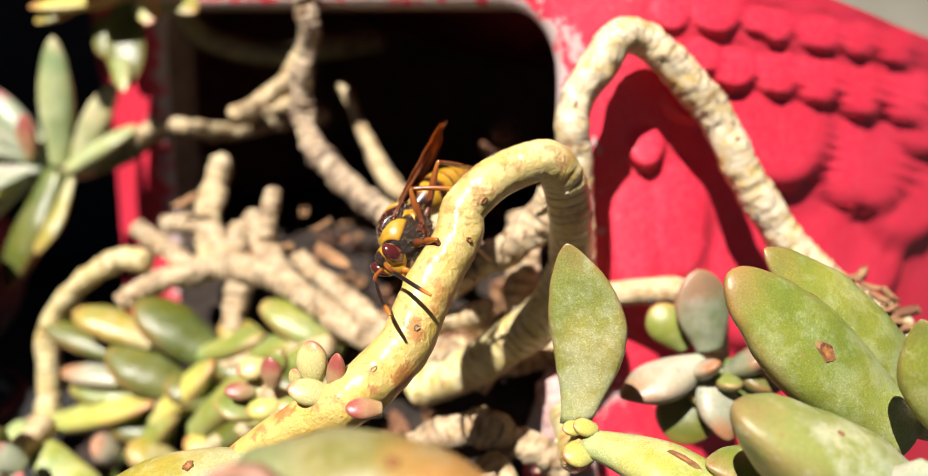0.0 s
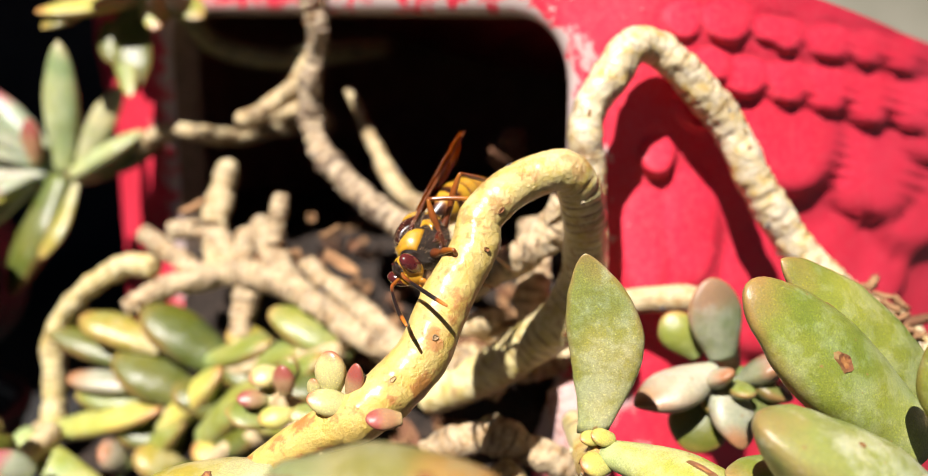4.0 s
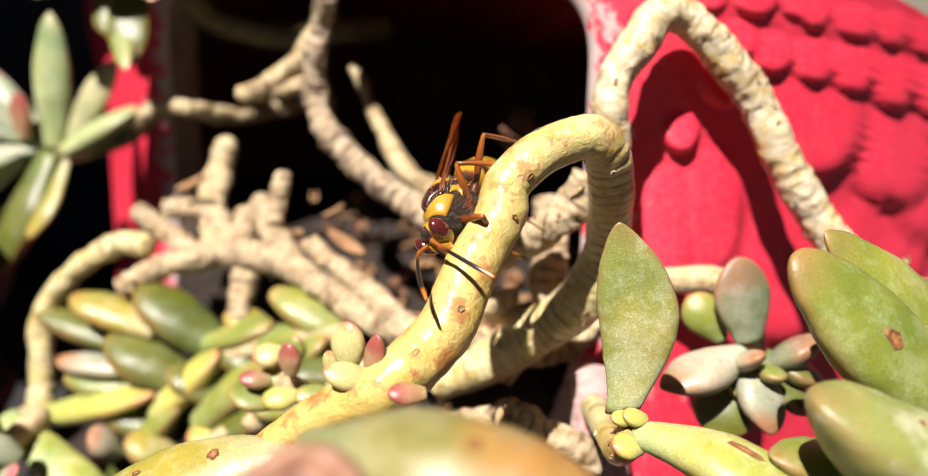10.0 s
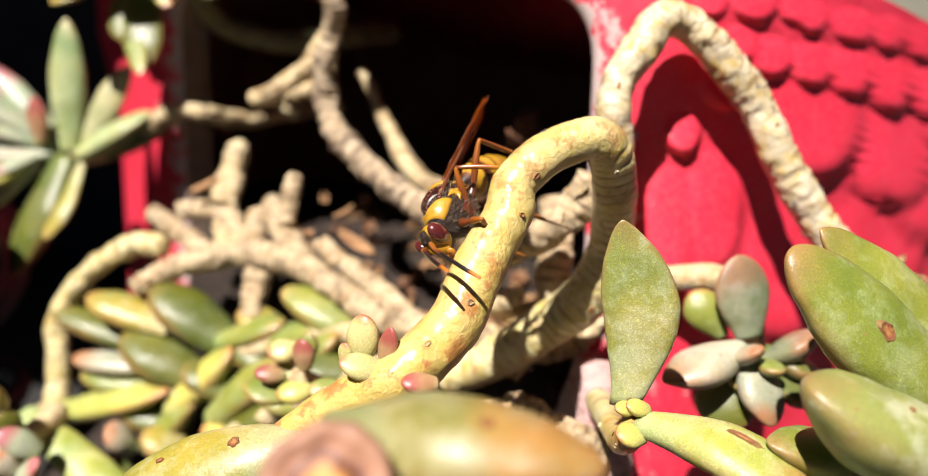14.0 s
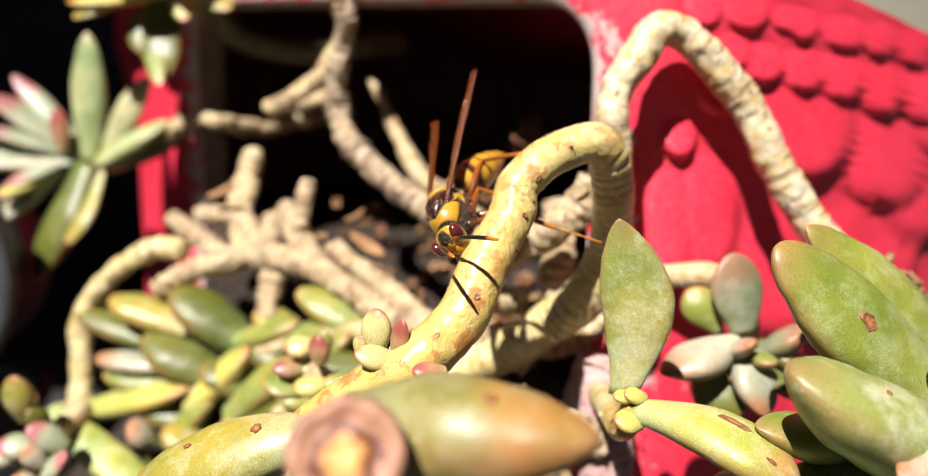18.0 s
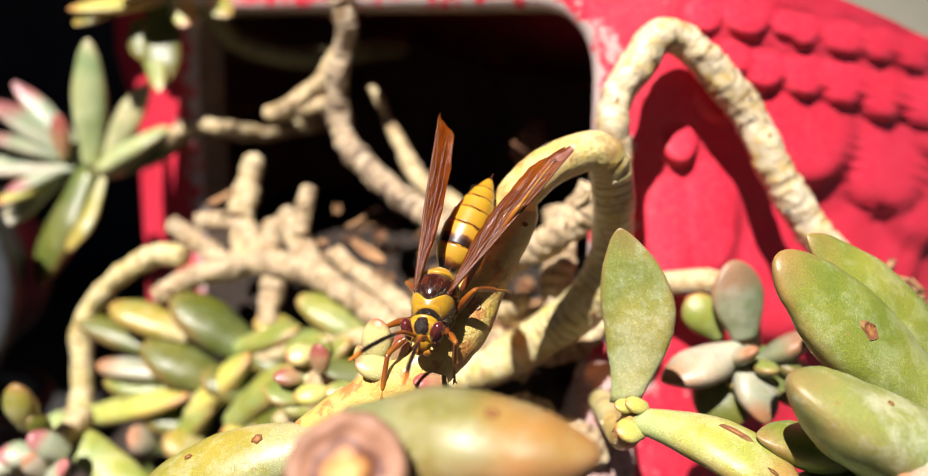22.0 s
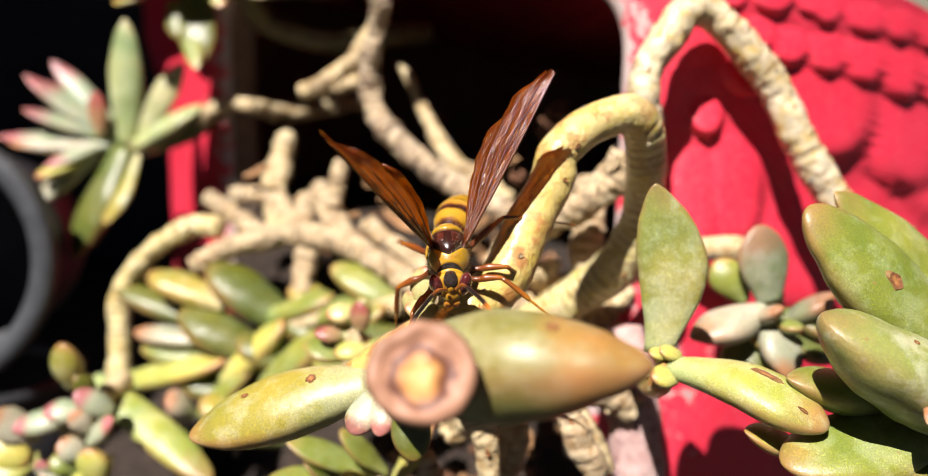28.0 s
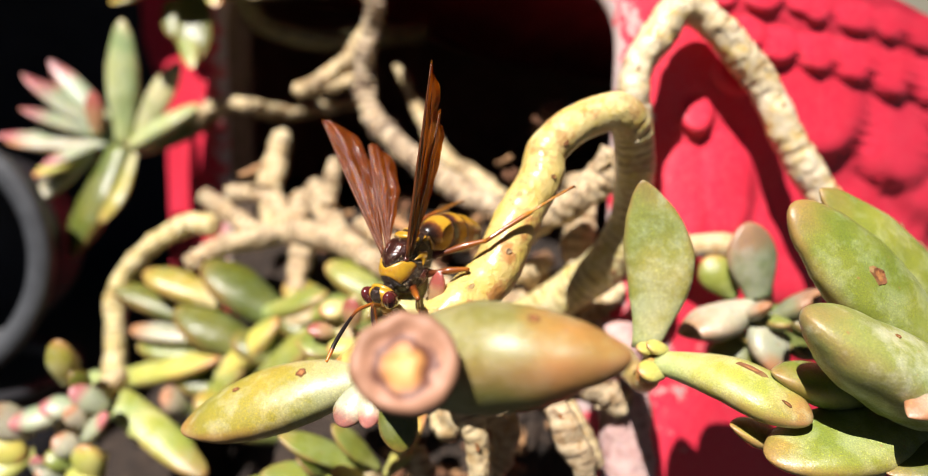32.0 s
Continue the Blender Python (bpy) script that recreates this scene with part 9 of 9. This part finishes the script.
    walk(WASP["R1"], [(0, pose(0.00184, 0.00314, -0.00262, -24.9, -16.8, -81.4)),
        (3.4, pose(0.00184, 0.00314, -0.00262, -25.5, -17.4, -82.2)),
        (6, pose(0.00184, 0.00314, -0.00262, -20.1, -18.0, -87.4)),
        (8.3, pose(0.00184, 0.00314, -0.00262, -16.4, -19.0, -93.1)),
        (9, pose(0.00184, 0.00314, -0.00262, -17.1, -22.0, -98.6)),
        (10.2, pose(0.00184, 0.00314, -0.00262, -20.5, -17.8, -86.8)),
        (13, pose(0.00184, 0.00314, -0.00262, -25.1, -20.1, -87.4)),
        (16.6, pose(0.00184, 0.00314, -0.00262, -33.0, -16.2, -75.4)),
        (17.3, pose(0.00184, 0.00314, -0.00262, -28.4, -15.3, -76.4)),
        (18, pose(0.00184, 0.00314, -0.00262, -54.4, -21.3, -72.5)),
        (18.5, pose(0.00184, 0.00314, -0.00262, -69.5, -23.2, -68.6)),
        (19, pose(0.00184, 0.00314, -0.00262, -81.0, -19.8, -62.3)),
        (19.5, pose(0.00184, 0.00314, -0.00262, -27.5, 0.0, -48.0)),
        (20, pose(0.00184, 0.00314, -0.00262, -27.5, 0.0, -48.0)),
        (21, pose(0.00184, 0.00314, -0.00262, -27.5, 0.0, -48.0)),
        (22, pose(0.00184, 0.00314, -0.00262, -27.5, 0.0, -48.0)),
        (23, pose(0.00184, 0.00314, -0.00262, -27.5, 0.0, -48.0)),
        (24, pose(0.00184, 0.00314, -0.00262, -27.5, 0.0, -48.0)),
        (24.5, pose(0.00184, 0.00314, -0.00262, -27.5, 0.0, -48.0)),
        (25, pose(0.00184, 0.00314, -0.00262, -27.5, 0.0, -48.0)),
        (26, pose(0.00184, 0.00314, -0.00262, -27.5, 0.0, -48.0)),
        (26.5, pose(0.00184, 0.00314, -0.00262, -27.5, 0.0, -48.0)),
        (28.3, pose(0.00184, 0.00314, -0.00262, -27.5, 0.0, -48.0)),
        (28.6, pose(0.00184, 0.00314, -0.00262, -27.5, 0.0, -48.0)),
        (28.75, pose(0.00184, 0.00314, -0.00262, -27.5, 0.0, -48.0)),
        (28.9, pose(0.00184, 0.00314, -0.00262, -27.5, 0.0, -48.0)),
        (29, pose(0.00184, 0.00314, -0.00262, -27.5, 0.0, -48.0)),
        (29.2, pose(0.00184, 0.00314, -0.00262, -27.5, 0.0, -48.0)),
        (29.4, pose(0.00184, 0.00314, -0.00262, -27.5, 0.0, -48.0)),
        (29.5, pose(0.00184, 0.00314, -0.00262, -27.5, 0.0, -48.0)),
        (29.65, pose(0.00184, 0.00314, -0.00262, -27.5, 0.0, -48.0)),
        (29.8, pose(0.00184, 0.00314, -0.00262, -27.5, 0.0, -48.0)),
        (30, pose(0.00184, 0.00314, -0.00262, -27.5, 0.0, -48.0)),
        (30.2, pose(0.00184, 0.00314, -0.00262, -27.5, 0.0, -48.0)),
        (30.5, pose(0.00184, 0.00314, -0.00262, -27.5, 0.0, -48.0)),
        (31, pose(0.00184, 0.00314, -0.00262, -27.5, 0.0, -48.0)),
        (31.5, pose(0.00184, 0.00314, -0.00262, -27.5, 0.0, -48.0)),
        (32, pose(0.00184, 0.00314, -0.00262, -27.5, 0.0, -48.0))])
    walk(WASP["R1t"], [(0, pose(0.00000, 0.00598, 0.00000, -25.4, -27.6, 12.8)),
        (3.4, pose(0.00000, 0.00598, 0.00000, -25.6, -27.1, 13.8)),
        (6, pose(0.00000, 0.00598, 0.00000, -36.5, -24.3, 21.6)),
        (8.3, pose(0.00000, 0.00598, 0.00000, -42.2, -22.1, 25.6)),
        (9, pose(0.00000, 0.00598, 0.00000, -39.6, -18.7, 29.9)),
        (10.2, pose(0.00000, 0.00598, 0.00000, -38.9, -24.9, 21.2)),
        (13, pose(0.00000, 0.00598, 0.00000, -33.8, -23.5, 22.2)),
        (16.6, pose(0.00000, 0.00598, 0.00000, -19.0, -27.6, 10.2)),
        (17.3, pose(0.00000, 0.00598, 0.00000, -25.3, -27.4, 13.2)),
        (18, pose(0.00000, 0.00598, 0.00000, -5.3, -26.4, 4.8)),
        (18.5, pose(0.00000, 0.00598, 0.00000, -2.7, -25.4, 5.9)),
        (19, pose(0.00000, 0.00598, 0.00000, -1.4, -25.1, 5.8)),
        (19.5, pose(0.00000, 0.00598, 0.00000, -36.4, -16.0, 33.5)),
        (20, pose(0.00000, 0.00598, 0.00000, -36.4, -16.0, 33.5)),
        (21, pose(0.00000, 0.00598, 0.00000, -36.4, -16.0, 33.5)),
        (22, pose(0.00000, 0.00598, 0.00000, -36.4, -16.0, 33.5)),
        (23, pose(0.00000, 0.00598, 0.00000, -36.4, -16.0, 33.5)),
        (24, pose(0.00000, 0.00598, 0.00000, -36.4, -16.0, 33.5)),
        (24.5, pose(0.00000, 0.00598, 0.00000, -36.4, -16.0, 33.5)),
        (25, pose(0.00000, 0.00598, 0.00000, -36.4, -16.0, 33.5)),
        (26, pose(0.00000, 0.00598, 0.00000, -36.4, -16.0, 33.5)),
        (26.5, pose(0.00000, 0.00598, 0.00000, -36.4, -16.0, 33.5)),
        (28.3, pose(0.00000, 0.00598, 0.00000, -36.4, -16.0, 33.5)),
        (28.6, pose(0.00000, 0.00598, 0.00000, -36.4, -16.0, 33.5)),
        (28.75, pose(0.00000, 0.00598, 0.00000, -36.4, -16.0, 33.5)),
        (28.9, pose(0.00000, 0.00598, 0.00000, -36.4, -16.0, 33.5)),
        (29, pose(0.00000, 0.00598, 0.00000, -36.4, -16.0, 33.5)),
        (29.2, pose(0.00000, 0.00598, 0.00000, -36.4, -16.0, 33.5)),
        (29.4, pose(0.00000, 0.00598, 0.00000, -36.4, -16.0, 33.5)),
        (29.5, pose(0.00000, 0.00598, 0.00000, -36.4, -16.0, 33.5)),
        (29.65, pose(0.00000, 0.00598, 0.00000, -36.4, -16.0, 33.5)),
        (29.8, pose(0.00000, 0.00598, 0.00000, -36.4, -16.0, 33.5)),
        (30, pose(0.00000, 0.00598, 0.00000, -36.4, -16.0, 33.5)),
        (30.2, pose(0.00000, 0.00598, 0.00000, -36.4, -16.0, 33.5)),
        (30.5, pose(0.00000, 0.00598, 0.00000, -36.4, -16.0, 33.5)),
        (31, pose(0.00000, 0.00598, 0.00000, -36.4, -16.0, 33.5)),
        (31.5, pose(0.00000, 0.00598, 0.00000, -36.4, -16.0, 33.5)),
        (32, pose(0.00000, 0.00598, 0.00000, -36.4, -16.0, 33.5))])
    walk(WASP["R2"], [(0, pose(0.00210, 0.00027, -0.00314, -15.3, -9.4, -116.5)),
        (3.4, pose(0.00210, 0.00027, -0.00314, -17.1, -10.2, -117.5)),
        (6, pose(0.00210, 0.00027, -0.00314, -17.8, -13.2, -123.6)),
        (8.3, pose(0.00210, 0.00027, -0.00314, -16.8, -14.7, -127.6)),
        (9, pose(0.00210, 0.00027, -0.00314, -20.4, -19.0, -133.5)),
        (10.2, pose(0.00210, 0.00027, -0.00314, -19.4, -13.4, -122.9)),
        (13, pose(0.00210, 0.00027, -0.00314, -26.7, -16.7, -124.8)),
        (16.6, pose(0.00210, 0.00027, -0.00314, -26.4, -10.3, -113.2)),
        (17.3, pose(0.00210, 0.00027, -0.00314, -23.8, -9.6, -113.0)),
        (18, pose(0.00210, 0.00027, -0.00314, -29.7, 0.0, -94.1)),
        (18.5, pose(0.00210, 0.00027, -0.00314, -29.7, 0.0, -94.1)),
        (19, pose(0.00210, 0.00027, -0.00314, -29.7, 0.0, -94.1)),
        (19.5, pose(0.00210, 0.00027, -0.00314, -29.7, 0.0, -94.1)),
        (20, pose(0.00210, 0.00027, -0.00314, -29.7, 0.0, -94.1)),
        (21, pose(0.00210, 0.00027, -0.00314, -29.7, 0.0, -94.1)),
        (22, pose(0.00210, 0.00027, -0.00314, -29.7, 0.0, -94.1)),
        (23, pose(0.00210, 0.00027, -0.00314, -29.7, 0.0, -94.1)),
        (24, pose(0.00210, 0.00027, -0.00314, -29.7, 0.0, -94.1)),
        (24.5, pose(0.00210, 0.00027, -0.00314, -29.7, 0.0, -94.1)),
        (25, pose(0.00210, 0.00027, -0.00314, -29.7, 0.0, -94.1)),
        (26, pose(0.00210, 0.00027, -0.00314, -29.7, 0.0, -94.1)),
        (26.5, pose(0.00210, 0.00027, -0.00314, -29.7, 0.0, -94.1)),
        (28.3, pose(0.00210, 0.00027, -0.00314, -29.7, 0.0, -94.1)),
        (28.6, pose(0.00210, 0.00027, -0.00314, -29.7, 0.0, -94.1)),
        (28.75, pose(0.00210, 0.00027, -0.00314, -29.7, 0.0, -94.1)),
        (28.9, pose(0.00210, 0.00027, -0.00314, -29.7, 0.0, -94.1)),
        (29, pose(0.00210, 0.00027, -0.00314, -29.7, 0.0, -94.1)),
        (29.2, pose(0.00210, 0.00027, -0.00314, -29.7, 0.0, -94.1)),
        (29.4, pose(0.00210, 0.00027, -0.00314, -29.7, 0.0, -94.1)),
        (29.5, pose(0.00210, 0.00027, -0.00314, -29.7, 0.0, -94.1)),
        (29.65, pose(0.00210, 0.00027, -0.00314, -29.7, 0.0, -94.1)),
        (29.8, pose(0.00210, 0.00027, -0.00314, -29.7, 0.0, -94.1)),
        (30, pose(0.00210, 0.00027, -0.00314, -29.7, 0.0, -94.1)),
        (30.2, pose(0.00210, 0.00027, -0.00314, -29.7, 0.0, -94.1)),
        (30.5, pose(0.00210, 0.00027, -0.00314, -29.7, 0.0, -94.1)),
        (31, pose(0.00210, 0.00027, -0.00314, -29.7, 0.0, -94.1)),
        (31.5, pose(0.00210, 0.00027, -0.00314, -29.7, 0.0, -94.1)),
        (32, pose(0.00210, 0.00027, -0.00314, -29.7, 0.0, -94.1))])
    walk(WASP["R2t"], [(0, pose(0.00000, 0.00681, 0.00000, -68.5, 21.6, -49.0)),
        (3.4, pose(0.00000, 0.00681, 0.00000, -66.7, 23.4, -48.1)),
        (6, pose(0.00000, 0.00681, 0.00000, -67.0, 27.4, -45.9)),
        (8.3, pose(0.00000, 0.00681, 0.00000, -66.8, 28.3, -45.4)),
        (9, pose(0.00000, 0.00681, 0.00000, -65.4, 36.4, -40.4)),
        (10.2, pose(0.00000, 0.00681, 0.00000, -65.0, 27.7, -45.6)),
        (13, pose(0.00000, 0.00681, 0.00000, -60.3, 35.8, -39.9)),
        (16.6, pose(0.00000, 0.00681, 0.00000, -59.6, 28.7, -44.6)),
        (17.3, pose(0.00000, 0.00681, 0.00000, -61.4, 26.2, -46.3)),
        (18, pose(0.00000, 0.00685, 0.00000, -60.0, 23.0, -48.3)),
        (18.5, pose(0.00000, 0.00685, 0.00000, -60.0, 23.0, -48.3)),
        (19, pose(0.00000, 0.00685, 0.00000, -60.0, 23.0, -48.3)),
        (19.5, pose(0.00000, 0.00685, 0.00000, -60.0, 23.0, -48.3)),
        (20, pose(0.00000, 0.00685, 0.00000, -60.0, 23.0, -48.3)),
        (21, pose(0.00000, 0.00685, 0.00000, -60.0, 23.0, -48.3)),
        (22, pose(0.00000, 0.00685, 0.00000, -60.0, 23.0, -48.3)),
        (23, pose(0.00000, 0.00685, 0.00000, -60.0, 23.0, -48.3)),
        (24, pose(0.00000, 0.00685, 0.00000, -60.0, 23.0, -48.3)),
        (24.5, pose(0.00000, 0.00685, 0.00000, -60.0, 23.0, -48.3)),
        (25, pose(0.00000, 0.00685, 0.00000, -60.0, 23.0, -48.3)),
        (26, pose(0.00000, 0.00685, 0.00000, -60.0, 23.0, -48.3)),
        (26.5, pose(0.00000, 0.00685, 0.00000, -60.0, 23.0, -48.3)),
        (28.3, pose(0.00000, 0.00685, 0.00000, -60.0, 23.0, -48.3)),
        (28.6, pose(0.00000, 0.00685, 0.00000, -60.0, 23.0, -48.3)),
        (28.75, pose(0.00000, 0.00685, 0.00000, -60.0, 23.0, -48.3)),
        (28.9, pose(0.00000, 0.00685, 0.00000, -60.0, 23.0, -48.3)),
        (29, pose(0.00000, 0.00685, 0.00000, -60.0, 23.0, -48.3)),
        (29.2, pose(0.00000, 0.00685, 0.00000, -60.0, 23.0, -48.3)),
        (29.4, pose(0.00000, 0.00685, 0.00000, -60.0, 23.0, -48.3)),
        (29.5, pose(0.00000, 0.00685, 0.00000, -60.0, 23.0, -48.3)),
        (29.65, pose(0.00000, 0.00685, 0.00000, -60.0, 23.0, -48.3)),
        (29.8, pose(0.00000, 0.00685, 0.00000, -60.0, 23.0, -48.3)),
        (30, pose(0.00000, 0.00685, 0.00000, -60.0, 23.0, -48.3)),
        (30.2, pose(0.00000, 0.00685, 0.00000, -60.0, 23.0, -48.3)),
        (30.5, pose(0.00000, 0.00685, 0.00000, -60.0, 23.0, -48.3)),
        (31, pose(0.00000, 0.00685, 0.00000, -60.0, 23.0, -48.3)),
        (31.5, pose(0.00000, 0.00685, 0.00000, -60.0, 23.0, -48.3)),
        (32, pose(0.00000, 0.00685, 0.00000, -60.0, 23.0, -48.3))])
    walk(WASP["R3"], [(0, pose(0.00196, -0.00288, -0.00288, -51.0, 0.0, -172.3)),
        (3.4, pose(0.00196, -0.00288, -0.00288, -51.7, 0.0, -174.5)),
        (6, pose(0.00196, -0.00288, -0.00288, -49.3, 0.0, 178.7)),
        (8.3, pose(0.00196, -0.00288, -0.00288, -45.9, 0.0, 178.9)),
        (9, pose(0.00196, -0.00288, -0.00288, -46.0, 0.0, 168.3)),
        (10.2, pose(0.00196, -0.00288, -0.00288, -46.3, 0.0, -179.9)),
        (13, pose(0.00196, -0.00288, -0.00288, -53.6, 0.0, 160.8)),
        (16.6, pose(0.00196, -0.00288, -0.00288, -56.6, 0.0, 172.6)),
        (17.3, pose(0.00196, -0.00288, -0.00288, -53.2, 0.0, 178.3)),
        (17.65, pose(0.00196, -0.00288, -0.00288, -48.8, -2.0, 130.7)),
        (18, pose(0.00196, -0.00288, -0.00288, -44.3, 0.0, 83.2)),
        (18.5, pose(0.00196, -0.00288, -0.00288, -26.8, 0.0, 92.7)),
        (19, pose(0.00196, -0.00288, -0.00288, -19.6, 0.0, 92.0)),
        (19.5, pose(0.00196, -0.00288, -0.00288, -6.2, 0.0, 99.9)),
        (20, pose(0.00196, -0.00288, -0.00288, 5.1, 0.0, 107.4)),
        (21, pose(0.00196, -0.00288, -0.00288, 20.7, 0.0, 111.5)),
        (21.5, pose(0.00196, -0.00288, -0.00288, 1.9, -9.4, 164.6)),
        (22, pose(0.00196, -0.00288, -0.00288, -17.0, 0.0, -142.4)),
        (23, pose(0.00196, -0.00288, -0.00288, -17.0, 0.0, -142.4)),
        (24, pose(0.00196, -0.00288, -0.00288, -17.0, 0.0, -142.4)),
        (24.5, pose(0.00196, -0.00288, -0.00288, -17.0, 0.0, -142.4)),
        (25, pose(0.00196, -0.00288, -0.00288, -17.0, 0.0, -142.4)),
        (26, pose(0.00196, -0.00288, -0.00288, -17.0, 0.0, -142.4)),
        (26.5, pose(0.00196, -0.00288, -0.00288, -17.0, 0.0, -142.4)),
        (28.3, pose(0.00196, -0.00288, -0.00288, -17.0, 0.0, -142.4)),
        (28.6, pose(0.00196, -0.00288, -0.00288, -17.0, 0.0, -142.4)),
        (28.75, pose(0.00196, -0.00288, -0.00288, -17.0, 0.0, -142.4)),
        (28.9, pose(0.00196, -0.00288, -0.00288, -17.0, 0.0, -142.4)),
        (29, pose(0.00196, -0.00288, -0.00288, -17.0, 0.0, -142.4)),
        (29.2, pose(0.00196, -0.00288, -0.00288, -17.0, 0.0, -142.4)),
        (29.4, pose(0.00196, -0.00288, -0.00288, -17.0, 0.0, -142.4)),
        (29.5, pose(0.00196, -0.00288, -0.00288, -17.0, 0.0, -142.4)),
        (29.65, pose(0.00196, -0.00288, -0.00288, -17.0, 0.0, -142.4)),
        (29.8, pose(0.00196, -0.00288, -0.00288, -17.0, 0.0, -142.4)),
        (30, pose(0.00196, -0.00288, -0.00288, -17.0, 0.0, -142.4)),
        (30.2, pose(0.00196, -0.00288, -0.00288, -17.0, 0.0, -142.4)),
        (30.5, pose(0.00196, -0.00288, -0.00288, -17.0, 0.0, -142.4)),
        (31, pose(0.00196, -0.00288, -0.00288, -17.0, 0.0, -142.4)),
        (31.5, pose(0.00196, -0.00288, -0.00288, -17.0, 0.0, -142.4)),
        (32, pose(0.00196, -0.00288, -0.00288, -17.0, 0.0, -142.4))])
    walk(WASP["R3t"], [(0, pose(0.00000, 0.00896, 0.00000, 2.0, -33.2, 31.9)),
        (3.4, pose(0.00000, 0.00896, 0.00000, 0.9, -34.7, 33.1)),
        (6, pose(0.00000, 0.00896, 0.00000, -3.0, -35.4, 37.7)),
        (8.3, pose(0.00000, 0.00896, 0.00000, -3.6, -31.6, 36.7)),
        (8.65, pose(0.00000, 0.00896, 0.00000, -14.1, 5.4, 7.6)),
        (9, pose(0.00000, 0.00896, 0.00000, -45.3, 30.1, -34.0)),
        (9.6, pose(0.00000, 0.00896, 0.00000, -13.8, 5.4, 7.5)),
        (10.2, pose(0.00000, 0.00896, 0.00000, -2.9, -31.8, 36.3)),
        (13, pose(0.00000, 0.00896, 0.00000, -17.5, -33.0, 28.5)),
        (16.6, pose(0.00000, 0.00896, 0.00000, -6.5, -46.9, 44.8)),
        (17.3, pose(0.00000, 0.00896, 0.00000, -5.7, -41.3, 41.1)),
        (17.65, pose(0.00000, 0.00896, 0.00000, 0.9, -7.3, 6.5)),
        (18, pose(0.00000, 0.00896, 0.00000, -13.3, 24.3, -27.5)),
        (18.5, pose(0.00000, 0.00896, 0.00000, -20.5, 17.0, -37.1)),
        (19, pose(0.00000, 0.00896, 0.00000, -17.6, 11.2, -33.7)),
        (19.5, pose(0.00000, 0.00896, 0.00000, -23.5, 3.7, -35.9)),
        (20, pose(0.00000, 0.00896, 0.00000, -26.2, -2.7, -32.4)),
        (21, pose(0.00000, 0.00896, 0.00000, -56.8, 7.5, 20.5)),
        (22, pose(0.00000, 0.00896, 0.00000, -21.9, 8.5, -29.3)),
        (23, pose(0.00000, 0.00896, 0.00000, -21.9, 8.5, -29.3)),
        (24, pose(0.00000, 0.00896, 0.00000, -21.9, 8.5, -29.3)),
        (24.5, pose(0.00000, 0.00896, 0.00000, -21.9, 8.5, -29.3)),
        (25, pose(0.00000, 0.00896, 0.00000, -21.9, 8.5, -29.3)),
        (26, pose(0.00000, 0.00896, 0.00000, -21.9, 8.5, -29.3)),
        (26.5, pose(0.00000, 0.00896, 0.00000, -21.9, 8.5, -29.3)),
        (28.3, pose(0.00000, 0.00896, 0.00000, -21.9, 8.5, -29.3)),
        (28.6, pose(0.00000, 0.00896, 0.00000, -21.9, 8.5, -29.3)),
        (28.75, pose(0.00000, 0.00896, 0.00000, -21.9, 8.5, -29.3)),
        (28.9, pose(0.00000, 0.00896, 0.00000, -21.9, 8.5, -29.3)),
        (29, pose(0.00000, 0.00896, 0.00000, -21.9, 8.5, -29.3)),
        (29.2, pose(0.00000, 0.00896, 0.00000, -21.9, 8.5, -29.3)),
        (29.4, pose(0.00000, 0.00896, 0.00000, -21.9, 8.5, -29.3)),
        (29.5, pose(0.00000, 0.00896, 0.00000, -21.9, 8.5, -29.3)),
        (29.65, pose(0.00000, 0.00896, 0.00000, -21.9, 8.5, -29.3)),
        (29.8, pose(0.00000, 0.00896, 0.00000, -21.9, 8.5, -29.3)),
        (30, pose(0.00000, 0.00896, 0.00000, -21.9, 8.5, -29.3)),
        (30.2, pose(0.00000, 0.00896, 0.00000, -21.9, 8.5, -29.3)),
        (30.5, pose(0.00000, 0.00896, 0.00000, -21.9, 8.5, -29.3)),
        (31, pose(0.00000, 0.00896, 0.00000, -21.9, 8.5, -29.3)),
        (31.5, pose(0.00000, 0.00896, 0.00000, -21.9, 8.5, -29.3)),
        (32, pose(0.00000, 0.00896, 0.00000, -21.9, 8.5, -29.3))])


motions()
